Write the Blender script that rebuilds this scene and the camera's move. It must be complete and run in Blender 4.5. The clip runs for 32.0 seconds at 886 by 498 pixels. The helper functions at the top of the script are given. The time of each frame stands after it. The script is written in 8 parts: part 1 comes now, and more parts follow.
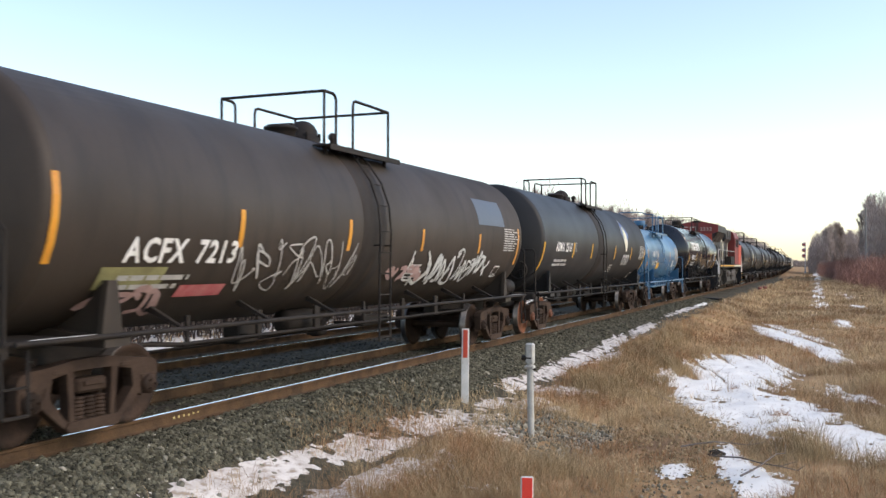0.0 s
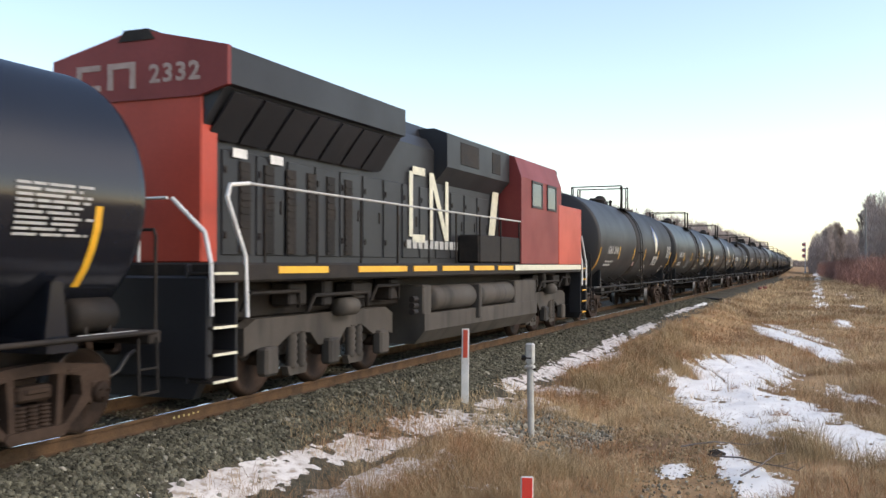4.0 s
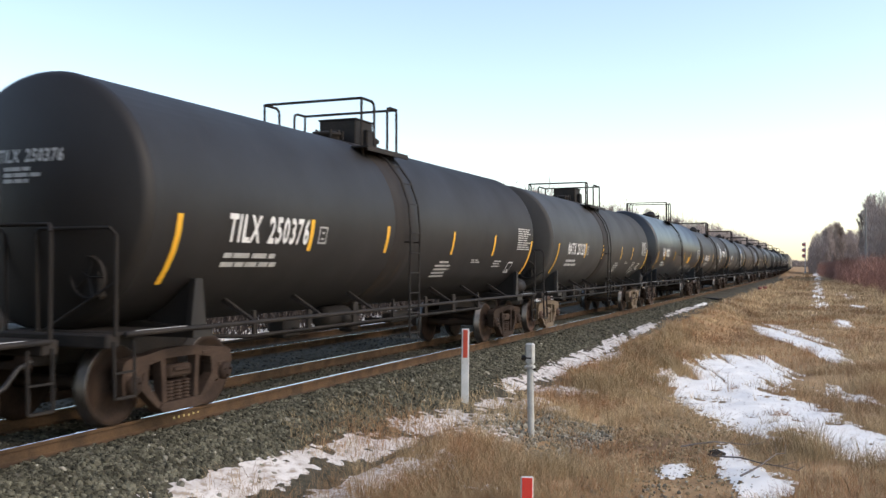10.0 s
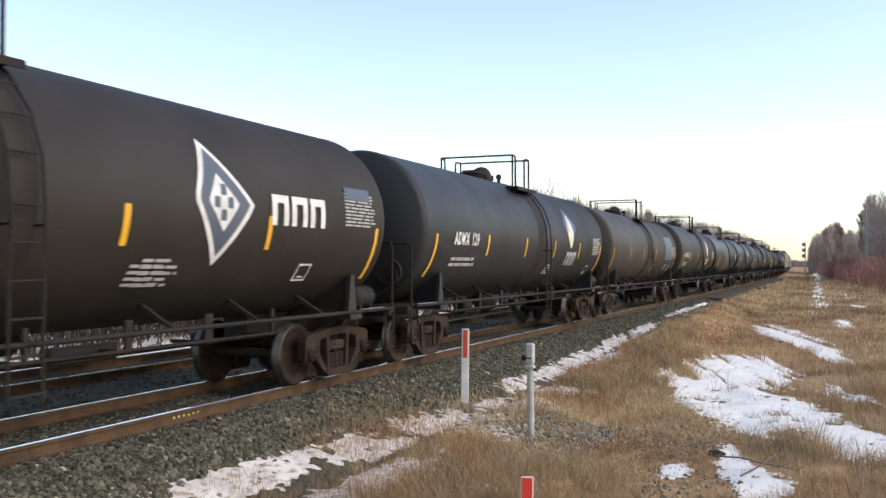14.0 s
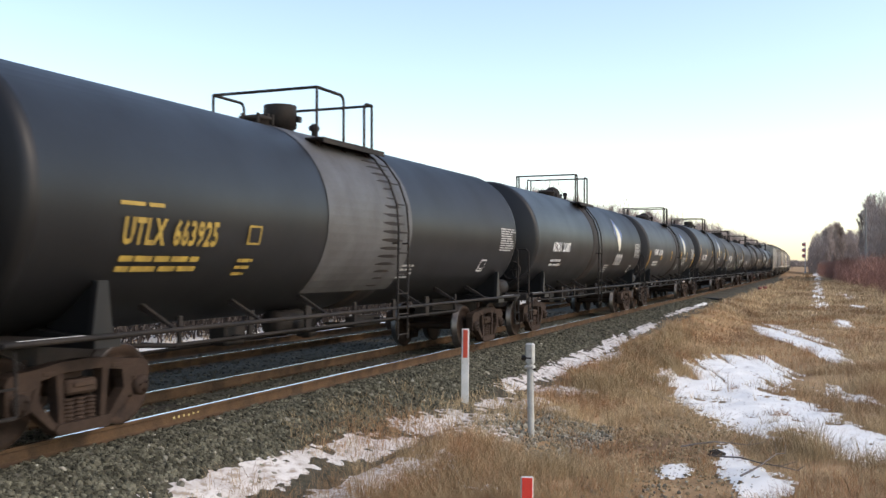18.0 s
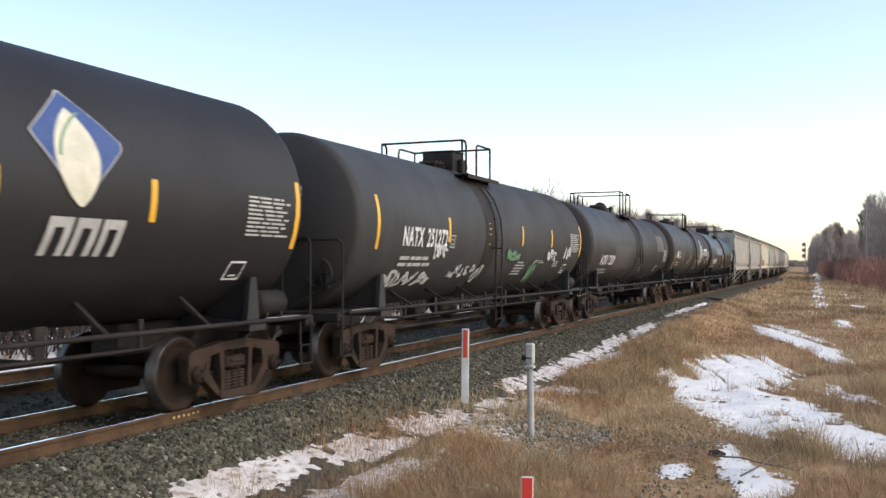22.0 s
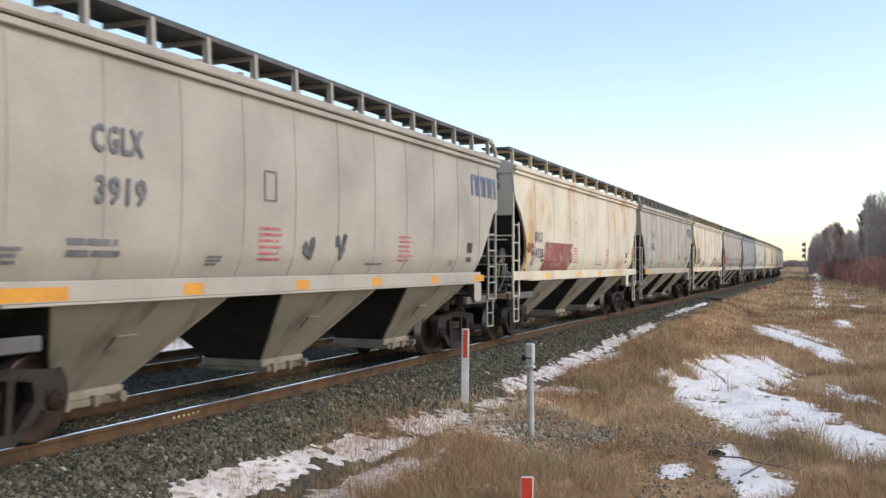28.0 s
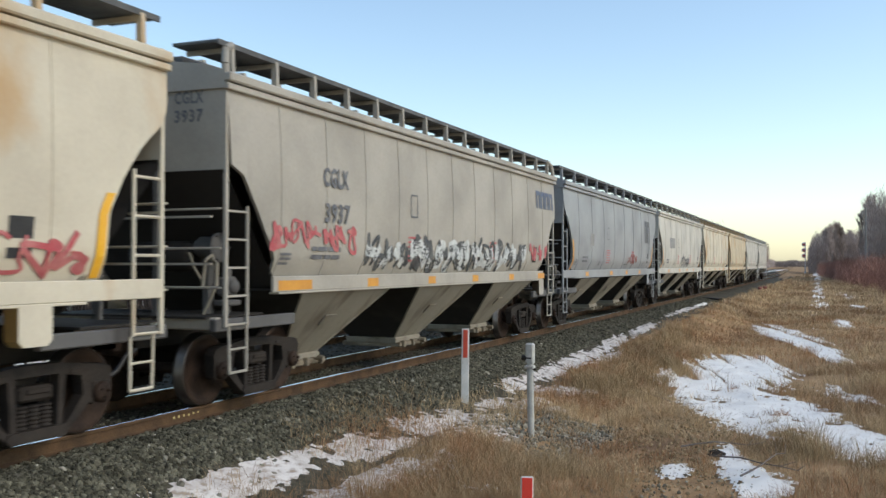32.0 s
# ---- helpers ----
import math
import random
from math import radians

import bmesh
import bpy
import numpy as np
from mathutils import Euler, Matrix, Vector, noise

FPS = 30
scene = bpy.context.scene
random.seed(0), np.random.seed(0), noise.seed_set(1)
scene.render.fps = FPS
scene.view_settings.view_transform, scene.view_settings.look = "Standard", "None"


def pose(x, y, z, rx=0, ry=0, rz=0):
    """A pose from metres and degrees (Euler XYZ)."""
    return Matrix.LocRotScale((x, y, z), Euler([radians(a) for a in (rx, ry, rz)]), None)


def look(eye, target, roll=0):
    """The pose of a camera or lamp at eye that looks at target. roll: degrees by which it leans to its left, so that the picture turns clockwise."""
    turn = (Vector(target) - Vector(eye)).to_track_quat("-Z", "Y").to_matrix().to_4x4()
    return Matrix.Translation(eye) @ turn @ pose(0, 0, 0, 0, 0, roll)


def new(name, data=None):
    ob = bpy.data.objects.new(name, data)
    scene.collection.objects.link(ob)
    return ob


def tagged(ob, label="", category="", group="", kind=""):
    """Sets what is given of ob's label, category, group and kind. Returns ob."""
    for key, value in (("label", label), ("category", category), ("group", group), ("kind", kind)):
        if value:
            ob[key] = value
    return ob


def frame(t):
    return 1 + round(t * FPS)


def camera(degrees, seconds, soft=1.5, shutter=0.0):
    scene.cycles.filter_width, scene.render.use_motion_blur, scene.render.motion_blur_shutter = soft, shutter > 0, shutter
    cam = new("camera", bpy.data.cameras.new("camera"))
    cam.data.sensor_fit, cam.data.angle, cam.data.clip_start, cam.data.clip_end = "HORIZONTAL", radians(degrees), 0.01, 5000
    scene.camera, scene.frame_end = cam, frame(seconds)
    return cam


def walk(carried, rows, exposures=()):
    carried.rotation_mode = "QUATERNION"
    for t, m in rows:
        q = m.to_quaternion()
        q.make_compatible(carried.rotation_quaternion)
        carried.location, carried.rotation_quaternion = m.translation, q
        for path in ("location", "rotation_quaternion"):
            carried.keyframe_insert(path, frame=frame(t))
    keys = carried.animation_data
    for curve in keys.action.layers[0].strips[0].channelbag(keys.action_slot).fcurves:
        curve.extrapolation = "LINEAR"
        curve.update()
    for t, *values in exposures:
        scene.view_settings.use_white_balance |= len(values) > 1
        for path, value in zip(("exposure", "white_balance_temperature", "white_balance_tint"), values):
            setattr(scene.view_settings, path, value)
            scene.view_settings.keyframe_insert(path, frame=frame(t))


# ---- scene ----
EXPOSURE = 0.95
cam = camera(50.68, 32.0, soft=1.45, shutter=0.12)
EYE = (0.0, 0.0, 1.889)
VIEW = pose(*EYE, 90.97, 0, 22.32)
walk(cam, [(0.0, VIEW), (32.0, VIEW)], exposures=[(0.0, EXPOSURE, 7000, 13), (26.0, EXPOSURE, 7000, 13), (28.0, EXPOSURE - 0.14, 6750, 13), (29.0, EXPOSURE - 0.2, 6750, 12), (30.0, EXPOSURE - 0.44, 6650, 6), (31.0, EXPOSURE - 0.34, 6650, 8), (32.0, EXPOSURE - 0.36, 6600, 6)])

# ---- light: hazy winter sun from the right, pale sky ----
SUN_AZ, SUN_EL = radians(85), radians(36)
world = bpy.data.worlds.new("world")
scene.world = world
world.use_nodes = True
wn, wl = world.node_tree.nodes, world.node_tree.links
sky = wn.new("ShaderNodeTexSky")
sky.sky_type = "NISHITA"
sky.sun_disc = False
sky.sun_elevation, sky.sun_rotation = SUN_EL, SUN_AZ
sky.air_density, sky.dust_density, sky.ozone_density = 1.0, 0.8, 0.8
wn["Background"].inputs["Strength"].default_value = 0.15
wl.new(sky.outputs[0], wn["Background"].inputs["Color"])
sun_data = bpy.data.lights.new("sun", "SUN")
sun_data.energy, sun_data.angle, sun_data.color = 0.68, radians(12), (1.0, 0.90, 0.77)
sun = new("sun", sun_data)
sun.matrix_world = look((60 * math.sin(SUN_AZ), 60 * math.cos(SUN_AZ), 60 * math.tan(SUN_EL)), (0, 0, 0))


# ---- materials ----
def noise_mat(name, a, b, rough=0.8, scale=4.0, fine=40.0, bump=0.2, metal=0.0, detail=6.0, third=None, spread=(0.35, 0.65), vary=0.0,
              streak=None, rough_vary=0.1, island=False, spec=0.5):
    """Two colours mixed by coarse and fine noise, a third laid on as patches or streaks, with fine relief."""
    m = bpy.data.materials.new(name)
    m.use_nodes = True
    n, l = m.node_tree.nodes, m.node_tree.links
    bsdf = n["Principled BSDF"]
    coord = n.new("ShaderNodeTexCoord")

    def tex(s, d, src=coord.outputs["Object"]):
        t = n.new("ShaderNodeTexNoise")
        t.inputs["Scale"].default_value, t.inputs["Detail"].default_value = s, d
        l.new(src, t.inputs["Vector"])
        return t

    def ramp(src, lo, hi, c0, c1):
        r = n.new("ShaderNodeValToRGB")
        r.color_ramp.elements[0].position, r.color_ramp.elements[1].position = lo, hi
        r.color_ramp.elements[0].color, r.color_ramp.elements[1].color = (*c0, 1), (*c1, 1)
        l.new(src, r.inputs[0])
        return r

    coarse, grain = tex(scale, detail), tex(fine, 3)
    col = ramp(coarse.outputs[0], *spread, a, b).outputs[0]
    g = n.new("ShaderNodeMixRGB")
    g.blend_type, g.inputs[0].default_value = "OVERLAY", 0.35 if fine >= 20 else 0.1
    l.new(col, g.inputs[1])
    l.new(grain.outputs[0], g.inputs[2])
    col = g.outputs[0]
    if third:
        colour, s, lo, hi = third
        src = coord.outputs["Object"]
        if streak:
            mp = n.new("ShaderNodeMapping")
            mp.inputs["Scale"].default_value = streak
            l.new(src, mp.inputs[0])
            src = mp.outputs[0]
        t3 = tex(s, 5, src)
        mask = ramp(t3.outputs[0], lo, hi, (0, 0, 0), (1, 1, 1))
        x = n.new("ShaderNodeMixRGB")
        l.new(mask.outputs[0], x.inputs[0])
        l.new(col, x.inputs[1])
        x.inputs[2].default_value = (*colour, 1)
        col = x.outputs[0]
    if vary or island:
        h = n.new("ShaderNodeHueSaturation")
        mr = n.new("ShaderNodeMapRange")
        mr.inputs["To Min"].default_value, mr.inputs["To Max"].default_value = 1 - vary, 1 + vary
        if island:
            l.new(n.new("ShaderNodeNewGeometry").outputs["Random Per Island"], mr.inputs[0])
        else:
            l.new(n.new("ShaderNodeObjectInfo").outputs["Random"], mr.inputs[0])
        l.new(mr.outputs[0], h.inputs["Value"])
        l.new(col, h.inputs["Color"])
        col = h.outputs[0]
    l.new(col, bsdf.inputs["Base Color"])
    rr = n.new("ShaderNodeMapRange")
    rr.inputs["To Min"].default_value, rr.inputs["To Max"].default_value = max(0.02, rough - rough_vary), min(1, rough + rough_vary)
    l.new(coarse.outputs[0], rr.inputs[0])
    l.new(rr.outputs[0], bsdf.inputs["Roughness"])
    bsdf.inputs["Metallic"].default_value = metal
    bsdf.inputs["Specular IOR Level"].default_value = spec
    if bump:
        bp = n.new("ShaderNodeBump")
        bp.inputs["Strength"].default_value, bp.inputs["Distance"].default_value = bump, 0.02
        l.new(grain.outputs[0], bp.inputs["Height"])
        l.new(bp.outputs[0], bsdf.inputs["Normal"])
    return m


def paint(name, c, dirt, rough=0.5, amount=0.62, streaky=True, fine=18.0, bump=0.05, dark=0.75, spec=0.5):
    """Weathered car paint: base colour, cloudy fading, vertical dirt streaks."""
    d = tuple(v * dark for v in c)
    return noise_mat(name, c, d, rough, 0.8, fine, bump, 0.0, 6.0, (dirt, 1.3, amount, amount + 0.25), (0.35, 0.7),
                     streak=(1.0, 2.2, 0.35) if streaky else None, spec=spec)


M = {}
M["rail_side"] = noise_mat("rusty_rail", (0.115, 0.068, 0.037), (0.068, 0.043, 0.026), 0.85, 3, 60, 0.3, spec=0.12)
M["rail_top"] = noise_mat("polished_rail", (0.93, 0.93, 0.92), (0.86, 0.86, 0.85), 0.13, 5, 80, 0.004, 1.0, rough_vary=0.03)
M["tie"] = noise_mat("weathered_tie", (0.035, 0.03, 0.026), (0.065, 0.054, 0.046), 0.9, 3, 30, 0.5, vary=0.25, spec=0.12)
M["ballast"] = noise_mat("ballast_bed", (0.055, 0.048, 0.032), (0.115, 0.10, 0.07), 0.95, 14, 40, 1.0, third=((0.06, 0.042, 0.03), 0.6, 0.5, 0.7), spec=0.12)
M["ballast_dark"] = noise_mat("dark_ballast", (0.045, 0.037, 0.024), (0.088, 0.074, 0.052), 0.95, 14, 40, 1.0, spec=0.12)
M["stone"] = noise_mat("grey_green_stone", (0.064, 0.059, 0.040), (0.13, 0.12, 0.085), 0.9, 6, 60, 0.4, vary=0.6, island=True, spec=0.12)
M["earth"] = noise_mat("dead_grass_ground", (0.33, 0.20, 0.10), (0.48, 0.31, 0.165), 1.0, 0.9, 25, 1.0, third=((0.19, 0.115, 0.07), 0.25, 0.52, 0.68), spec=0.12)
M["grass_tan"] = noise_mat("dry_grass", (0.47, 0.345, 0.20), (0.63, 0.475, 0.285), 0.8, 0.5, 20, 0.0, third=((0.35, 0.225, 0.125), 0.35, 0.46, 0.6), vary=0.35, island=True, spec=0.12)
M["grass_brown"] = noise_mat("brown_grass", (0.32, 0.228, 0.128), (0.47, 0.35, 0.20), 0.8, 0.5, 20, 0.0, vary=0.35, island=True, spec=0.12)
M["grass_red"] = noise_mat("russet_grass", (0.36, 0.19, 0.095), (0.50, 0.29, 0.155), 0.8, 0.5, 20, 0.0, vary=0.4, island=True, spec=0.12)
M["snow"] = noise_mat("old_snow", (0.97, 0.91, 0.82), (0.93, 0.87, 0.78), 0.6, 3, 30, 0.3, third=((0.50, 0.42, 0.35), 9.0, 0.60, 0.74), streak=(1.2, 0.5, 1.0))
M["bark"] = noise_mat("grey_bark", (0.17, 0.14, 0.12), (0.28, 0.24, 0.21), 0.95, 2, 30, 0.3, vary=0.2, spec=0.12)
M["twig"] = noise_mat("bare_twigs", (0.33, 0.265, 0.235), (0.46, 0.38, 0.335), 0.95, 1, 30, 0.0, vary=0.3, spec=0.12)
M["twig_red"] = noise_mat("red_willow_twigs", (0.22, 0.115, 0.092), (0.32, 0.18, 0.14), 0.95, 1, 30, 0.0, vary=0.3, spec=0.12)
M["steel_dark"] = noise_mat("dark_underframe_paint", (0.020, 0.018, 0.017), (0.038, 0.031, 0.026), 0.6, 2, 30, 0.15, spec=0.12)
M["truck_rust"] = noise_mat("brown_cast_steel", (0.034, 0.0225, 0.017), (0.056, 0.037, 0.027), 0.8, 3, 25, 0.3, vary=0.25, spec=0.12)
M["truck_dark"] = noise_mat("dark_cast_steel", (0.022, 0.019, 0.017), (0.040, 0.033, 0.028), 0.75, 3, 25, 0.3, vary=0.2, spec=0.12)
M["wheel"] = noise_mat("wheel_steel", (0.024, 0.016, 0.012), (0.046, 0.029, 0.021), 0.7, 4, 30, 0.15, vary=0.3, spec=0.12)
M["wheel_brown"] = noise_mat("brown_rust_wheel", (0.055, 0.03, 0.02), (0.09, 0.046, 0.027), 0.8, 4, 30, 0.15)
M["wheel_orange"] = noise_mat("fresh_rust_wheel", (0.13, 0.048, 0.026), (0.22, 0.08, 0.036), 0.8, 4, 30, 0.15)
M["tread"] = noise_mat("worn_tread", (0.17, 0.16, 0.15), (0.10, 0.09, 0.085), 0.45, 6, 60, 0.02, 1.0)
M["yellow"] = noise_mat("yellow_reflector", (0.85, 0.46, 0.03), (0.78, 0.40, 0.03), 0.4, 3, 40, 0.02)
M["yellow_chalk"] = noise_mat("yellow_chalk", (0.55, 0.45, 0.18), (0.4, 0.3, 0.12), 0.9, 20, 60, 0.0)
M["orange"] = noise_mat("orange_reflector", (0.66, 0.30, 0.03), (0.58, 0.25, 0.03), 0.4, 3, 40, 0.02)
M["white"] = noise_mat("white_lettering", (0.78, 0.77, 0.74), (0.62, 0.61, 0.58), 0.6, 6, 60, 0.0)
M["white_dim"] = noise_mat("dusty_lettering", (0.46, 0.45, 0.42), (0.36, 0.35, 0.33), 0.7, 6, 60, 0.0)
M["black"] = noise_mat("black_paint", (0.02, 0.02, 0.022), (0.035, 0.034, 0.034), 0.5, 3, 40, 0.05)
M["glass"] = noise_mat("dark_window", (0.02, 0.025, 0.03), (0.03, 0.035, 0.04), 0.08, 3, 20, 0.0)


# ---- mesh building ----
class Shape:
    """Vertices and faces gathered piece by piece, then made into one mesh."""

    def __init__(self):
        self.v, self.f, self.s = [], [], []

    def add(self, verts, faces, smooth=False):
        k = len(self.v)
        self.v.extend(tuple(p) for p in verts)
        self.f.extend(tuple(i + k for i in f) for f in faces)
        self.s.extend([smooth] * len(faces))
        return self

    def box(self, x, y, z, sx, sy, sz, m=None, ch=0.0):
        """A box by centre and full size; ch chamfers its edges."""
        hx, hy, hz = sx / 2, sy / 2, sz / 2
        if ch <= 0:
            p = [Vector((a * hx, b * hy, c * hz)) for c in (-1, 1) for b in (-1, 1) for a in (-1, 1)]
            f = [(0, 2, 3, 1), (4, 5, 7, 6), (0, 1, 5, 4), (2, 6, 7, 3), (0, 4, 6, 2), (1, 3, 7, 5)]
        else:
            ch = min(ch, hx * 0.9, hy * 0.9, hz * 0.9)
            p, f, idx = [], [], {}
            for c in (-1, 1):
                for b in (-1, 1):
                    for a in (-1, 1):
                        for ax in range(3):
                            q = [a * hx, b * hy, c * hz]
                            for o in range(3):
                                if o != ax:
                                    q[o] -= ch * (a, b, c)[o]
                            idx[a, b, c, ax] = len(p)
                            p.append(Vector(q))
            for ax in range(3):
                o1, o2 = (ax + 1) % 3, (ax + 2) % 3
                for s in (-1, 1):
                    def key(i, j):
                        k = [0, 0, 0]
                        k[ax], k[o1], k[o2] = s, i, j
                        return idx[k[0], k[1], k[2], ax]
                    loop = [key(-1, -1), key(1, -1), key(1, 1), key(-1, 1)]
                    f.append(tuple(loop if s > 0 else loop[::-1]))
                for i in (-1, 1):
                    for j in (-1, 1):
                        def k2(s, ax2):
                            k = [0, 0, 0]
                            k[ax], k[o1], k[o2] = s, i, j
                            return idx[k[0], k[1], k[2], ax2]
                        loop = [k2(-1, o1), k2(1, o1), k2(1, o2), k2(-1, o2)]
                        f.append(tuple(loop if i * j > 0 else loop[::-1]))
            for a in (-1, 1):
                for b in (-1, 1):
                    for c in (-1, 1):
                        loop = [idx[a, b, c, 0], idx[a, b, c, 1], idx[a, b, c, 2]]
                        f.append(tuple(loop if a * b * c > 0 else loop[::-1]))
        at = Vector((x, y, z))
        p = [(m @ q if m else q) + at for q in p]
        return self.add(p, f)

    def rod(self, p0, p1, r, seg=6, r2=None, caps=True):
        p0, p1 = Vector(p0), Vector(p1)
        q = (p1 - p0).to_track_quat("Z", "Y")
        r2 = r if r2 is None else r2
        ring = [Vector((math.cos(2 * math.pi * i / seg), math.sin(2 * math.pi * i / seg), 0)) for i in range(seg)]
        v = [p0 + q @ (d * r) for d in ring] + [p1 + q @ (d * r2) for d in ring]
        self.add(v, [(i, (i + 1) % seg, seg + (i + 1) % seg, seg + i) for i in range(seg)], seg > 5)
        if caps:
            self.add(v[:seg], [tuple(range(seg))[::-1]])
            self.add(v[seg:], [tuple(range(seg))])
        return self

    def tube(self, pts, r, seg=6):
        for a, b in zip(pts[:-1], pts[1:]):
            self.rod(a, b, r, seg)
        return self

    def lathe(self, prof, axis, at=(0, 0, 0), seg=24, smooth=True):
        """prof: (along, radius) pairs turned about the axis 'x', 'y' or 'z'."""
        v = []
        for a, r in prof:
            for i in range(seg):
                c, s = math.cos(2 * math.pi * i / seg) * r, math.sin(2 * math.pi * i / seg) * r
                p = {"x": (a, c, s), "y": (s, a, c), "z": (c, s, a)}[axis]
                v.append((p[0] + at[0], p[1] + at[1], p[2] + at[2]))
        f = []
        for k in range(len(prof) - 1):
            for i in range(seg):
                j = (i + 1) % seg
                f.append((k * seg + i, k * seg + j, (k + 1) * seg + j, (k + 1) * seg + i))
        return self.add(v, f, smooth)

    def prism(self, poly, axis, a, b):
        """A polygon drawn in the two other axes (in xyz order), drawn out from a to b along the axis."""
        n = len(poly)

        def at(p, t):
            return {"x": (t, p[0], p[1]), "y": (p[0], t, p[1]), "z": (p[0], p[1], t)}[axis]
        v = [at(p, a) for p in poly] + [at(p, b) for p in poly]
        return self.add(v, [tuple(range(n))[::-1], tuple(range(n, 2 * n))] + [(i, (i + 1) % n, n + (i + 1) % n, n + i) for i in range(n)])

    def mesh(self, name, mat):
        me = bpy.data.meshes.new(name)
        me.from_pydata(self.v, [], self.f)
        me.polygons.foreach_set("use_smooth", self.s)
        b = bmesh.new()
        b.from_mesh(me)
        bmesh.ops.recalc_face_normals(b, faces=b.faces)
        b.to_mesh(me)
        b.free()
        me.materials.append(mat)
        return me


CACHE = {}


def shared(key, build, mat):
    """The mesh under this key and material, built at its first call."""
    k = (key, mat.name)
    if k not in CACHE:
        s = Shape()
        build(s)
        CACHE[k] = s.mesh(str(key if isinstance(key, str) else key[0]), mat)
    return CACHE[k]


def part(name, me, parent, label="", at=(0, 0, 0), rz=0.0):
    ob = new(name, me)
    ob.parent = parent
    ob.location = at
    if rz:
        ob.rotation_euler = (0, 0, rz)
    if label:
        tagged(ob, label)
    return ob


def thing(name, label, category, at=(0, 0, 0), group="", kind=""):
    ob = new(name)
    ob.empty_display_size = 0.3
    ob.location = at
    return tagged(ob, label, category, group, kind)


def solid(name, me, label, category, at=(0, 0, 0), group="", kind=""):
    ob = new(name, me)
    ob.location = at
    return tagged(ob, label, category, group, kind)


def value_noise(x, y, seed=0):
    """Smooth noise between 0 and 1 on arrays."""
    xi, yi = np.floor(x), np.floor(y)
    fx, fy = x - xi, y - yi
    fx, fy = fx * fx * (3 - 2 * fx), fy * fy * (3 - 2 * fy)

    def h(a, b):
        q = np.sin(a * 127.1 + b * 311.7 + seed * 74.7) * 43758.5453
        return q - np.floor(q)
    return (h(xi, yi) * (1 - fx) + h(xi + 1, yi) * fx) * (1 - fy) + (h(xi, yi + 1) * (1 - fx) + h(xi + 1, yi + 1) * fx) * fy


def fbm(x, y, seed=0, n=4):
    t, a, s = 0.0, 0.5, 0.0
    for k in range(n):
        t = t + a * value_noise(x * 2 ** k, y * 2 ** k, seed + k)
        s += a
        a *= 0.5
    return t / s


def raw_mesh(name, verts, faces, mat, smooth=True):
    """A mesh from arrays; faces all of one size."""
    me = bpy.data.meshes.new(name)
    n = faces.shape[1]
    me.vertices.add(len(verts))
    me.vertices.foreach_set("co", np.asarray(verts, np.float32).ravel())
    me.loops.add(faces.size)
    me.loops.foreach_set("vertex_index", faces.astype(np.int32).ravel())
    me.polygons.add(len(faces))
    me.polygons.foreach_set("loop_start", np.arange(0, faces.size, n, dtype=np.int32))
    me.polygons.foreach_set("use_smooth", np.full(len(faces), smooth))
    me.materials.append(mat)
    me.update(calc_edges=True)
    return me


# ---- the plan: the near track's rail heads at z = 0, its middle line along y ----
TRACK, TRACK2, GAUGE = -8.57, -12.65, 1.505


def ease(v, a, b):
    t = np.clip((v - a) / (b - a), 0, 1)
    return t * t * (3 - 2 * t)


def bend(y):
    """How far the line has swung to the left at this distance."""
    y = np.asarray(y, float)
    return 0.028 * np.where(y < 115, 0, np.where(y < 235, (y - 115) ** 2 / 240, y - 175))


def ground_z(x, y, rough=True):
    x, y = np.asarray(x, float), np.asarray(y, float)
    x = x + bend(y)
    u = x - (TRACK + GAUGE / 2)
    toe = -0.78 + 0.40 * ease(y, 12, 40)
    field = -1.02 + 0.42 * ease(y, 30, 110) + 0.9 * ease(-np.hypot(x - 1, y), -7, -3)
    right = -0.20 + (toe + 0.20) * np.clip((u - 0.7) / 1.5, 0, 1)
    right = right + (field - toe) * ease(u, 2.2, 4.6)
    w = (TRACK2 - GAUGE / 2) - x
    left = -0.20 - 0.85 * np.clip((w - 0.8) / 1.8, 0, 1)
    z = np.where(u > 0.7, right, np.where(w > 0.8, left, -0.20))
    if rough:
        k = np.clip(np.maximum(u - 1.6, w - 2.0) / 2, 0, 1)
        z = z + k * (0.34 * (fbm(x * 0.28, y * 0.28, 3) - 0.5) + 0.16 * (fbm(x * 1.3, y * 1.3, 8) - 0.5))
        z = z + 0.02 * (fbm(x * 6, y * 6, 5, 2) - 0.5)
    return z


# ---- ground, tracks ----
def axis_steps(lo, hi, fine_lo, fine_hi, step, grow=1.18):
    out, v, s = [], fine_lo, step
    while v < fine_hi:
        out.append(v)
        v += step
    s = step
    while v < hi:
        out.append(v)
        s *= grow
        v += s
    out.append(hi)
    v, s = fine_lo - step, step
    while v > lo:
        out.append(v)
        s *= grow
        v -= s
    out.append(lo)
    return np.array(sorted(out))


def sheet(xs, ys, zfun):
    X, Y = np.meshgrid(xs, ys)
    Z = zfun(X, Y)
    nx, ny = len(xs), len(ys)
    i = np.arange(nx * ny).reshape(ny, nx)
    f = np.stack([i[:-1, :-1], i[:-1, 1:], i[1:, 1:], i[1:, :-1]], -1).reshape(-1, 4)
    return np.stack([X, Y, Z], -1).reshape(-1, 3), f


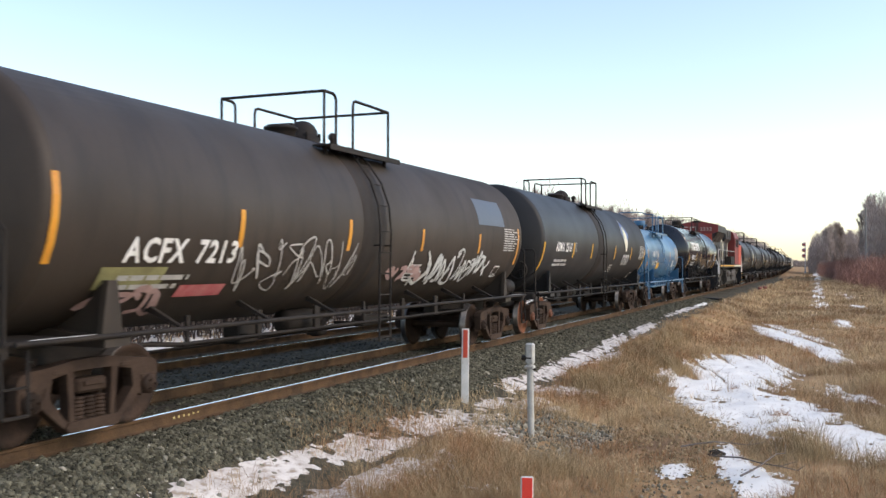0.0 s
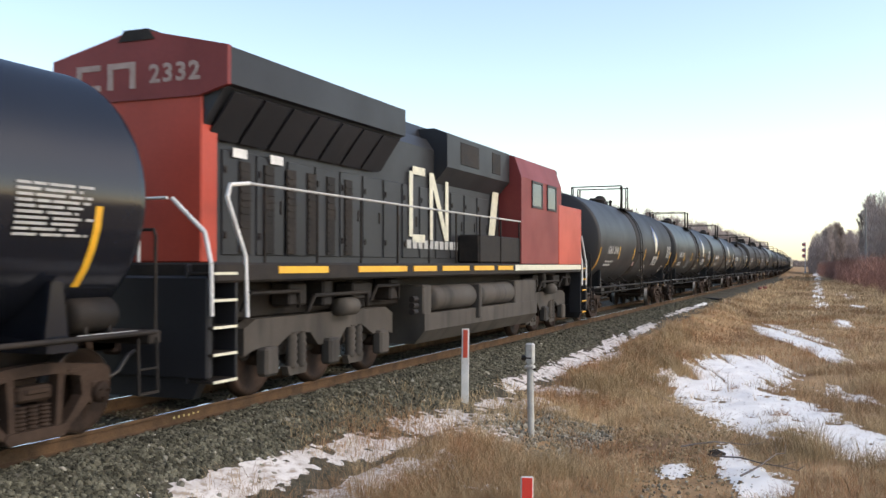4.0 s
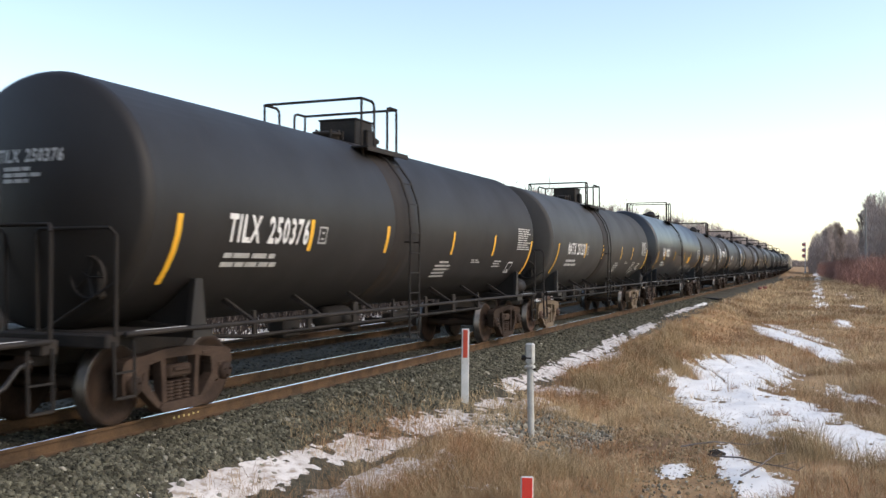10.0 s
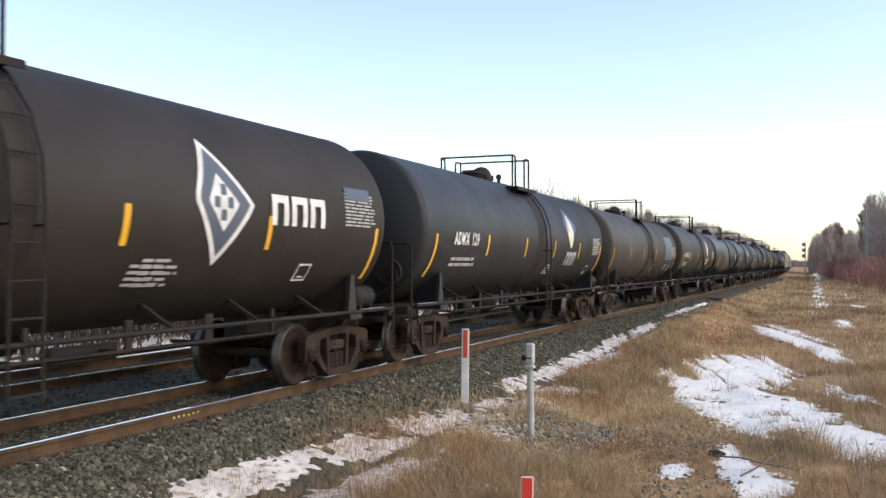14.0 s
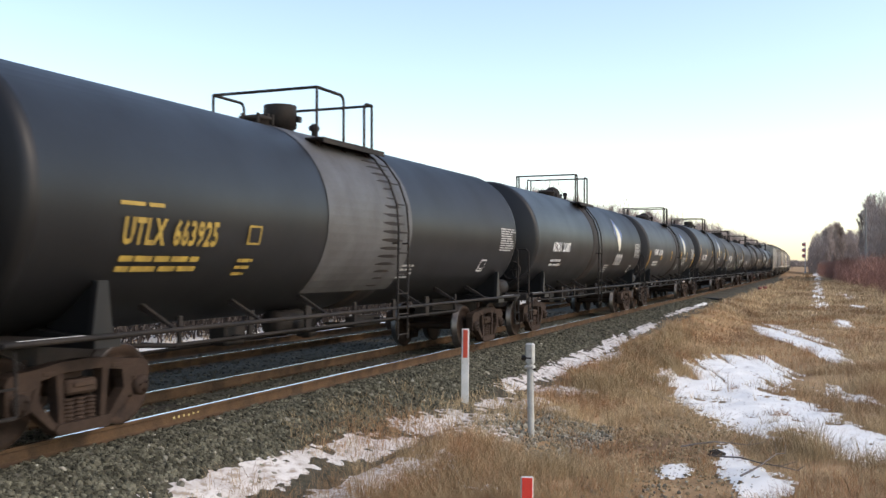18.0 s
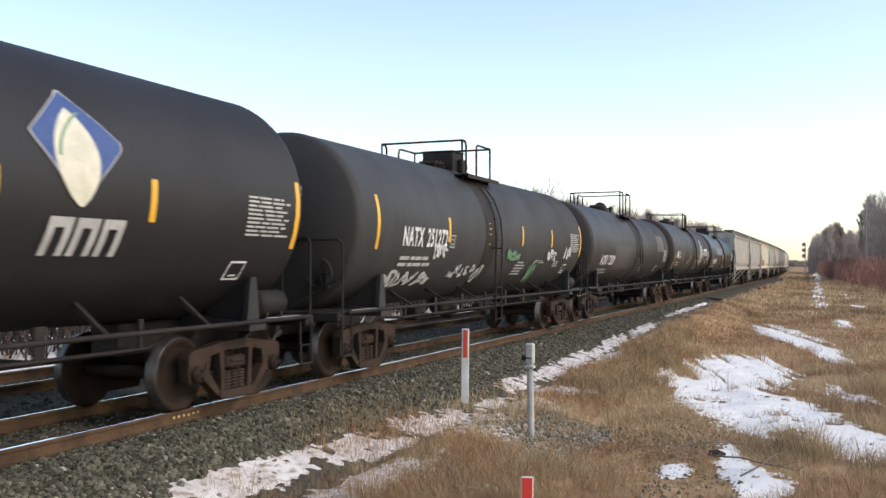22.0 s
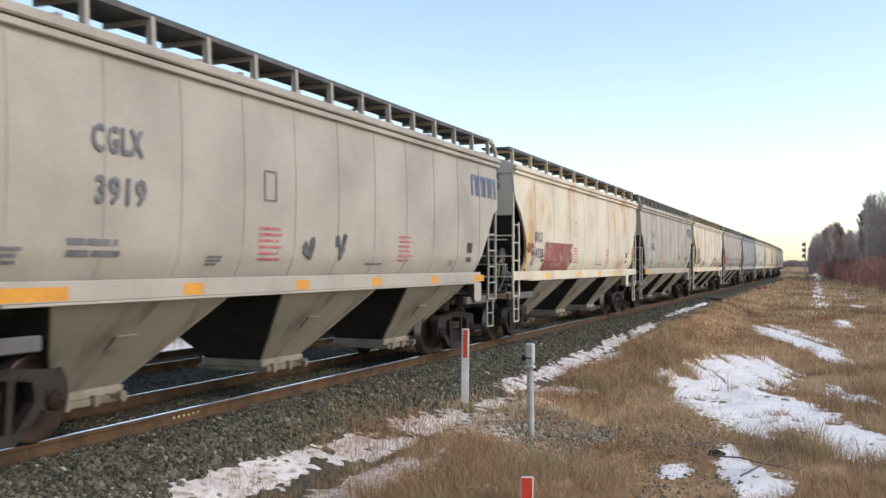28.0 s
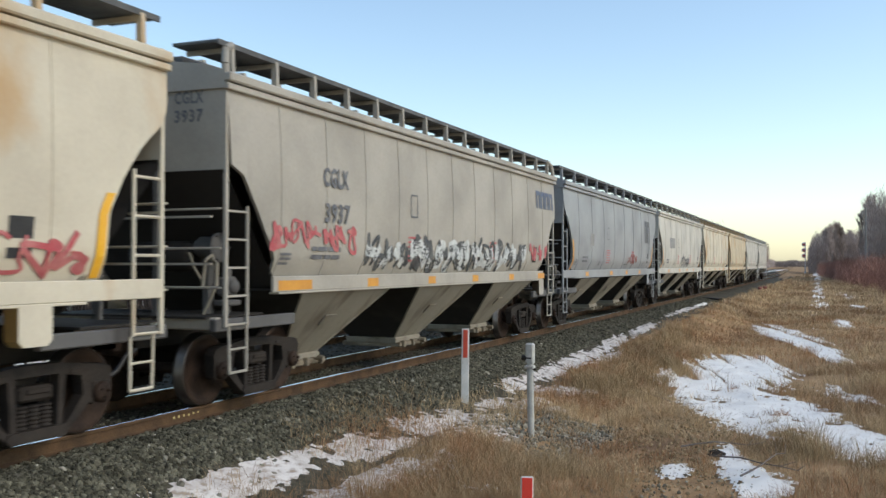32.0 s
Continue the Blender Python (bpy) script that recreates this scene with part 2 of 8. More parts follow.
def build_ground():
    v, f = sheet(axis_steps(-2500, 2500, -18, 10, 0.18), axis_steps(-400, 3500, 3, 60, 0.22), lambda x, y: ground_z(x, y))
    g = raw_mesh("ground", v, f, M["earth"])
    solid("ground", g, "rough dead-grass ground falling away beside the railway", "ground", kind="structure")
    # ballast beds as sheets of their own, just above the ground
    for name, x0, x1, mat, lab in (("ballast_bed", TRACK - 1.5, TRACK + GAUGE / 2 + 2.35, M["ballast"], "grey-green crushed stone ballast with rusty stains"),
                                   ("ballast_bed", TRACK2 - 3.2, TRACK - 1.5, M["ballast_dark"], "dark crushed stone ballast between the tracks")):
        v, f = sheet(np.arange(x0, x1 + 0.01, (x1 - x0) / 26), axis_steps(-300, 1400, 2, 45, 0.16), lambda x, y: ground_z(x, y) + 0.012 + 0.03 * fbm(x * 9, y * 9, 21, 2))
        v[:, 0] -= bend(v[:, 1])
        solid(name, raw_mesh(name, v, f, mat), lab, "ballast", kind="structure")


def rail_profile(s, y0, y1):
    # foot, web and head of a flat-bottomed rail, its head's top just under z = 0
    h = [(-0.075, -0.186), (0.075, -0.186), (0.075, -0.172), (0.02, -0.155), (0.009, -0.14), (0.009, -0.05), (0.036, -0.04), (0.037, -0.012), (0.028, -0.002),
         (-0.028, -0.002), (-0.037, -0.012), (-0.036, -0.04), (-0.009, -0.05), (-0.009, -0.14), (-0.02, -0.155), (-0.075, -0.172)]
    sweep(s, h, y0, y1)


def sweep(s, poly, y0, y1):
    """Draws a section out along the line, round its bend."""
    ys = [y0] + [115 + 15 * k for k in range(9)] + [y1]
    n = len(poly)
    s.add([(px - float(bend(y)), y, pz) for y in ys for px, pz in poly], [(k * n + i, k * n + (i + 1) % n, (k + 1) * n + (i + 1) % n, (k + 1) * n + i) for k in range(len(ys) - 1) for i in range(n)] + [tuple(range(n))[::-1]])


def build_tracks():
    tie_me = shared("tie", lambda s: s.box(0, 0, -0.295, 2.6, 0.23, 0.2, ch=0.012), M["tie"])
    plate_me = shared("tie_plate", lambda s: (s.box(0, 0, -0.19, 0.36, 0.19, 0.02, ch=0.004), [s.box(sx * 0.105, sy * 0.06, -0.168, 0.035, 0.03, 0.04, ch=0.004) for sx in (-1, 1) for sy in (-1, 1)]), M["rail_side"])
    for tx, lab in ((TRACK, "railway track with rusty rails and polished heads"), (TRACK2, "second railway track with rusty rails beyond the first")):
        tr = thing("railway_track", lab, "track", (tx, 0, 0), kind="structure")
        for side in (-1, 1):
            r = part("rail", shared("rail", lambda s: rail_profile(s, -260, 1300), M["rail_side"]), tr, at=(side * GAUGE / 2, 0, 0))
            if tx == TRACK and side > 0:
                s = Shape()
                rnd = random.Random(5)
                for k in range(6):
                    s.box(0.0105, 9.88 + 0.1 * k, -0.09 + 0.01 * rnd.random(), 0.003, 0.035, rnd.uniform(0.02, 0.032))
                part("chalk_mark", s.mesh("chalk_mark", M["yellow_chalk"]), r, "row of small pale yellow chalk marks")
            part("running_surface", shared("running_surface", lambda s: sweep(s, [(-0.016, -0.002), (0.018, -0.002), (0.016, 0.002), (-0.014, 0.002)], -260, 1300), M["rail_top"]), r, "polished bright steel band")
        y, k = 1.0, 0
        while y < 95:
            if tx == TRACK or y < 60:
                part("tie", tie_me, tr, at=(random.uniform(-0.03, 0.03), y, 0), rz=random.uniform(-0.02, 0.02))
                if y < 42 and tx == TRACK:
                    for side in (-1, 1):
                        part("tie_plate", plate_me, tr, at=(side * GAUGE / 2, y, 0))
            y += 0.53


# ---- rolling stock ----
R_WHEEL = 0.48
CARS = []          # (thing, place of its middle along the line at the start)


def lettering(s, text, size, width=None):
    """Flat letters in the yz plane facing +x, their lower left corner at the origin: (u, v) points and faces."""
    cu = bpy.data.curves.new("letters", "FONT")
    cu.body, cu.size, cu.resolution_u, cu.offset = text, size, 2, size * 0.03
    cu.space_character, cu.space_word = 1.16, 1.7
    ob = bpy.data.objects.new("letters", cu)
    me = bpy.data.meshes.new_from_object(ob)
    uv = [(p.co.x, p.co.y) for p in me.vertices]
    fs = [tuple(p.vertices) for p in me.polygons]
    bpy.data.objects.remove(ob)
    bpy.data.meshes.remove(me)
    bpy.data.curves.remove(cu)
    lo = min(p[0] for p in uv)
    k = 1.0 if width is None else width / (max(p[0] for p in uv) - lo)
    return [((p[0] - lo) * k, p[1]) for p in uv], fs


def on_tank(uv, y, z, R, zc, lift=0.016):
    """Bends flat marks round a lying tank, on its near side: y along, z the height of their base line."""
    a0 = math.asin(max(-1, min(1, (z - zc) / R)))
    return [((R + lift) * math.cos(a0 + v / R), y + u, zc + (R + lift) * math.sin(a0 + v / R)) for u, v in uv]


def bars_uv(w, h, rows, fill=0.6, seed=1, words=4):
    """Rows of small writing that cannot be read, as bars."""
    rnd = random.Random(seed)
    uv, fs = [], []
    step = h / rows
    for r in range(rows):
        u, top = 0.0, h - r * step
        end = w * rnd.uniform(0.7, 1.0)
        while u < end - 0.03:
            l = min(rnd.uniform(0.5, 1.3) * w / words, end - u)
            k = len(uv)
            uv += [(u, top - step * fill), (u + l * 0.86, top - step * fill), (u + l * 0.86, top), (u, top)]
            fs.append((k, k + 1, k + 2, k + 3))
            u += l
    return uv, fs


def rect_uv(w, h, cut=4):
    uv = [(w * i, h * j / cut) for j in range(cut + 1) for i in (0, 1)]
    return uv, [(2 * j, 2 * j + 1, 2 * j + 3, 2 * j + 2) for j in range(cut)]


def mark(name, verts, faces, mat, parent, label="", kind=""):
    s = Shape()
    s.add(verts, faces)
    ob = part(name, s.mesh(name, mat), parent, label)
    if kind:
        tagged(ob, label, kind=kind)
    return ob


def pieces(name, uv, fs):
    """Sprayed marks fall into their single strokes, other marks stay whole."""
    if not name.startswith("graffiti"):
        return [(name, uv, fs)]
    runs = []
    for f in fs:
        if runs and set(runs[-1][-1]) & set(f):
            runs[-1].append(f)
        else:
            runs.append([f])
    out = []
    for run_ in runs:
        ids = sorted({i for f in run_ for i in f})
        at = {i: k for k, i in enumerate(ids)}
        out.append(("graffiti_stroke", [uv[i] for i in ids], [tuple(at[i] for i in f) for f in run_]))
    return out


def build_side_frame(s):
    # cast frame in side view (y, z): top chord, jaws over the bearings, columns, slanting legs and the spring seat
    for sy in (-1, 1):
        def y(p):
            return [(sy * a, b) for a, b in p]
        s.prism(y([(0.60, 0.64), (0.74, 0.60), (1.05, 0.58), (1.06, 0.69), (1.02, 0.76), (0.93, 0.795), (0.60, 0.82)]), "x", 0.93, 1.09)      # jaw roof
        s.prism(y([(0.985, 0.36), (1.04, 0.39), (1.055, 0.60), (0.98, 0.60)]), "x", 0.94, 1.08)                                  # outer jaw
        s.prism(y([(0.70, 0.42), (0.79, 0.35), (0.80, 0.61), (0.60, 0.62)]), "x", 0.94, 1.08)                                   # inner jaw
        s.box(1.0, sy * 0.89, 0.575, 0.2, 0.24, 0.09, ch=0.02)                                                                  # bearing adapter
        s.prism(y([(0.0, 0.75), (0.30, 0.745), (0.62, 0.69), (0.62, 0.82), (0.34, 0.86), (0.0, 0.87)]), "x", 0.94, 1.09)        # top chord
        s.prism(y([(0.24, 0.12), (0.38, 0.12), (0.48, 0.19), (0.76, 0.42), (0.69, 0.60), (0.61, 0.66), (0.625, 0.48), (0.42, 0.245)]), "x", 0.95, 1.09)   # slanting leg
        s.prism(y([(0.0, 0.09), (0.36, 0.09), (0.42, 0.15), (0.38, 0.21), (0.0, 0.21)]), "x", 0.91, 1.11)                       # spring seat
        s.prism(y([(0.26, 0.19), (0.345, 0.19), (0.36, 0.46), (0.385, 0.74), (0.29, 0.76), (0.275, 0.46)]), "x", 0.95, 1.08)       # column
        s.box(1.09, sy * 0.5, 0.755, 0.02, 0.16, 0.05, ch=0.006)                                                                # cast pads


def build_spring(s):
    prof = [(0.19, 0.0)]
    for k in range(6):
        z = 0.21 + k * 0.042
        prof += [(z, 0.062), (z + 0.012, 0.08), (z + 0.024, 0.08), (z + 0.034, 0.062)]
    s.lathe(prof + [(0.45, 0.0)], "z", (0, 0, 0), 8)


def build_wheelset(s):
    for sx in (-1, 1):
        g = sx * GAUGE / 2
        o = [(-0.068, 0.10), (-0.07, 0.42), (-0.072, 0.507), (-0.04, 0.502), (-0.028, R_WHEEL + 0.004), (0.064, R_WHEEL - 0.003), (0.07, R_WHEEL - 0.012), (0.07, 0.41), (0.03, 0.37), (0.012, 0.30), (0.03, 0.18), (0.07, 0.13), (0.07, 0.0)]
        s.lathe([(g + sx * a, r) for a, r in o], "x", (0, 0, 0), 32)
        s.lathe([(sx * 0.90, 0.0), (sx * 0.90, 0.118), (sx * 1.12, 0.118), (sx * 1.15, 0.09), (sx * 1.15, 0.0)], "x", (0, 0, 0), 16)
        for k in range(3):
            a = 2 * math.pi * k / 3
            s.rod((sx * 1.14, 0.055 * math.cos(a), 0.055 * math.sin(a)), (sx * 1.175, 0.055 * math.cos(a), 0.055 * math.sin(a)), 0.018, 6)
    s.rod((-0.95, 0, 0), (0.95, 0, 0), 0.08, 10)


WHEELS = {}        # (place on the truck, size): wheelsets that turn alike


def add_truck(car, y, mat, wheel=None):
    tk = part("truck", shared("truck", lambda s: (s.box(0, 0, 0.60, 1.8, 0.40, 0.28, ch=0.03), s.box(0, 0, 0.57, 2.16, 0.46, 0.16, ch=0.03), [s.box(q * 1.09, 0, 0.60, 0.03, 0.3, 0.06, ch=0.01) for q in (-1, 1)], s.lathe([(0.72, 0.24), (0.82, 0.24), (0.82, 0.0)], "z", (0, 0, 0), 12)), mat), car, at=(0, y, 0))
    for rz in (0.0, math.pi):
        part("side_frame", shared("side_frame", build_side_frame, mat), tk, rz=rz)
        for yy in (-0.16, 0.0, 0.16):
            part("spring", shared("spring", build_spring, mat), tk, at=(1.0 if rz == 0 else -1.0, yy, 0))
    for k, yy in enumerate((-0.89, 0.89)):
        me = shared("wheelset", build_wheelset, wheel or M["wheel"])
        if len(me.materials) == 1:
            # worn bright treads and flanges
            me.materials.append(M["tread"])
            for f in me.polygons:
                if math.hypot(f.center.y, f.center.z) > 0.465:
                    f.material_index = 1
        w = part("wheelset", me, tk, at=(0, yy, R_WHEEL))
        WHEELS.setdefault((yy, R_WHEEL), []).append(w)
        s = part("brake_beam", shared("brake_beam", lambda s: (s.box(0, 0, 0.42, 1.5, 0.07, 0.1, ch=0.01), [s.box(sx * 0.75, 0.06, 0.45, 0.1, 0.12, 0.3, ch=0.02) for sx in (-1, 1)]), mat), tk,
                 at=(0, yy * 0.42, 0), rz=0 if yy > 0 else math.pi)
    return tk


def add_coupler(car, y, sgn):
    part("coupler", shared("coupler", lambda s: (s.box(0, -0.32, 0.88, 0.16, 0.66, 0.16, ch=0.02), s.box(0.03, -0.68, 0.88, 0.26, 0.2, 0.3, ch=0.05), s.box(0, 0.05, 0.88, 0.5, 0.12, 0.36, ch=0.02)), M["truck_rust"]),
         car, at=(0, y, 0), rz=0 if sgn < 0 else math.pi)
    part("air_hose", shared("air_hose", lambda s: s.tube([(0.32, 0.0, 0.8), (0.32, -0.18, 0.74), (0.3, -0.34, 0.55), (0.26, -0.52, 0.46), (0.22, -0.64, 0.5)], 0.028, 6), M["black"]), car, at=(0, y, 0), rz=0 if sgn < 0 else math.pi)


def build_tank_shell(s, L, R, zc):
    s.lathe([(-L, R), (-L + 0.012, R + 0.004), (-L + 0.02, R), (0, R), (L - 0.02, R), (L - 0.012, R + 0.004), (L, R)], "y", (0, 0, zc), 64)


def build_head(s, R, zc, depth):
    # a tight knuckle, then a shallow dished face
    kr, prof = 0.16, []
    for k in range(7):
        t = radians(64) * k / 6
        prof.append((-kr * math.sin(t), R - kr * (1 - math.cos(t))))
    d0, r0 = prof[-1]
    for k in range(1, 8):
        r = r0 * (1 - k / 7)
        prof.append((d0 - (depth + d0) * (1 - (r / r0) ** 2), max(r, 0.002)))
    s.lathe(prof, "y", (0, 0, zc), 64)


def words(uv, fs):
    """Parts a painted number at its widest gap: the letters before it and the digits after it."""
    spans = sorted((min(uv[i][0] for i in f), max(uv[i][0] for i in f)) for f in fs)
    gap, cut, end = 0.0, None, spans[0][1]
    for lo, hi in spans[1:]:
        if lo - end > gap:
            gap, cut = lo - end, (lo + end) / 2
        end = max(end, hi)
    out = []
    for name, keep in (("reporting_mark", lambda u: cut is None or u < cut), ("car_number", lambda u: cut is not None and u >= cut)):
        chosen = [f for f in fs if keep(uv[f[0]][0])]
        used = sorted({i for f in chosen for i in f})
        at = {i: k for k, i in enumerate(used)}
        if chosen:
            out.append((name, [uv[i] for i in used], [tuple(at[i] for i in f) for f in chosen]))
    return out


def tank_car(name_label, y_front, y_back, shell, R=1.55, zc=2.65, marks=(), number="", number_at=None, number_size=0.36, number_mat=None,
             stripes=(), truck=None, wheel_front=None, under=None, band=None, dome="round", data=True, end_number=True,
             stripe_mat=None, platform=None, small_rows=2, cy=0.0, box_at=None, data_at=None, stencil_at=None, rails=(-0.8, 0.25, 0.62, 0.4), dome_y=-0.42, rail_up=0.6, shoulder=0.0, back=1.05, fore=1.08, number_width=None, group="tank cars of the train"):
    """A tank car with its front truck's place and back truck's place along the line at the start."""
    mid, a = (y_front + y_back) / 2, (y_back - y_front) / 2
    car = thing("tank_car", name_label, "tank car", (TRACK, mid, 0), group)
    CARS.append((car, mid))
    truck, under, platform = truck or M["truck_rust"], under or M["steel_dark"], platform or M["steel_dark"]
    band = band or (shell if shell in (M["tank_gloss"], M["tank_navy"], M["tank_blue"]) else M["band_rust"])
    hd = 0.48
    front, L = a + fore, a + back                                # reach of the tank before and behind the middle
    half, shift = (front + L) / 2, (L - front) / 2
    part("tank", shared(("tank", round(half, 2), R, zc), lambda s: build_tank_shell(s, half, R, zc), shell), car, at=(0, shift, 0))
    for sg in (-1, 1):
        part("tank_head", shared(("tank_head", R, zc), lambda s: build_head(s, R, zc, hd), shell), car, at=(0, L if sg > 0 else -front, 0), rz=0 if sg < 0 else math.pi)
    if band is not shell:
        part("walkway_band", shared(("walkway_band", R, zc), lambda s: s.lathe([(-0.43, R), (-0.42, R + 0.008), (-0.15, R + 0.009), (0.15, R + 0.009), (0.42, R + 0.008), (0.43, R)], "y", (0, 0, zc), 64), band), car, "dirty band over the tank under the ladder", at=(0, cy - 0.22, 0))
    for sg in (-1, 1):
        def ladder(s):
            xl = max(R + 0.02, 1.5)
            bow = [((R + 0.08) * math.cos(t), zc + (R + 0.08) * math.sin(t)) for t in (radians(d) for d in (62, 45, 28, 12))] + [(R + 0.09, zc - 0.15), (xl + 0.05, 1.7), (xl + 0.05, 0.58)]
            for dy in (-0.21, 0.21):
                s.tube([(x, dy, z) for x, z in bow], 0.02, 5)
                s.rod((R - 0.05, dy, zc - 0.35), (R + 0.09, dy, zc - 0.35), 0.016, 5)
            for d in (55, 40, 26, 12):
                t = radians(d)
                s.rod(((R + 0.08) * math.cos(t), -0.21, zc + (R + 0.08) * math.sin(t)), ((R + 0.08) * math.cos(t), 0.21, zc + (R + 0.08) * math.sin(t)), 0.012, 5)
            for k in range(6):
                z = 0.66 + 0.36 * k
                x = float(np.interp(z, [b[1] for b in bow[::-1]], [b[0] for b in bow[::-1]]))
                s.rod((x, -0.21, z), (x, 0.21, z), 0.015, 5)
        part("ladder", shared(("ladder", R, zc), ladder, platform), car, at=(0, cy, 0), rz=0 if sg > 0 else math.pi)
    # top platform, its railing and the fittings
    zt = zc + R
    zr, zb = zt + rail_up, zt - 0.27
    yf, rf, yr, rr = rails

    def deck(s, sx):
        for dx in (sx * 1.02,):
            s.box(dx, (yf + yr) / 2, zb + 0.03, 0.34, yr - yf + 0.24, 0.035, ch=0.008)
            s.box(dx * 1.16, (yf + yr) / 2, zb + 0.0, 0.02, yr - yf + 0.24, 0.09, ch=0.004)
            for dy in (yf + 0.1, (yf + yr) / 2, yr - 0.1):
                s.rod((dx * 0.95, dy, zb - 0.22), (dx * 0.95, dy, zb + 0.02), 0.035, 6)
    for sx in (-1, 1):
        part("platform", shared(("platform", R, zc, rails, sx), lambda s: deck(s, sx), platform), car, "steel grating platform on top of the tank")

    def hoop(s, y0, ret, sg):
        # across the tank at y0, with returns along both sides that bend down to the deck
        side = [(1.0, y0 + sg * ret, zb), (1.0, y0 + sg * ret, zr - 0.1), (1.0, y0 + sg * max(0.0, ret - 0.03), zr - 0.03), (1.0, y0 + sg * max(0.0, ret - 0.1), zr)]
        top = [(1.0, y0, zr)] + ([(0.72, y0, zr + 0.02), (0.5, y0, zr + shoulder), (-0.5, y0, zr + shoulder), (-0.72, y0, zr + 0.02)] if shoulder and sg > 0 else []) + [(-1.0, y0, zr)]
        s.tube(side + top + [(-x, y, z) for x, y, z in side[::-1]], 0.026, 6)
    for y0, ret, sg in ((yf, rf, 1), (yr, rr, -1)):
        rail = part("railing", shared(("railing", R, zc, y0, ret, sg, rail_up), lambda s: hoop(s, y0, ret, sg), platform), car)
        for px in (-1.0, 1.0):
            part("post", shared(("railing_post", R, zc, rail_up), lambda s: s.rod((0, 0, zb), (0, 0, zr), 0.026, 6), platform), rail, at=(px, y0, 0))
    if dome == "round":
        part("valve_dome", shared(("valve_dome", R, zc, dome_y), lambda s: (s.lathe([(zt - 0.06, 0.31), (zt + 0.06, 0.31), (zt + 0.07, 0.27), (zt + 0.18, 0.26), (zt + 0.27, 0.21), (zt + 0.34, 0.12), (zt + 0.37, 0.0)], "z", (0, dome_y, 0), 24), [s.rod((0.3 * math.cos(k), dome_y + 0.3 * math.sin(k), zt), (0.3 * math.cos(k), dome_y + 0.3 * math.sin(k), zt + 0.13), 0.03, 6) for k in (0.3, 1.3, 2.4, 3.4, 4.5, 5.5)]), platform), car)
        part("manway", shared(("manway", R, zc, dome_y), lambda s: (s.lathe([(zt - 0.06, 0.25), (zt + 0.10, 0.25), (zt + 0.11, 0.29), (zt + 0.15, 0.29), (zt + 0.19, 0.2), (zt + 0.2, 0.0)], "z", (0, dome_y - 0.72, 0), 20), s.box(0, dome_y - 0.72, zt + 0.19, 0.5, 0.09, 0.05, ch=0.01)), platform), car)
        part("vent_valve", shared(("vent_valve", R, zc, dome_y), lambda s: (s.rod((0.32, dome_y + 0.5, zt - 0.12), (0.32, dome_y + 0.5, zt + 0.12), 0.05, 8), s.lathe([(zt + 0.08, 0.08), (zt + 0.15, 0.08), (zt + 0.2, 0.03)], "z", (0.32, dome_y + 0.5, 0), 10)), platform), car)
    else:
        if dome == "box":
            part("valve_housing", shared(("valve_box", R, zc, dome_y), lambda s: (s.box(0, dome_y, zt + 0.18, 0.78, 0.72, 0.5, ch=0.02), s.box(0, dome_y, zt + 0.44, 0.82, 0.76, 0.03, ch=0.008), s.box(0.44, dome_y + 0.1, zt + 0.1, 0.1, 0.3, 0.34, ch=0.02)), platform), car, "square dark valve housing")
        else:
            hr, hh = (0.18, 0.32) if dome == "small" else (0.28, 0.44)
            part("valve_housing", shared(("valve_housing", R, zc, dome_y, hr), lambda s: (s.lathe([(zt - 0.06, hr * 0.85), (zt + 0.05, hr * 0.85), (zt + 0.055, hr), (zt + hh - 0.02, hr), (zt + hh - 0.005, hr - 0.01), (zt + hh, 0.0)], "z", (0, dome_y, 0), 28), s.box(hr + 0.02, dome_y + 0.1, zt + 0.2, 0.08, 0.1, 0.1, ch=0.01)), shell if dome == "blue" else platform), car, "round valve housing")
        part("manway", shared(("manway_b", R, zc, dome_y), lambda s: (s.lathe([(zt - 0.06, 0.24), (zt + 0.07, 0.24), (zt + 0.08, 0.28), (zt + 0.12, 0.28), (zt + 0.15, 0.2), (zt + 0.16, 0.0)], "z", (0, dome_y - 0.72, 0), 20), s.box(0, dome_y - 0.72, zt + 0.15, 0.5, 0.1, 0.06, ch=0.01), [s.rod((0.28 * math.cos(k), dome_y - 0.72 + 0.28 * math.sin(k), zt), (0.28 * math.cos(k), dome_y - 0.72 + 0.28 * math.sin(k), zt + 0.17), 0.03, 6) for k in (0.2, 1.2, 2.3, 3.3, 4.4, 5.4)]), M["steel_dark"]), car)
        part("vent_valve", shared(("vent_valve_b", R, zc, dome_y), lambda s: (s.rod((0.3, dome_y + 0.62, zt - 0.12), (0.3, dome_y + 0.62, zt + 0.14), 0.05, 8), s.lathe([(zt + 0.08, 0.09), (zt + 0.14, 0.1), (zt + 0.2, 0.03)], "z", (0.3, dome_y + 0.62, 0), 10)), M["steel_dark"]), car)
    # underframe: stub sills, bolsters with saddles, side rails with braces
    for sg in (-1, 1):
        sill = part("stub_sill", shared(("stub_sill", R, zc), lambda s: (s.box(0, -0.1, 0.93, 0.46, 2.9, 0.42, ch=0.02), s.box(0, -1.5, 1.05, 2.7, 0.22, 0.16, ch=0.02), s.box(0, -0.95, 1.12, 2.5, 0.9, 0.03)), under), car, at=(0, sg * a, 0), rz=0 if sg < 0 else math.pi)
        add_coupler(car, sg * (a + 1.66), sg)
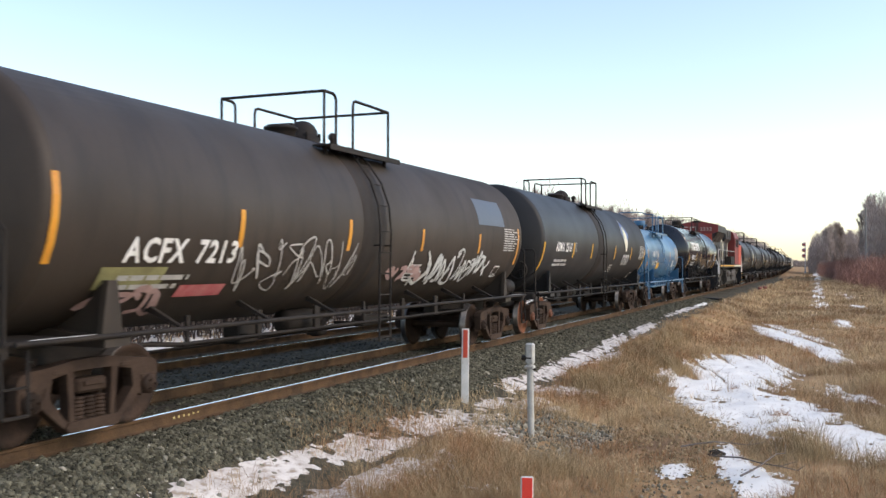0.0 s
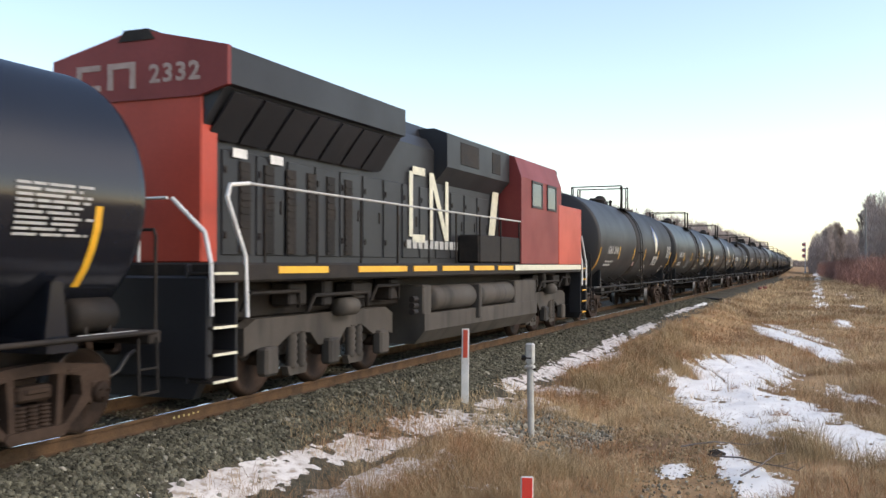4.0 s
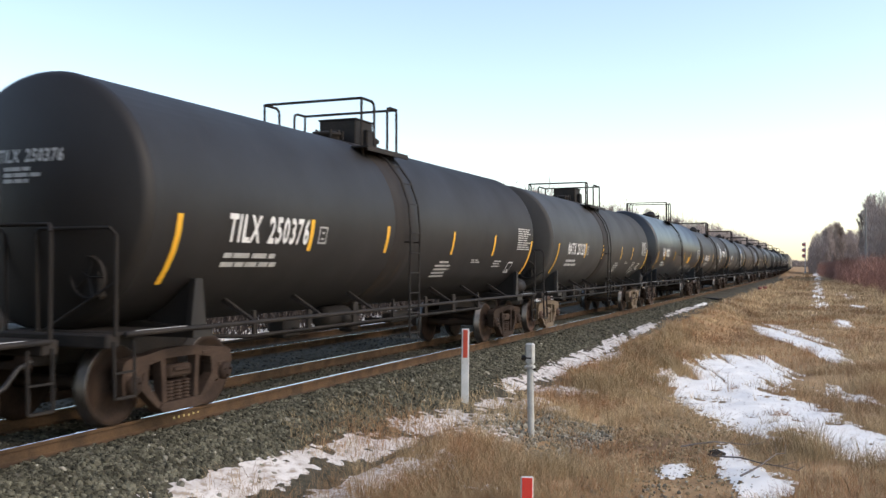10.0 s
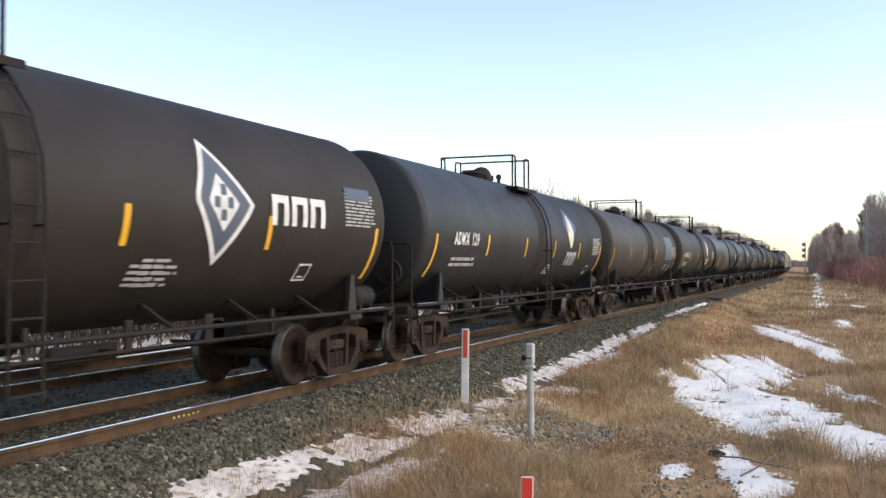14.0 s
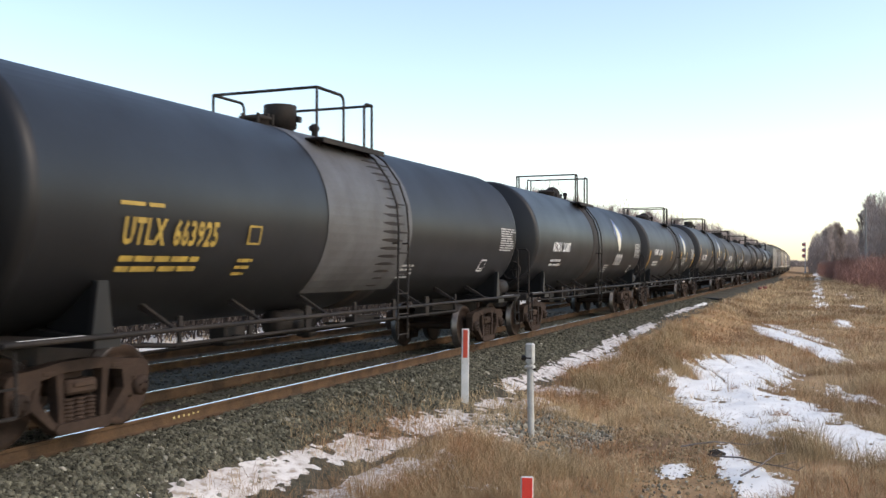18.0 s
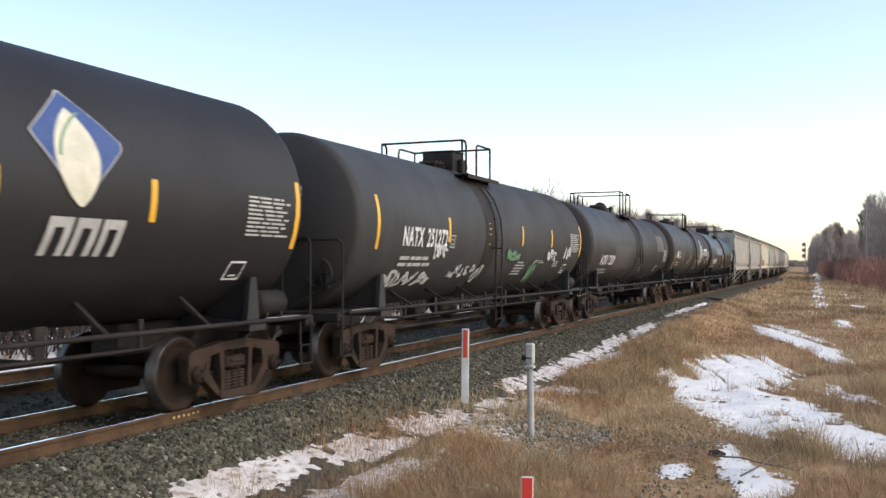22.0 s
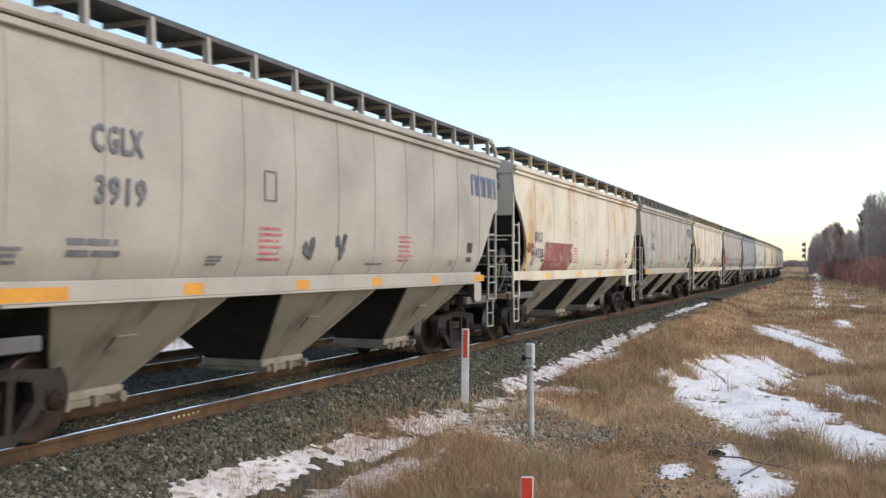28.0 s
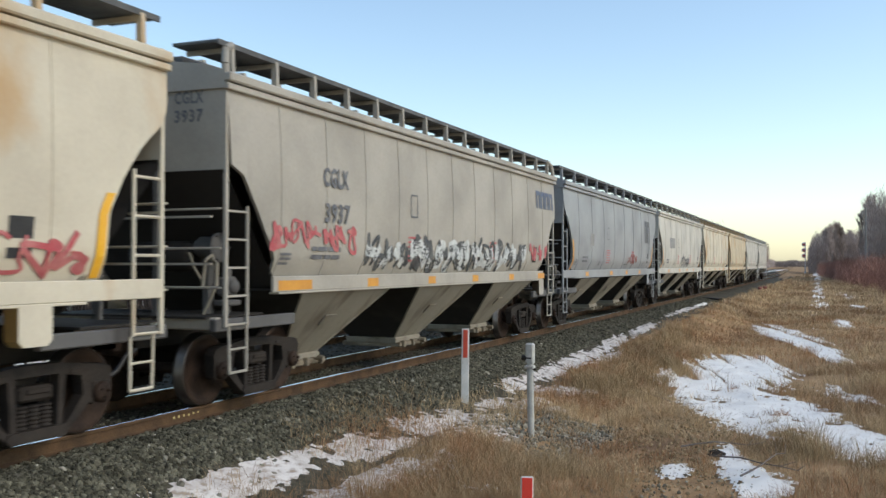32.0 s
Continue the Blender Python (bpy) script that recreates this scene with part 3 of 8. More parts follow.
        for sx in (-1, 1):
            def saddle(s):
                s.prism([(0.62, 1.08), (1.28, 1.08), (1.28, 1.70), (1.02, 1.52), (0.62, 1.3)], "y", -0.06, 0.06)
                s.prism([(0.3, 1.0), (1.42, 1.0), (1.42, 1.1), (0.3, 1.22)], "y", -0.2, 0.2)
                s.prism([(-0.19, 1.08), (0.19, 1.08), (0.1, 1.72), (-0.1, 1.72)], "x", 1.29, 1.325)
                s.prism([(-0.19, 1.08), (-0.15, 1.08), (-0.06, 1.72), (-0.1, 1.72)], "x", 1.325, 1.37)
            part("saddle", shared(("saddle", R, zc), saddle, shell), car, at=(0, sg * a, 0), rz=0 if sx > 0 else math.pi)

        for sx in (-1, 1):
            part("deck_edge", shared("deck_edge", lambda s: s.box(1.365, -0.72, 1.135, 0.02, 0.9, 0.035, ch=0.006), M["white_dim"]), car, "worn pale edge of the end deck", at=(0, sg * a, 0), rz=0 if sg < 0 else math.pi) if sx * sg < 0 else part("deck_edge", shared("deck_edge_far", lambda s: s.box(-1.365, -0.72, 1.135, 0.02, 0.9, 0.035, ch=0.006), M["white_dim"]), car, "worn pale edge of the end deck", at=(0, sg * a, 0), rz=0 if sg < 0 else math.pi)

        def end_rail(s):
            s.tube([(1.36, 0.02, 1.1), (1.36, 0.02, 2.22), (1.30, -0.02, 2.30), (0.3, -0.02, 2.30), (0.24, -0.02, 2.24), (0.24, 0.02, 1.1)], 0.022, 6)
            s.tube([(1.36, 0.02, 1.7), (0.24, 0.02, 1.1)], 0.015, 5)
            s.tube([(-1.36, 0.02, 1.1), (-1.36, 0.02, 2.22), (-1.30, -0.02, 2.30), (-0.3, -0.02, 2.30), (-0.24, -0.02, 2.24), (-0.24, 0.02, 1.1)], 0.022, 6)
        part("end_handrail", shared(("end_handrail", R), end_rail, platform), car, at=(0, sg * (a + 1.5), 0), rz=0 if sg < 0 else math.pi)

        def step(s):
            s.tube([(1.36, -0.16, 1.05), (1.38, -0.16, 0.42), (1.38, 0.16, 0.42), (1.36, 0.16, 1.05)], 0.02, 5)
            s.rod((1.38, -0.16, 0.7), (1.38, 0.16, 0.7), 0.015, 5)
        for rz in (0.0, math.pi):
            part("sill_step", shared("sill_step", step, platform), car, at=(0, sg * (a + 1.35), 0), rz=rz)
    if under is M["steel_dark"]:
        part("end_reservoir", shared("end_reservoir", lambda s: (s.lathe([(-0.34, 0.0), (-0.34, 0.13), (-0.27, 0.19), (0.27, 0.19), (0.34, 0.13), (0.34, 0.0)], "y", (1.08, 0.72, 1.34), 18), [s.box(1.08, 0.72 + q, 1.2, 0.3, 0.05, 0.16, ch=0.01) for q in (-0.18, 0.18)]), under), car, "dark air reservoir on the end deck", at=(0, a, 0))
    for sx in (-1, 1):
        side = part("side_rail", shared(("side_rail", round(a, 2)), lambda s: s.tube([(1.42, -a - 1.4, 1.12), (1.46, 0, 1.12), (1.42, a + 1.4, 1.12)], 0.031, 8), under), car, rz=0 if sx > 0 else math.pi)
        n = 3 if a > 5 else 2
        for k in range(-n, n + 1):
            if k == 0:
                continue
            yy = k * (a - 1.1) / n
            part("brace", shared(("brace", R, zc), lambda s: s.prism([(1.47, 1.10), (1.44, 1.14), (R * 0.6, zc - R * 0.77), (R * 0.6, zc - R * 0.83)], "y", -0.03, 0.03), under), side, at=(0, yy, 0))
    b = a - 1.2
    part("brake_pipe", shared(("brake_pipe", round(a, 2)), lambda s: (s.tube([(0.7, -b, 0.9), (0.95, -b + 0.5, 0.87), (0.95, b - 0.5, 0.87), (0.7, b, 0.9)], 0.034, 6), s.rod((0.35, -b, 0.74), (0.35, b, 0.78), 0.026, 6)), under), car)
    for k in range(7):
        yy = -b + 0.6 + (2 * b - 1.2) * k / 6
        part("pipe_hanger", shared(("pipe_hanger", k % 3), lambda s: (s.box(0.95, 0, 1.04, 0.05, 0.07 + 0.05 * (k % 3), 0.40, ch=0.006), s.box(0.66, 0, 0.86, 0.6, 0.05, 0.05)), under), car, at=(0, yy, 0))
    part("slack_adjuster", shared("slack_adjuster", lambda s: s.box(0.45, 1.3, 0.84, 0.22, 1.1, 0.2, ch=0.03), under), car)
    part("brake_valve", shared("tank_brake_valve", lambda s: s.box(0.5, -3.1, 0.88, 0.3, 0.5, 0.3, ch=0.03), under), car)
    part("brake_cylinder", shared("brake_cylinder", lambda s: s.lathe([(-0.4, 0.0), (-0.4, 0.2), (0.35, 0.2), (0.45, 0.05), (0.8, 0.04), (0.8, 0.0)], "y", (0.55, -1.6, 0.98), 14), M["steel_dark"]), car)
    part("air_reservoir", shared("air_reservoir", lambda s: s.lathe([(-0.5, 0.0), (-0.5, 0.18), (0.5, 0.18), (0.5, 0.0)], "y", (-0.45, 0.6, 0.98), 14), M["steel_dark"]), car)
    part("outlet_valve", shared("outlet_valve", lambda s: (s.lathe([(0.6, 0.1), (0.75, 0.16), (1.15, 0.2)], "z", (0, 0, 0), 12), s.box(0, 0, 0.7, 0.3, 0.3, 0.16, ch=0.03)), M["steel_dark"]), car)
    part("brake_pipe", shared(("brake_pipe", round(a, 2)), lambda s: s.tube([(-0.5, -a - 1.2, 1.0), (-0.5, a + 1.2, 1.0)], 0.025, 5), M["steel_dark"]), car)
    part("brake_wheel", shared(("brake_wheel",), lambda s: (s.lathe([(-0.03, 0.24), (0.0, 0.26), (0.03, 0.24), (0.0, 0.22), (-0.03, 0.24)], "y", (0.85, 0, 1.75), 18), s.box(0.85, 0.12, 1.7, 0.26, 0.16, 0.4, ch=0.03), [s.rod((0.85, 0, 1.75), (0.85 + 0.24 * math.cos(k * 1.257), 0, 1.75 + 0.24 * math.sin(k * 1.257)), 0.012, 4) for k in range(5)]), under), car, at=(0, -a - 1.35, 0))
    add_truck(car, -a, truck, wheel_front)
    add_truck(car, a, truck)
    # marks on the near side
    for yy, z0, h in stripes:
        uv, fs = rect_uv(0.1, h)
        mark("reflector", on_tank(uv, yy - 0.05, z0, R, zc, 0.008), fs, stripe_mat or M["yellow"], car, "yellow reflective strip")
    nm = number_mat or M["white"]
    if number:
        uv, fs = lettering(None, number, number_size, number_width or 0.18 * len(number))
        y0, z0 = number_at or (-6.4 * a / 6.5, 2.29)
        for n1, u1, f1 in words(uv, fs):
            mark(n1, on_tank(u1, y0, z0, R, zc), f1, nm, car, "painted letters and digits")
        uv, fs = bars_uv(1.5, 0.13 * small_rows, small_rows, 0.55, hash_of(number))
        mark("small_lettering", on_tank(uv, y0 + 0.04, min(1.82, z0 - 0.36), R, zc), fs, M["white_dim"] if nm is M["white"] else nm, car, "small painted lettering")
    if data:
        if box_at:
            bx = [(0, 0), (0.24, 0), (0.24, 0.26), (0, 0.26), (0.025, 0.025), (0.215, 0.025), (0.215, 0.235), (0.025, 0.235), (0.08, 0.06), (0.16, 0.06), (0.16, 0.09), (0.08, 0.09), (0.08, 0.15), (0.16, 0.15), (0.16, 0.18), (0.08, 0.18)]
            mark("stencil_box", on_tank(bx, *box_at, R, zc), [(0, 1, 5, 4), (1, 2, 6, 5), (2, 3, 7, 6), (3, 0, 4, 7), (8, 9, 10, 11), (12, 13, 14, 15)], M["white_dim"], car, "small white stencilled box outline")
        dy, dz = data_at or (a - 0.54, 2.2)
        uv, fs = bars_uv(1.1, 0.55, 10, 0.52, hash_of(number) + 5, 3)
        mark("data_panel", on_tank(uv, dy, dz, R, zc), fs, M["white_dim"], car, "block of small white data lettering", "stuff")
        uv, fs = bars_uv(0.7, 0.34, 4, 0.5, hash_of(number) + 9, 2)
        mark("small_lettering", on_tank(uv, 1.1, 1.62, R, zc), fs, M["white_dim"], car)
        sq = [(0, 0), (0.36, 0), (0.36, 0.3), (0, 0.3), (0.025, 0.03), (0.335, 0.03), (0.335, 0.27), (0.025, 0.27), (0.1, 0.06), (0.26, 0.06), (0.26, 0.09), (0.1, 0.09)]
        mark("stencil_box", on_tank(sq, *(stencil_at or (a - 0.75, 1.62)), R, zc), [(0, 1, 5, 4), (1, 2, 6, 5), (2, 3, 7, 6), (3, 0, 4, 7), (8, 9, 10, 11)], M["white"], car, "white stencilled box outline")
        if end_number:
            def on_head(uv, x0, z0):
                # laid on the dished face of the front head
                r0 = R - 0.16 * (1 - math.cos(radians(64)))
                d0 = 0.16 * math.sin(radians(64))
                return [(x0 + u, -front - d0 - (hd - d0) * (1 - (math.hypot(x0 + u, z0 + v) / r0) ** 2) - 0.012, zc + z0 + v) for u, v in uv]
            if number:
                uv, fs = lettering(None, number, 0.21, 0.96)
                for n1, u1, f1 in words(uv, fs):
                    mark("head_" + n1, on_head(u1, -0.36, 0.42), f1, M["white_dim"], car, "small painted lettering on the tank head")
            for q, (z, w) in enumerate(((0.31, 0.5), (0.24, 0.62), (0.17, 0.4))):
                uv, fs = bars_uv(w, 0.05, 1, 0.9, hash_of(number) + q, 3)
                mark("head_lettering", on_head(uv, -0.22, z), fs, M["white_dim"], car)
    for k, (nme, uvf, y0, z0, mat, lab) in enumerate(marks):
        uv, fs = uvf
        for n1, u1, f1 in pieces(nme, uv, fs):
            mark(n1, on_tank(u1, y0, z0, R, zc, 0.009 + 0.003 * k), f1, mat, car, lab)
    return car, L


def hash_of(t):
    return sum((i + 3) * ord(c) for i, c in enumerate(t)) % 9973


# ---- covered hoppers ----
def hopper_car(label, y_front, y_back, skin, style="ribbed", number=(), number_mat=None, sill_mat=None, logo=None, stripe_mat=None, patches=(), scrawls=(), truck=None, under=None, deck_mat=None,
               bays=3, sill_plate=None, small=0):
    mid, a = (y_front + y_back) / 2, (y_back - y_front) / 2
    car = thing("hopper_car", label, "hopper car", (TRACK, mid, 0), "covered hoppers of the train")
    CARS.append((car, mid))
    truck, under, deck_mat = truck or M["truck_dark"], under or M["hop_bay"], deck_mat or M["grating"]
    L, W, zs, zm, ze = a + 1.45, 1.52, 1.72, 3.1, 4.14       # half length, half width, sill, start of the end slope, eaves
    cut = 1.15                                              # how far in the end slope sheet reaches the sill

    def width(z):
        t = (z - zs) / (ze - zs)
        return W + 0.05 * math.sin(math.pi * min(1, max(0, t))) - (0.12 * (0.12 - t) / 0.12 if t < 0.12 else 0)

    # how far the side sheet reaches at each height: straight cut or drawn in with a curve
    edge = [(1.72, L - 1.22), (1.95, L - 1.18), (3.06, L - 0.36), (3.12, L - 0.1), (4.14, L - 0.05)] if style == "ribbed" else [(1.72, L - 0.95), (2.1, L - 0.97), (2.45, L - 0.95), (2.85, L - 0.74), (3.2, L - 0.46), (3.5, L - 0.1), (3.7, L - 0.02), (4.14, L)]

    def reach(z):
        return float(np.interp(z, [e[0] for e in edge], [e[1] for e in edge]))

    def side(s):
        rows = 20
        zz = [zs + (ze - zs) * k / rows for k in range(rows + 1)]
        v, f = [], []
        for z in zz:
            for q in range(13):
                v.append((width(z), reach(z) * (-1 + q / 6), z))
        for r in range(rows):
            for q in range(12):
                k = r * 13 + q
                f.append((k, k + 1, k + 14, k + 13))
        s.add(v, f, True)
        # return edges at both ends, so that the sheet has thickness
        for e in (-1, 1):
            vv, ff = [], []
            for z in zz:
                vv += [(width(z), e * reach(z), z), (width(z) - 0.06, e * (reach(z) - 0.02), z)]
            for r in range(rows):
                ff.append((2 * r, 2 * r + 1, 2 * r + 3, 2 * r + 2))
            s.add(vv, ff)
    for rz in (0.0, math.pi):
        sheet_ob = part("side_sheet", shared(("side_sheet", round(a, 2), style), side, skin), car, rz=rz)
        n = 12 if style == "ribbed" else 9
        for k in range(1, n):
            yy = -L + 2 * L * k / n

            def rib(s, yy=yy):
                zz = [z for z in [zs + (ze - zs) * q / 10 for q in range(11)] if abs(yy) < reach(z) - 0.05]
                for z0, z1 in zip(zz[:-1], zz[1:]):
                    w = 0.022 if style == "ribbed" else 0.012
                    s.add([(width(z0) + 0.012, yy - w, z0), (width(z0) + 0.012, yy + w, z0), (width(z1) + 0.012, yy + w, z1), (width(z1) + 0.012, yy - w, z1),
                           (width(z0) - 0.01, yy - w - 0.01, z0), (width(z0) - 0.01, yy + w + 0.01, z0), (width(z1) - 0.01, yy + w + 0.01, z1), (width(z1) - 0.01, yy - w - 0.01, z1)],
                          [(0, 1, 2, 3), (4, 0, 3, 7), (1, 5, 6, 2)])
            part("seam", shared(("seam", round(yy, 2), style), rib, skin), sheet_ob)
    # roof, eaves, end slopes and bulkheads
    part("roof", shared(("roof", round(a, 2)), lambda s: s.prism([(-W, ze), (W, ze), (W, ze + 0.22), (1.2, ze + 0.33), (0.6, ze + 0.41), (-0.6, ze + 0.41), (-1.2, ze + 0.33), (-W, ze + 0.22)], "y", -L, L), skin), car)
    for sx in (-1, 1):
        part("eave", shared(("eave", round(a, 2)), lambda s: (s.box(W + 0.03, 0, ze + 0.02, 0.08, 2 * L + 0.02, 0.08, ch=0.012), s.box(W + 0.045, 0, ze + 0.14, 0.11, 2 * L + 0.02, 0.12, ch=0.02)), skin), car, rz=0 if sx > 0 else math.pi)
        part("side_sill", shared(("side_sill", round(a, 2), style), lambda s: (s.box(W - 0.01, 0, zs - 0.10, 0.05, 2 * (L - cut) + 0.05 if style == "ribbed" else 2 * L - 0.12, 0.22, ch=0.01), s.box(W - 0.06, 0, zs - 0.225, 0.16, 2 * (L - cut) - 0.2, 0.03, ch=0.006)), sill_mat or skin), car, rz=0 if sx > 0 else math.pi)
        for e in (-1, 1):
            yp = L - cut + 0.02 if style == "ribbed" else L - 1.72
            part("jacking_pad", shared(("jacking_pad", round(a, 2), style), lambda s: s.prism([(yp, 1.5), (yp, 1.16), (yp - 0.06, 1.1), (yp - 0.36, 1.1), (yp - 0.42, 1.16), (yp - 0.42, 1.5)], "x", W - 0.16, W + 0.025), sill_mat or skin), car, rz=0 if sx * e > 0 else math.pi)
    for e in (-1, 1):
        def end(s):
            s.add([(-W + .02, -L, zm), (W - .02, -L, zm), (W - .1, -L + cut + 0.35, zs - 0.33), (-W + .1, -L + cut + 0.35, zs - 0.33)], [(0, 1, 2, 3)])
            s.add([(-W + .02, -L + 0.05, zm), (W - .02, -L + 0.05, zm), (W - .1, -L + cut + 0.4, zs - 0.33), (-W + .1, -L + cut + 0.4, zs - 0.33)], [(0, 1, 2, 3)])

        def wall(s):
            s.box(0, -L + 0.06, (zm + ze) / 2 + 0.12, 2 * W - 0.02, 0.05, ze - zm + 0.24)
        wall_ob = part("end_wall", shared(("end_wall", round(a, 2)), wall, skin), car, rz=0 if e < 0 else math.pi)
        for x in (-0.55, 0.2):
            part("end_rib", shared(("end_rib", round(a, 2), x), lambda s: s.box(x, -L + 0.02, (zm + ze) / 2, 0.05, 0.04, ze - zm, ch=0.01), skin), wall_ob)
        # near-black: the shade of the end recess is in the colour with the soot
        part("end_slope", shared(("end_slope", round(a, 2)), end, M["hop_soot_shade"]), car, rz=0 if e < 0 else math.pi)
        turn = 0 if e < 0 else math.pi
        ra = round(a, 2)
        part("end_sill", shared(("hopper_end_sill", ra), lambda s: s.box(0, -L, 1.14, 2.9, 0.14, 0.16, ch=0.02), skin), car, rz=turn)
        # sill and platform take the same colour, shade included
        part("centre_sill", shared(("hopper_centre_sill", ra), lambda s: s.box(0, -L + 0.9, 1.0, 0.5, 2.2, 0.42, ch=0.02), M["hop_soot_shade"]), car, rz=turn)
        part("end_platform", shared(("hopper_end_platform", ra), lambda s: s.box(0, -L + 0.5, 1.22, 2.7, 1.3, 0.03), M["hop_soot_shade"]), car, rz=turn)
        for z in (1.9, 2.5):
            part("grab_rail", shared(("hopper_grab_rail", ra, z), lambda s: s.box(0, -L - 0.1, z, 2.8, 0.03, 0.03), skin), car, rz=turn)
        for g in (-1, 1):
            part("end_stringer", shared(("hopper_stringer", ra, g), lambda s: s.box(g * 1.42, -L + 0.85, 1.12, 0.1, 1.9, 0.16, ch=0.015), M["hop_end"]), car, rz=turn)
            if style == "ribbed":
                part("corner_post", shared(("corner_post", ra, g), lambda s: s.tube([(g * 1.5, -L + 0.06, 4.2), (g * 1.5, -L + 0.04, 4.45), (g * 1.46, -L + 0.1, 4.66), (g * 1.4, -L + 0.3, 4.75)], 0.05, 8), skin), car, rz=turn)
            part("end_post", shared(("hopper_end_post", ra, g), lambda s: s.box(g * 0.5, -L - 0.05, 2.15, 0.07, 0.07, 2.0, ch=0.008), M["hop_end"]), car, rz=turn)

        def lad(s, g=1):
            # a tall outer post, a short inner stile with four rungs, a stirrup below
            top, inner = (2.66, 0.54) if style == "ribbed" else (2.95, 0.52)
            s.box(g * 1.5, -L + 0.06, 2.72, 0.05, 0.06, 3.25, ch=0.008)
            s.tube([(g * 1.5, -L + inner, 1.1), (g * 1.5, -L + inner, top)], 0.026, 6)
            for k in range(5):
                z = 1.12 + (top - 1.2) * k / 4
                s.rod((g * 1.5, -L + 0.06, z), (g * 1.5, -L + inner, z), 0.018, 5)
            s.tube([(g * 1.48, -L + 0.16, 1.1), (g * 1.48, -L + 0.18, 0.5), (g * 1.48, -L + inner + 0.02, 0.5), (g * 1.48, -L + inner + 0.02, 1.1)], 0.02, 5)
            s.rod((g * 1.48, -L + 0.17, 0.8), (g * 1.48, -L + inner + 0.02, 0.8), 0.016, 5)
            for z in (1.6, 2.1, 2.6):
                s.rod((g * 0.5, -L - 0.06, z), (g * 1.5, -L - 0.04, z), 0.016, 5)
        part("ladder", shared(("hopper_ladder", round(a, 2), style), lad, skin), car, rz=0 if e < 0 else math.pi)
        part("ladder", shared(("hopper_ladder_far", round(a, 2), style), lambda s: lad(s, -1), skin), car, rz=0 if e < 0 else math.pi)
        add_coupler(car, e * (a + 1.66), e)
    ra = round(a, 2)
    part("brake_reservoir", shared(("brake_reservoir", ra), lambda s: s.lathe([(-0.5, 0.0), (-0.5, 0.17), (-0.44, 0.21), (0.44, 0.21), (0.5, 0.17), (0.5, 0.0)], "x", (0.2, -L + 0.5, 2.0), 16), M["hop_soot_shade"]), car)
    part("brake_cylinder", shared(("hopper_brake_cylinder", ra), lambda s: (s.lathe([(0.72, 0.0), (0.72, 0.1), (0.8, 0.15), (1.04, 0.15), (1.045, 0.2), (1.09, 0.2), (1.095, 0.13), (1.13, 0.05), (1.13, 0.0)], "x", (0, -L + 0.52, 2.12), 20), [s.rod((1.03, -L + 0.52 + 0.175 * math.cos(k * 1.047), 2.12 + 0.175 * math.sin(k * 1.047)), (1.12, -L + 0.52 + 0.175 * math.cos(k * 1.047), 2.12 + 0.175 * math.sin(k * 1.047)), 0.018, 6) for k in range(6)], s.box(0.9, -L + 0.52, 1.6, 0.1, 0.14, 0.74, ch=0.01)), M["hop_end"]), car)
    part("air_hose", shared(("hopper_air_hose", ra), lambda s: (s.tube([(1.1, -L + 0.12, 1.6), (1.12, -L + 0.16, 1.95), (1.12, -L + 0.3, 2.02), (1.12, -L + 0.38, 1.85), (1.1, -L + 0.44, 1.62)], 0.022, 6), s.tube([(1.0, -L - 0.02, 2.05), (1.05, -L + 0.02, 1.85), (1.08, -L + 0.14, 1.68)], 0.018, 6)), under), car)
    part("brake_wheel", shared(("brake_wheel", ra), lambda s: (s.lathe([(-0.03, 0.26), (0.0, 0.28), (0.03, 0.26), (0.0, 0.24), (-0.03, 0.26)], "y", (-0.6, -L - 0.24, 2.4), 18),
                                                               s.rod((-0.86, -L - 0.24, 2.4), (-0.34, -L - 0.24, 2.4), 0.014, 5), s.rod((-0.6, -L - 0.24, 2.14), (-0.6, -L - 0.24, 2.66), 0.014, 5), s.rod((-0.6, -L - 0.24, 2.4), (-0.6, -L, 2.4), 0.03, 6)), under), car)
    part("air_pipe", shared(("air_pipe", ra), lambda s: s.tube([(1.0, -L + 0.42, 2.0), (1.2, -L + 0.3, 1.9), (1.25, -L + 0.2, 1.6), (1.1, -L + 0.15, 1.25)], 0.025, 5), under), car)
    part("brake_valve", shared(("brake_valve", ra), lambda s: (s.box(1.1, -L + 0.66, 1.6, 0.2, 0.22, 0.26, ch=0.03), s.box(1.1, -L + 0.66, 1.38, 0.26, 0.3, 0.08, ch=0.02), s.rod((1.1, -L + 0.66, 1.7), (1.1, -L + 0.66, 1.86), 0.06, 10), s.lathe([(1.18, 0.0), (1.18, 0.1), (1.24, 0.09), (1.25, 0.0)], "x", (0, -L + 0.66, 1.6), 12), s.rod((1.1, -L + 0.66, 1.24), (1.1, -L + 0.66, 1.36), 0.05, 8)), M["hop_end"]), car)
    # running boards on posts
    for sx in (-1, 1):
        board = part("running_board", shared(("running_board", round(a, 2)), lambda s: (s.box(1.05, 0, ze + 0.61, 0.7, 2 * L, 0.045, ch=0.008), s.box(1.41, 0, ze + 0.60, 0.03, 2 * L, 0.07)), deck_mat), car, rz=0 if sx > 0 else math.pi)
        n = 15 if style == "ribbed" else 11
        for k in range(n):
            part("stanchion", shared(("stanchion",), lambda s: (s.prism([(1.36, ze + 0.2), (1.45, ze + 0.2), (1.43, ze + 0.6), (1.36, ze + 0.6)], "y", -0.035, 0.035), s.box(1.05, 0, ze + 0.55, 0.68, 0.05, 0.06)), skin), board, at=(0, -L + 0.3 + (2 * L - 0.6) * k / (n - 1), 0))
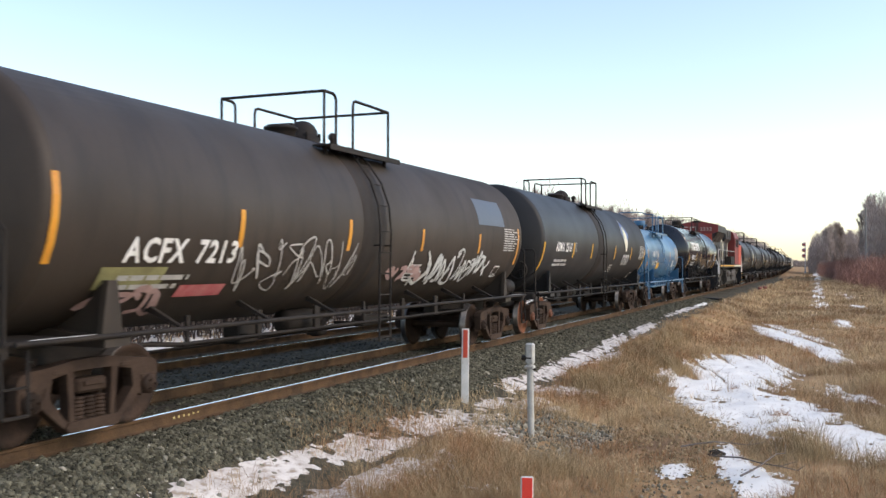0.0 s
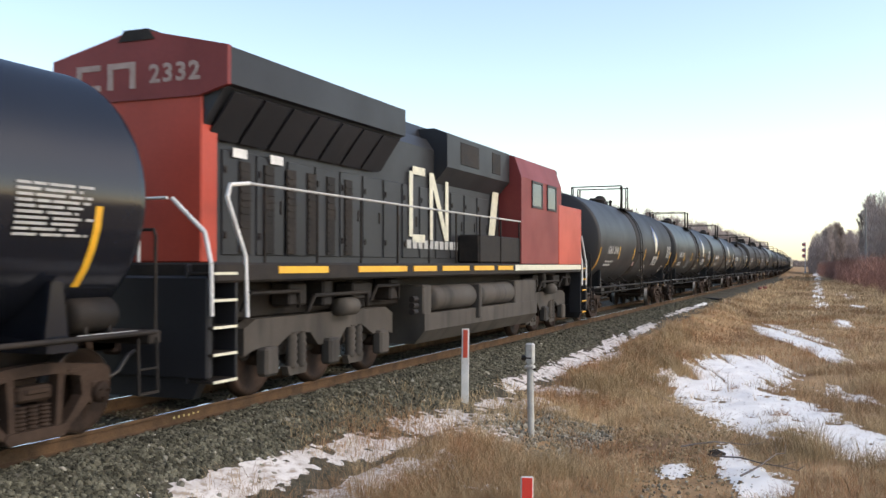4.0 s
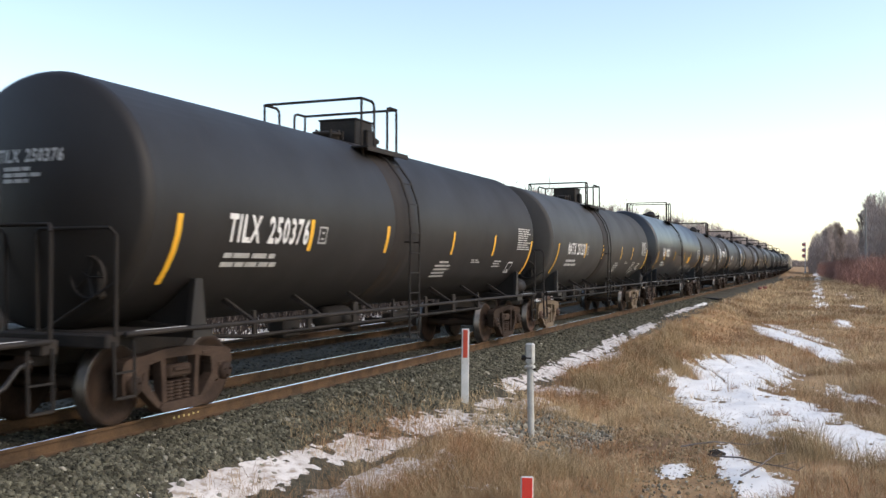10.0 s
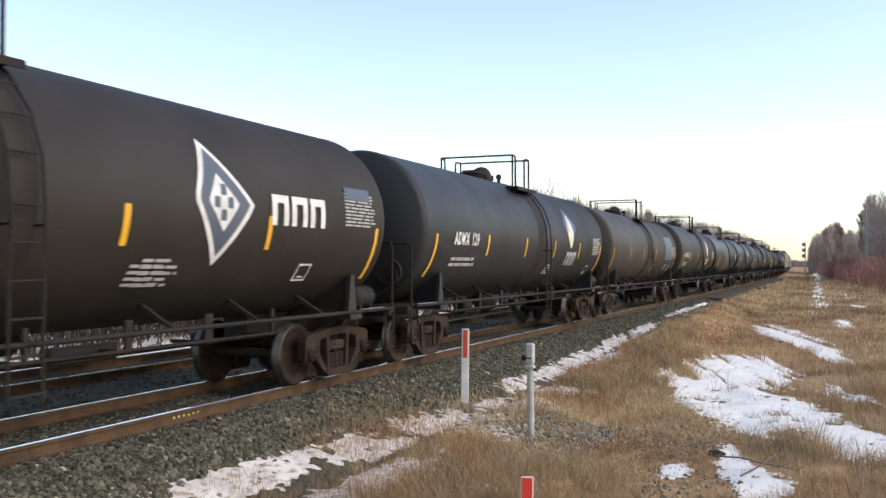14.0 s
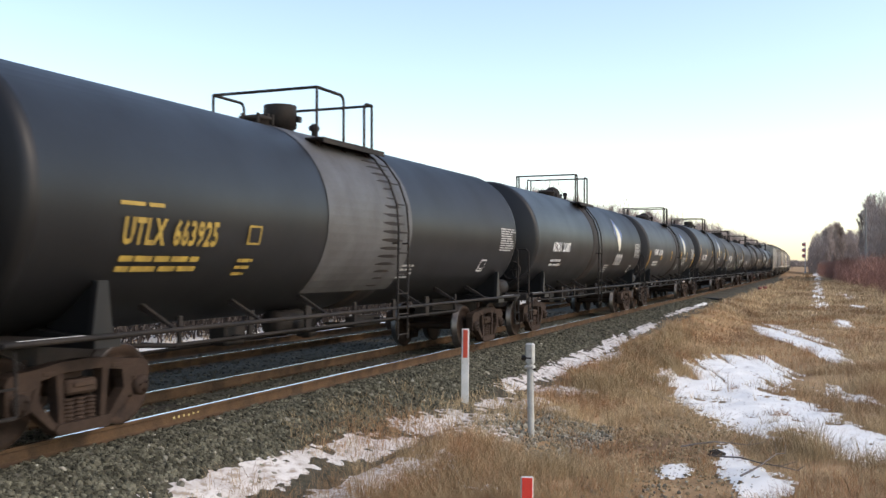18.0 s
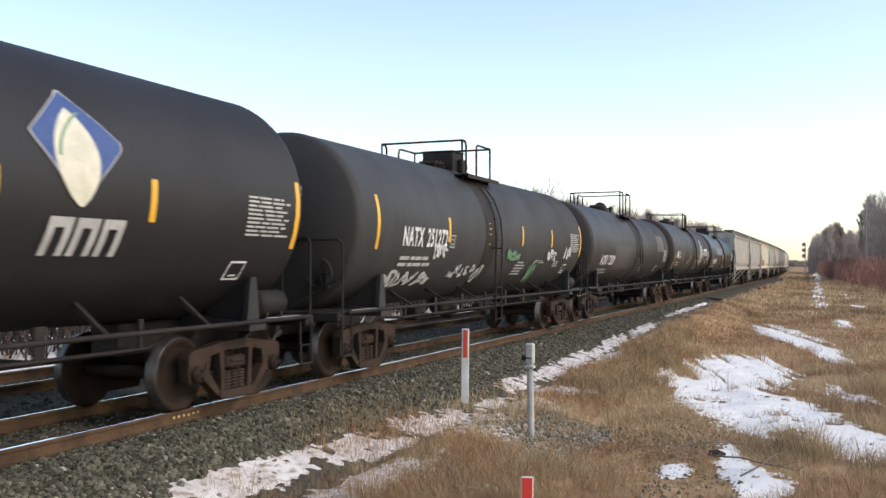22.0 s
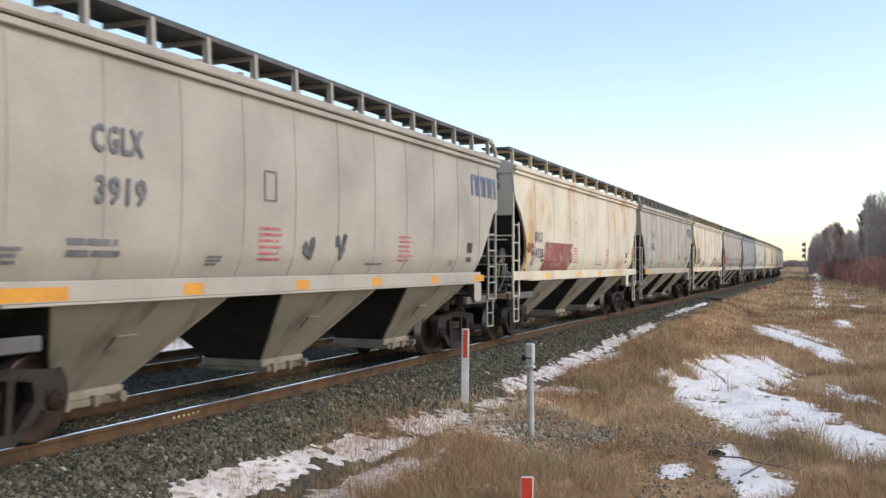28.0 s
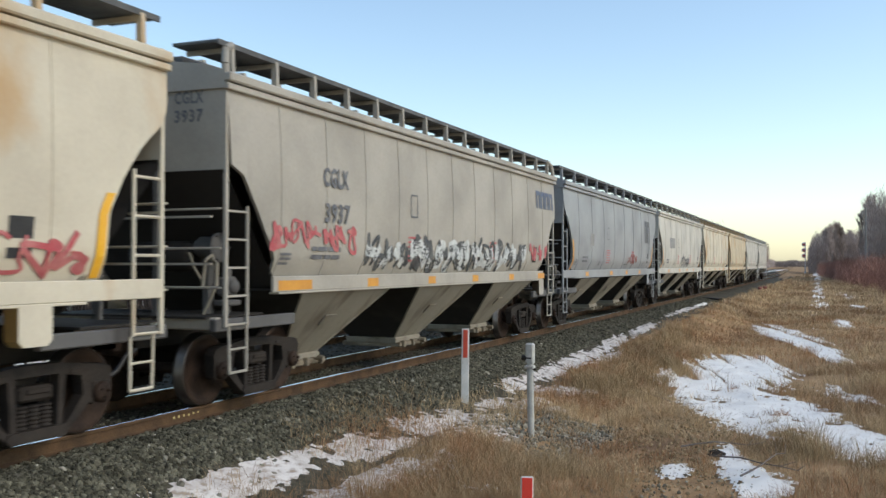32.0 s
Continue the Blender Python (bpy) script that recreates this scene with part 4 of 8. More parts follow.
    part("hatch_coaming", shared(("hatch_coaming", round(a, 2)), lambda s: s.box(0, 0, ze + 0.47, 1.1, 2 * L - 0.8, 0.2, ch=0.02), deck_mat), car)
    for k in range(4):
        part("roof_hatch", shared(("roof_hatch",), lambda s: (s.box(0, 0, ze + 0.6, 0.7, 2.6, 0.1, ch=0.03), [s.box(0, q, ze + 0.66, 0.7, 0.08, 0.05, ch=0.01) for q in (-1.0, 0, 1.0)]), skin), car, at=(0, -L * 0.72 + L * 1.44 * k / 3, 0))
    # outlet bays: side sheets that lean in to a small square gate, cross sheets between them with soot and shade in
    # their colour
    t_top, pitch, z_top, z_gate, x_gate, b_gate = (1.46, 4.25, zs - 0.24, 0.42, 0.5, 0.54) if style == "ribbed" else (1.24, 4.15, zs - 0.26, 0.44, 0.5, 0.5)
    # dark plate added over the gaps, standing in for the shade there
    part("bay_ceiling", shared(("bay_ceiling", round(a, 2)), lambda s: s.box(0, 0, zs - 0.18, 2 * W - 0.2, 2 * (L - cut) - 0.2, 0.03), M["hop_soot_shade"]), car, "dark plate across the gaps between the bays, in place of their shade")
    for k in range(bays):
        w = pitch
        c = pitch * (k - (bays - 1) / 2)

        def bay(s):
            X = W - 0.06
            v = [(-X, -t_top, z_top), (X, -t_top, z_top), (X, t_top, z_top), (-X, t_top, z_top), (-x_gate, -b_gate, z_gate), (x_gate, -b_gate, z_gate), (x_gate, b_gate, z_gate), (-x_gate, b_gate, z_gate)]
            s.add(v, [(1, 2, 6, 5), (3, 0, 4, 7), (4, 5, 6, 7)])
            s.box(0, 0, z_gate - 0.05, 2 * x_gate + 0.14, b_gate * 2 + 0.12, 0.12, ch=0.02)
            s.box(X * 0.72, 0, (z_top + z_gate) / 2 + 0.05, 0.02, 0.34, 0.22, Matrix.Rotation(radians(43), 3, "Y"))
            for q in (-1, 1):
                # flanges along the sloping edges
                s.rod((X, q * t_top, z_top), (x_gate, q * b_gate, z_gate), 0.022, 5)

        def cross_sheet(s):
            X = W - 0.065
            v = [(-X, -t_top + 0.006, z_top), (X, -t_top + 0.006, z_top), (X, t_top - 0.006, z_top), (-X, t_top - 0.006, z_top), (-x_gate, -b_gate, z_gate), (x_gate, -b_gate, z_gate), (x_gate, b_gate, z_gate), (-x_gate, b_gate, z_gate)]
            s.add(v, [(0, 1, 5, 4), (2, 3, 7, 6)])
        part("slope_sheet", shared(("slope_sheet", style), cross_sheet, M["hop_soot_shade"]), car, "sloping sheets of the bay, soot and shade in their colour", at=(0, c, 0))
        # bay colour is darker than the sides: dirt plus shade of the inward lean
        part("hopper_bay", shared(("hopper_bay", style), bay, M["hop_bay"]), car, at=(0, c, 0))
        part("outlet_gate", shared(("outlet_gate",), lambda s: (s.box(0, 0, 0.29, 1.3, 1.16, 0.09, ch=0.015), s.rod((-0.8, 0.3, 0.33), (0.8, 0.3, 0.33), 0.025, 6), s.rod((0.74, 0.3, 0.33), (0.82, 0.3, 0.33), 0.05, 8), [s.box(0.66, q, 0.3, 0.1, 0.08, 0.14, ch=0.015) for q in (-0.45, 0, 0.45)]), M["gate"]), car, at=(0, c, 0))
    add_truck(car, -a, truck)
    add_truck(car, a, truck)

    def flat(uv, y, z, lift=0.014):
        out = []
        for u, v in uv:
            out.append((width(z + v) + lift, y + u, z + v))
        return out
    # reflectors along the sill
    smat = stripe_mat or M["orange"]
    for yy, wd in (((-6.48, 0.92), (-3.75, 0.4), (-1.2, 0.36), (1.2, 0.36), (3.7, 0.36), (6.1, 0.6)) if style == "ribbed" else ((-5.1, 0.4), (-1.5, 0.4), (1.2, 0.4), (3.85, 0.4))):
        x = W + 0.017
        mark("reflector", [(x, yy, zs - 0.19), (x, yy + wd, zs - 0.19), (x, yy + wd, zs - 0.05), (x, yy, zs - 0.05)], [(0, 1, 2, 3)], smat, car, "orange reflective strip" if smat is M["orange"] else "yellow reflective strip")
    if style != "ribbed":
        for e in (-1, 1):
            uv = [(0.0, 0.9 * k / 8) for k in range(9)] + [(0.13 * -e, 0.9 * k / 8) for k in range(9)]
            v = [(width(1.75 + q[1]) + 0.014, e * (reach(1.75 + q[1]) - 0.04) + q[0], 1.75 + q[1]) for q in uv]
            mark("reflector", v, [(k, k + 1, k + 10, k + 9) for k in range(8)], smat, car, "yellow reflective strip")
    nm = number_mat or M["lettering_grey"]
    for k, (txt, y, z, size) in enumerate(number):
        uv, fs = lettering(None, txt, 0.22, 0.45)
        mark("end_mark", [(0.72 + u, -L + 0.028, 3.98 - 0.24 * k + v) for u, v in uv], fs, nm, car, "reporting mark on the end wall")
        uv, fs = lettering(None, txt, size, size * 0.49 * len(txt))
        mark("reporting_mark", flat(uv, y, z, 0.022), fs, nm, car, "painted reporting mark and car number")
    for nme, (uv, fs), y, z, mat, lab in patches:
        for n1, u1, f1 in pieces(nme, uv, fs):
            mark(n1, flat(u1, y, z, 0.016), f1, mat, car, lab)
    if small:
        rnd = random.Random(small)
        for y, z, w, h, rows in ((-5.6, 1.92, 0.9, 0.24, 2), (-6.45, 1.86, 0.3, 0.2, 3), (-3.3, 1.86, 0.34, 0.14, 3), (4.6, 1.86, 0.34, 0.12, 3), (1.0, 1.86, 0.8, 0.06, 1)):
            uv, fs = bars_uv(w, h, rows, 0.55, rnd.randint(1, 999), 3)
            mark("small_lettering", flat(uv, y, z), fs, nm, car)
        for y in (-2.2, 2.2):
            uv, fs = bars_uv(0.66, 0.5, 6, 0.4, rnd.randint(1, 999), 2)
            mark("warning_lettering", flat(uv, y, 1.9), fs, M["spray_red"], car, "red warning lettering")
        sq = [(0, 0), (0.3, 0), (0.3, 0.42), (0, 0.42), (0.025, 0.025), (0.275, 0.025), (0.275, 0.395), (0.025, 0.395)]
        mark("stencil_box", flat(sq, -2.1, 2.75), [(0, 1, 5, 4), (1, 2, 6, 5), (2, 3, 7, 6), (3, 0, 4, 7)], nm, car, "thin stencilled box outline")
        mark("consolidated_stencil", flat([(0, 0), (0.3, 0), (0.3, 0.4), (0, 0.4)], 5.6, 1.95), [(0, 1, 2, 3)], M["black"], car, "small black stencil panel")
    return car, flat


# ---- the locomotive in the middle of the train ----
def locomotive(y0, y1):
    mid, H = (y0 + y1) / 2, (y1 - y0) / 2
    car = thing("locomotive", "black and red diesel locomotive with white lettering, running in mid-train", "locomotive", (TRACK, mid, 0))
    CARS.append((car, mid))
    blk, red, hood, maroon, dust, ylw = M["loco_black"], M["loco_red"], M["loco_grey"], M["loco_maroon"], M["loco_dust"], M["yellow"]

    def P(name, fn, mat, label="", parent=None):
        s = Shape()
        fn(s)
        return part(name, s.mesh(name, mat), parent or car, label)
    D, F = 1.92, -H                                                          # deck height, front end

    def hull(poly, y0, y1):
        return lambda s: s.prism(poly, "y", F + y0, F + y1)
    P("underframe", lambda s: (s.box(0, 0, D - 0.13, 3.0, 2 * H - 0.9, 0.26, ch=0.03), s.box(0, 0, 1.4, 1.7, 2 * H - 1.6, 0.6, ch=0.05)), M["steel_dark"])
    for y0, y1 in ((1.9, 3.3), (4.3, 6.2), (6.5, 7.6), (7.9, 9.4), (9.7, 11.0), (11.3, 12.4)):
        P("frame_stripe", lambda s: s.box(1.505, F + (y0 + y1) / 2, 1.82, 0.012, y1 - y0, 0.1), ylw, "yellow reflective strip along the frame")
    P("sill_band", lambda s: s.box(1.505, F + 15.9, 1.82, 0.012, 6.6, 0.14), M["cream_logo"], "cream band below the cab")
    P("fuel_tank", lambda s: (s.prism([(-1.2, 0.36), (1.2, 0.36), (1.42, 0.62), (1.42, 0.95), (-1.42, 0.95), (-1.42, 0.62)], "y", F + 7.2, F + 14.7), s.box(0, F + 7.4, 1.2, 2.8, 0.4, 0.6, ch=0.03), s.box(0, F + 13.8, 1.2, 2.8, 1.8, 0.6, ch=0.03)), dust, "dusty grey fuel tank")
    for y0, y1 in ((7.75, 10.0), (10.2, 12.7)):
        P("air_reservoir", lambda s: s.lathe([(F + y0, 0.0), (F + y0, 0.2), (F + y0 + 0.08, 0.26), (F + y1 - 0.08, 0.26), (F + y1, 0.2), (F + y1, 0.0)], "y", (1.22, 0, 1.22), 18), dust, "grey air reservoir")
    P("reservoir_strap", lambda s: s.box(1.22, F + 10.1, 1.1, 0.6, 0.14, 0.75, ch=0.03), dust)
    for k, z in enumerate((1.0, 1.12, 1.24)):
        P("sand_pipe", lambda s: s.rod((1.35, F + 6.75, z), (1.35, F + 6.95, z), 0.06, 8), M["steel_dark"])
    # long hood forward with the flared radiator housing, cab behind
    P("engine_hood", hull([(-0.9, D), (0.9, D), (0.9, 4.3), (0.72, 4.55), (-0.72, 4.55), (-0.9, 4.3)], 1.14, 13.1), hood)
    P("hood_end", lambda s: s.box(0, F + 0.96, 3.05, 2.06, 0.36, 2.26, ch=0.02), red, "red end wall of the engine hood")
    P("radiator_wing", hull([(-0.95, 3.62), (0.95, 3.62), (1.36, 4.22), (1.45, 4.24), (1.45, 4.72), (0.1, 5.03), (-0.1, 5.03), (-1.45, 4.72), (-1.45, 4.24), (-1.36, 4.22)], 0.82, 6.25), hood, "flared grey radiator housing")
    P("wing_end", hull([(-1.0, 4.1), (1.0, 4.1), (1.46, 4.22), (1.46, 4.73), (0.1, 5.04), (-0.1, 5.04), (-1.46, 4.73), (-1.46, 4.22)], 0.74, 0.82), maroon, "dull red end of the radiator housing")
    P("headlight_hood", hull([(-0.3, 4.9), (0.3, 4.9), (0.2, 5.05), (-0.2, 5.05)], 0.72, 1.3), M["steel_dark"])
    for k in range(7):
        P("radiator_screen", lambda s: s.box(1.19, F + 1.3 + k * 0.74, 3.87, 0.02, 0.66, 0.72, Matrix.Rotation(radians(38), 3, "Y")), blk)
    for x, z, w, h in ((-0.98, 4.44, 0.09, 0.36), (-0.78, 4.58, 0.34, 0.08), (-0.78, 4.3, 0.34, 0.08), (-0.44, 4.44, 0.09, 0.36), (-0.25, 4.58, 0.3, 0.08), (-0.06, 4.44, 0.09, 0.36)):
        P("emblem_stroke", lambda s: s.box(x, F + 0.735, z, w, 0.012, h), M["logo_faded"], "faded cream emblem stroke")
    uv, fs = lettering(None, "2332", 0.34, 0.82)
    mark("road_number", [(0.22 + u, F + 0.73, 4.32 + v) for u, v in uv], fs, M["logo_faded"], car, "faded cream road number")
    # doors, grilles and boxes along the hood
    for k in range(13):
        yy = F + 1.75 + k * 0.84
        d = P("hood_door", lambda s: s.box(0.912, yy, 2.75, 0.03, 0.72, 1.45, ch=0.01), hood if k > 2 else blk)
        P("door_latch", lambda s: (s.box(0.935, yy + 0.27, 2.75, 0.02, 0.03, 0.2, ch=0.005), s.box(0.935, yy - 0.3, 3.2, 0.02, 0.05, 0.1), s.box(0.935, yy - 0.3, 2.3, 0.02, 0.05, 0.1)), M["steel_dark"], parent=d)
    for k in range(6):
        yy = F + 1.9 + k * 0.62
        P("grille", lambda s: (s.box(0.94, yy, 2.7, 0.03, 0.26, 1.3, ch=0.01), [s.box(0.958, yy, 2.12 + q * 0.1, 0.02, 0.22, 0.03) for q in range(12)]), M["steel_dark"])
    for yy in (1.75, 2.7):
        P("notice_plate", lambda s: s.box(0.96, F + yy, 3.45, 0.012, 0.34, 0.13), M["white"], "white notice plate")
    P("upper_housing", hull([(-0.9, 3.62), (0.9, 3.62), (1.2, 3.95), (1.2, 4.66), (0.9, 4.78), (-0.9, 4.78), (-1.2, 4.66), (-1.2, 3.95)], 8.9, 13.05), hood)
    P("exhaust_housing", hull([(-0.62, 4.5), (0.62, 4.5), (0.5, 4.86), (-0.5, 4.86)], 7.6, 10.0), blk)
    for yy, w in ((10.25, 1.15), (12.05, 0.6)):
        P("intake_opening", lambda s: s.box(1.2, F + yy, 4.32, 0.025, w, 0.5, ch=0.01), M["steel_dark"], "dark intake opening")
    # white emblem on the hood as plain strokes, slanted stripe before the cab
    for y, z, w, h, a in ((7.6, 3.1, 0.17, 1.3, 0), (7.98, 3.78, 0.62, 0.16, 0), (7.98, 2.42, 0.62, 0.16, 0), (8.62, 3.1, 0.17, 1.4, 0), (9.05, 3.1, 0.19, 1.52, -31), (9.48, 3.1, 0.17, 1.4, 0)):
        P("emblem_stroke", lambda s: s.box(0.952, F + y, z, 0.012, w, h, Matrix.Rotation(radians(-a), 3, "X")), M["cream_logo"], "cream white emblem stroke on the dark hood")
    P("side_lettering", lambda s: [s.box(0.952, F + 7.5 + k * 0.28, 2.3, 0.012, 0.2, 0.17) for k in range(10)], M["white_dim"], "row of small pale letters")
    P("cab_stripe", lambda s: s.box(0.955, F + 12.5, 3.0, 0.012, 0.42, 2.1, Matrix.Rotation(radians(-16), 3, "X")), M["cream_logo"], "slanted cream stripe before the cab")
    P("equipment_box", lambda s: s.box(1.22, F + 11.7, 2.25, 0.5, 3.2, 0.62, ch=0.03), M["steel_dark"])
    # cab and nose
    c0, c1 = F + 13.1, F + 16.9
    P("cab", lambda s: s.prism([(-1.5, D), (1.5, D), (1.5, 4.1), (1.32, 4.62), (0.9, 4.74), (-0.9, 4.74), (-1.32, 4.62), (-1.5, 4.1)], "y", c0, c1), maroon, "dull red cab with dark windows")
    P("cab_roof", lambda s: s.prism([(-0.95, 4.72), (0.95, 4.72), (0.7, 4.8), (-0.7, 4.8)], "y", c0 - 0.03, c1 + 0.05), hood)
    for yy, w in ((c0 + 1.35, 0.85), (c0 + 2.75, 0.8)):
        wn = P("cab_window", lambda s: s.box(1.5, yy, 3.72, 0.03, w, 0.6, ch=0.02), M["glass"])
        P("window_frame", lambda s: (s.box(1.515, yy, 4.05, 0.03, w + 0.1, 0.05), s.box(1.515, yy, 3.4, 0.03, w + 0.1, 0.05), s.box(1.515, yy - w / 2 - 0.03, 3.72, 0.03, 0.05, 0.7), s.box(1.515, yy + w / 2 + 0.03, 3.72, 0.03, 0.05, 0.7)), hood, parent=wn)
    P("nose", lambda s: s.prism([(c1, D), (H - 1.25, D), (H - 1.25, 3.0), (H - 1.6, 3.6), (c1, 3.8)], "x", -1.2, 1.2), red)
    P("side_panel", lambda s: s.box(1.5, F + 17.9, 2.75, 0.03, 2.6, 1.7, ch=0.02), red, "faded red side panel by the nose")
    P("windscreen_band", lambda s: s.prism([(c1, 3.8), (c1 + 0.5, 3.8), (c1 + 0.06, 4.6), (c1, 4.6)], "x", -1.35, 1.35), M["glass"])
    # end platforms, steps, handrails
    for e in (-1, 1):
        P("pilot", lambda s: (s.box(0, e * (H - 0.42), 1.1, 2.9, 0.12, 1.3, ch=0.03), s.prism([(-1.2, 0.2), (1.2, 0.2), (1.4, 0.62), (-1.4, 0.62)], "y", e * (H - 0.45) - 0.05, e * (H - 0.45) + 0.1)), blk)
        for sx in (-1, 1):
            inset = 0.66 if e < 0 else 0.98
            st = P("step_well", lambda s: (s.box(sx * 1.3, e * (H - inset - 0.29), 1.15, 0.34, 0.05, 1.5, ch=0.01), s.box(sx * 1.12, e * (H - inset), 1.15, 0.04, 0.6, 1.5, ch=0.01)), blk)
            for k in range(5):
                P("step", lambda s: s.box(sx * 1.32, e * (H - inset), 0.42 + k * 0.34, 0.36, 0.56, 0.04, ch=0.008), M["steel_dark"], "", st)
                P("step_edge", lambda s: s.box(sx * 1.505, e * (H - inset), 0.42 + k * 0.34, 0.012, 0.5, 0.035), ylw if e > 0 else M["cream_logo"], "painted step edge", st)
            if e > 0:
                for q in (0.72, 1.24):
                    P("grab_rail", lambda s: s.tube([(sx * 1.5, H - q, 1.25), (sx * 1.5, H - q + 0.02, 2.0), (sx * 1.49, H - q - 0.06, 2.12), (sx * 1.48, H - q - 0.5, 2.78)], 0.03, 6), M["white"], "white-painted grab rail")
                continue
            P("grab_rail", lambda s: s.tube([(sx * 1.5, e * (H - 0.38), 1.25), (sx * 1.5, e * (H - 0.36), 1.9), (sx * 1.3, e * (H - 0.5), 2.3), (sx * 0.75, e * (H - 0.55), 2.75)], 0.03, 6), M["white"], "white-painted grab rail")
            P("grab_rail", lambda s: s.tube([(sx * 1.5, e * (H - 1.15), 1.2), (sx * 1.5, e * (H - 1.1), 2.0), (sx * 1.48, e * (H - 0.72), 2.75), (sx * 1.48, e * (H - 0.78), 2.92), (sx * 1.48, e * (H - 1.2), 2.97)], 0.03, 6), M["white"], "white-painted grab rail")
        P("end_rail", lambda s: s.tube([(0.75, e * (H - 0.45), 2.75), (0.3, e * (H - 0.45), 2.75), (0.3, e * (H - 0.45), 1.92)], 0.022, 6), M["white"])
        add_coupler(car, e * (H - 0.42), e)
    for sx in (-1, 1):
        r = P("handrail", lambda s: s.tube([(sx * 1.47, F + 1.2, 2.97), (sx * 1.47, c0, 2.97)], 0.022, 6), M["white_dim"])
        for k in range(9):
            yy = F + 1.6 + (c0 - F - 1.7) * k / 8
            P("handrail_post", lambda s: s.rod((sx * 1.47, yy, D), (sx * 1.47, yy, 2.97), 0.022, 6), M["steel_dark"], "", r)
    # pipes, boxes and sand lines above the trucks
    for e in (-1, 1):
        for k, (dy, z, l) in enumerate(((-1.9, 1.5, 1.5), (0.1, 1.42, 2.0), (1.8, 1.52, 1.1))):
            P("frame_pipe", lambda s: s.tube([(1.2, e * (H - 4.1) + dy - l / 2, z - 0.25), (1.26, e * (H - 4.1) + dy - l / 2 + 0.1, z), (1.26, e * (H - 4.1) + dy + l / 2 - 0.1, z), (1.2, e * (H - 4.1) + dy + l / 2, z - 0.25)], 0.035, 6), M["steel_dark"])
        for dy, w, h in ((-1.2, 0.5, 0.34), (-0.3, 0.3, 0.42), (0.9, 0.7, 0.3), (2.2, 0.4, 0.4)):
            P("junction_box", lambda s: s.box(1.05, e * (H - 4.1) + dy, 1.45, 0.34, w, h, ch=0.03), M["steel_dark"])
        P("brake_cylinder", lambda s: s.lathe([(-0.3, 0.0), (-0.3, 0.15), (0.22, 0.15), (0.3, 0.06), (0.42, 0.05), (0.42, 0.0)], "y", (1.18, e * (H - 4.1) + 0.4, 1.2), 16), dust, "grey brake cylinder above the truck")
    # three-axle trucks
    for e in (-1, 1):
        yc = e * (H - 4.1)
        tk = P("truck", lambda s: s.box(0, 0, 0.66, 1.7, 4.2, 0.3, ch=0.05), dust)
        tk.location = (0, yc, 0)
        for sx in (-1, 1):
            f = P("side_frame", lambda s: (s.prism([(-2.4, 1.0), (-2.1, 1.12), (2.1, 1.12), (2.4, 1.0), (2.4, 0.62), (2.1, 0.70), (1.6, 0.66), (1.2, 0.84), (0.6, 0.84), (0.34, 0.62), (-0.34, 0.62), (-0.6, 0.84), (-1.2, 0.84), (-1.6, 0.66), (-2.1, 0.70), (-2.4, 0.62)], "x", sx * 0.95 - 0.08, sx * 0.95 + 0.12),
                                           [s.box(sx * 1.1, q, 0.5, 0.2, 0.34, 0.42, ch=0.04) for q in (-1.85, 0, 1.85)], [s.prism([(q - 0.3, 0.36), (q + 0.3, 0.36), (q + 0.24, 0.22), (q - 0.24, 0.22)], "x", sx * 1.0 - 0.06, sx * 1.0 + 0.06) for q in (-0.95, 0.95)], [s.lathe([(0.2 + w * 0.05, 0.08 + 0.025 * (w % 2)) for w in range(12)], "z", (sx * 1.02, q + d, 0.12), 10) for q in (-0.95, 0.95) for d in (-0.13, 0.13)]), dust, "", tk)
            f.location = (0, 0, 0)
        for q in (-1.85, 0, 1.85):
            def ws(s):
                for sx in (-1, 1):
                    g = sx * GAUGE / 2
                    s.lathe([(g + sx * b, r) for b, r in ((-0.07, 0.1), (-0.07, 0.555), (-0.03, 0.53), (0.068, 0.525), (0.07, 0.44), (0.03, 0.4), (0.03, 0.0))], "x", (0, 0, 0), 32)
                s.rod((-0.95, 0, 0), (0.95, 0, 0), 0.1, 10)
            w = P("wheelset", ws, M["wheel"], "", tk)
            w.location = (0, q, 0.527)
            WHEELS.setdefault((q, 0.527), []).append(w)
    return car


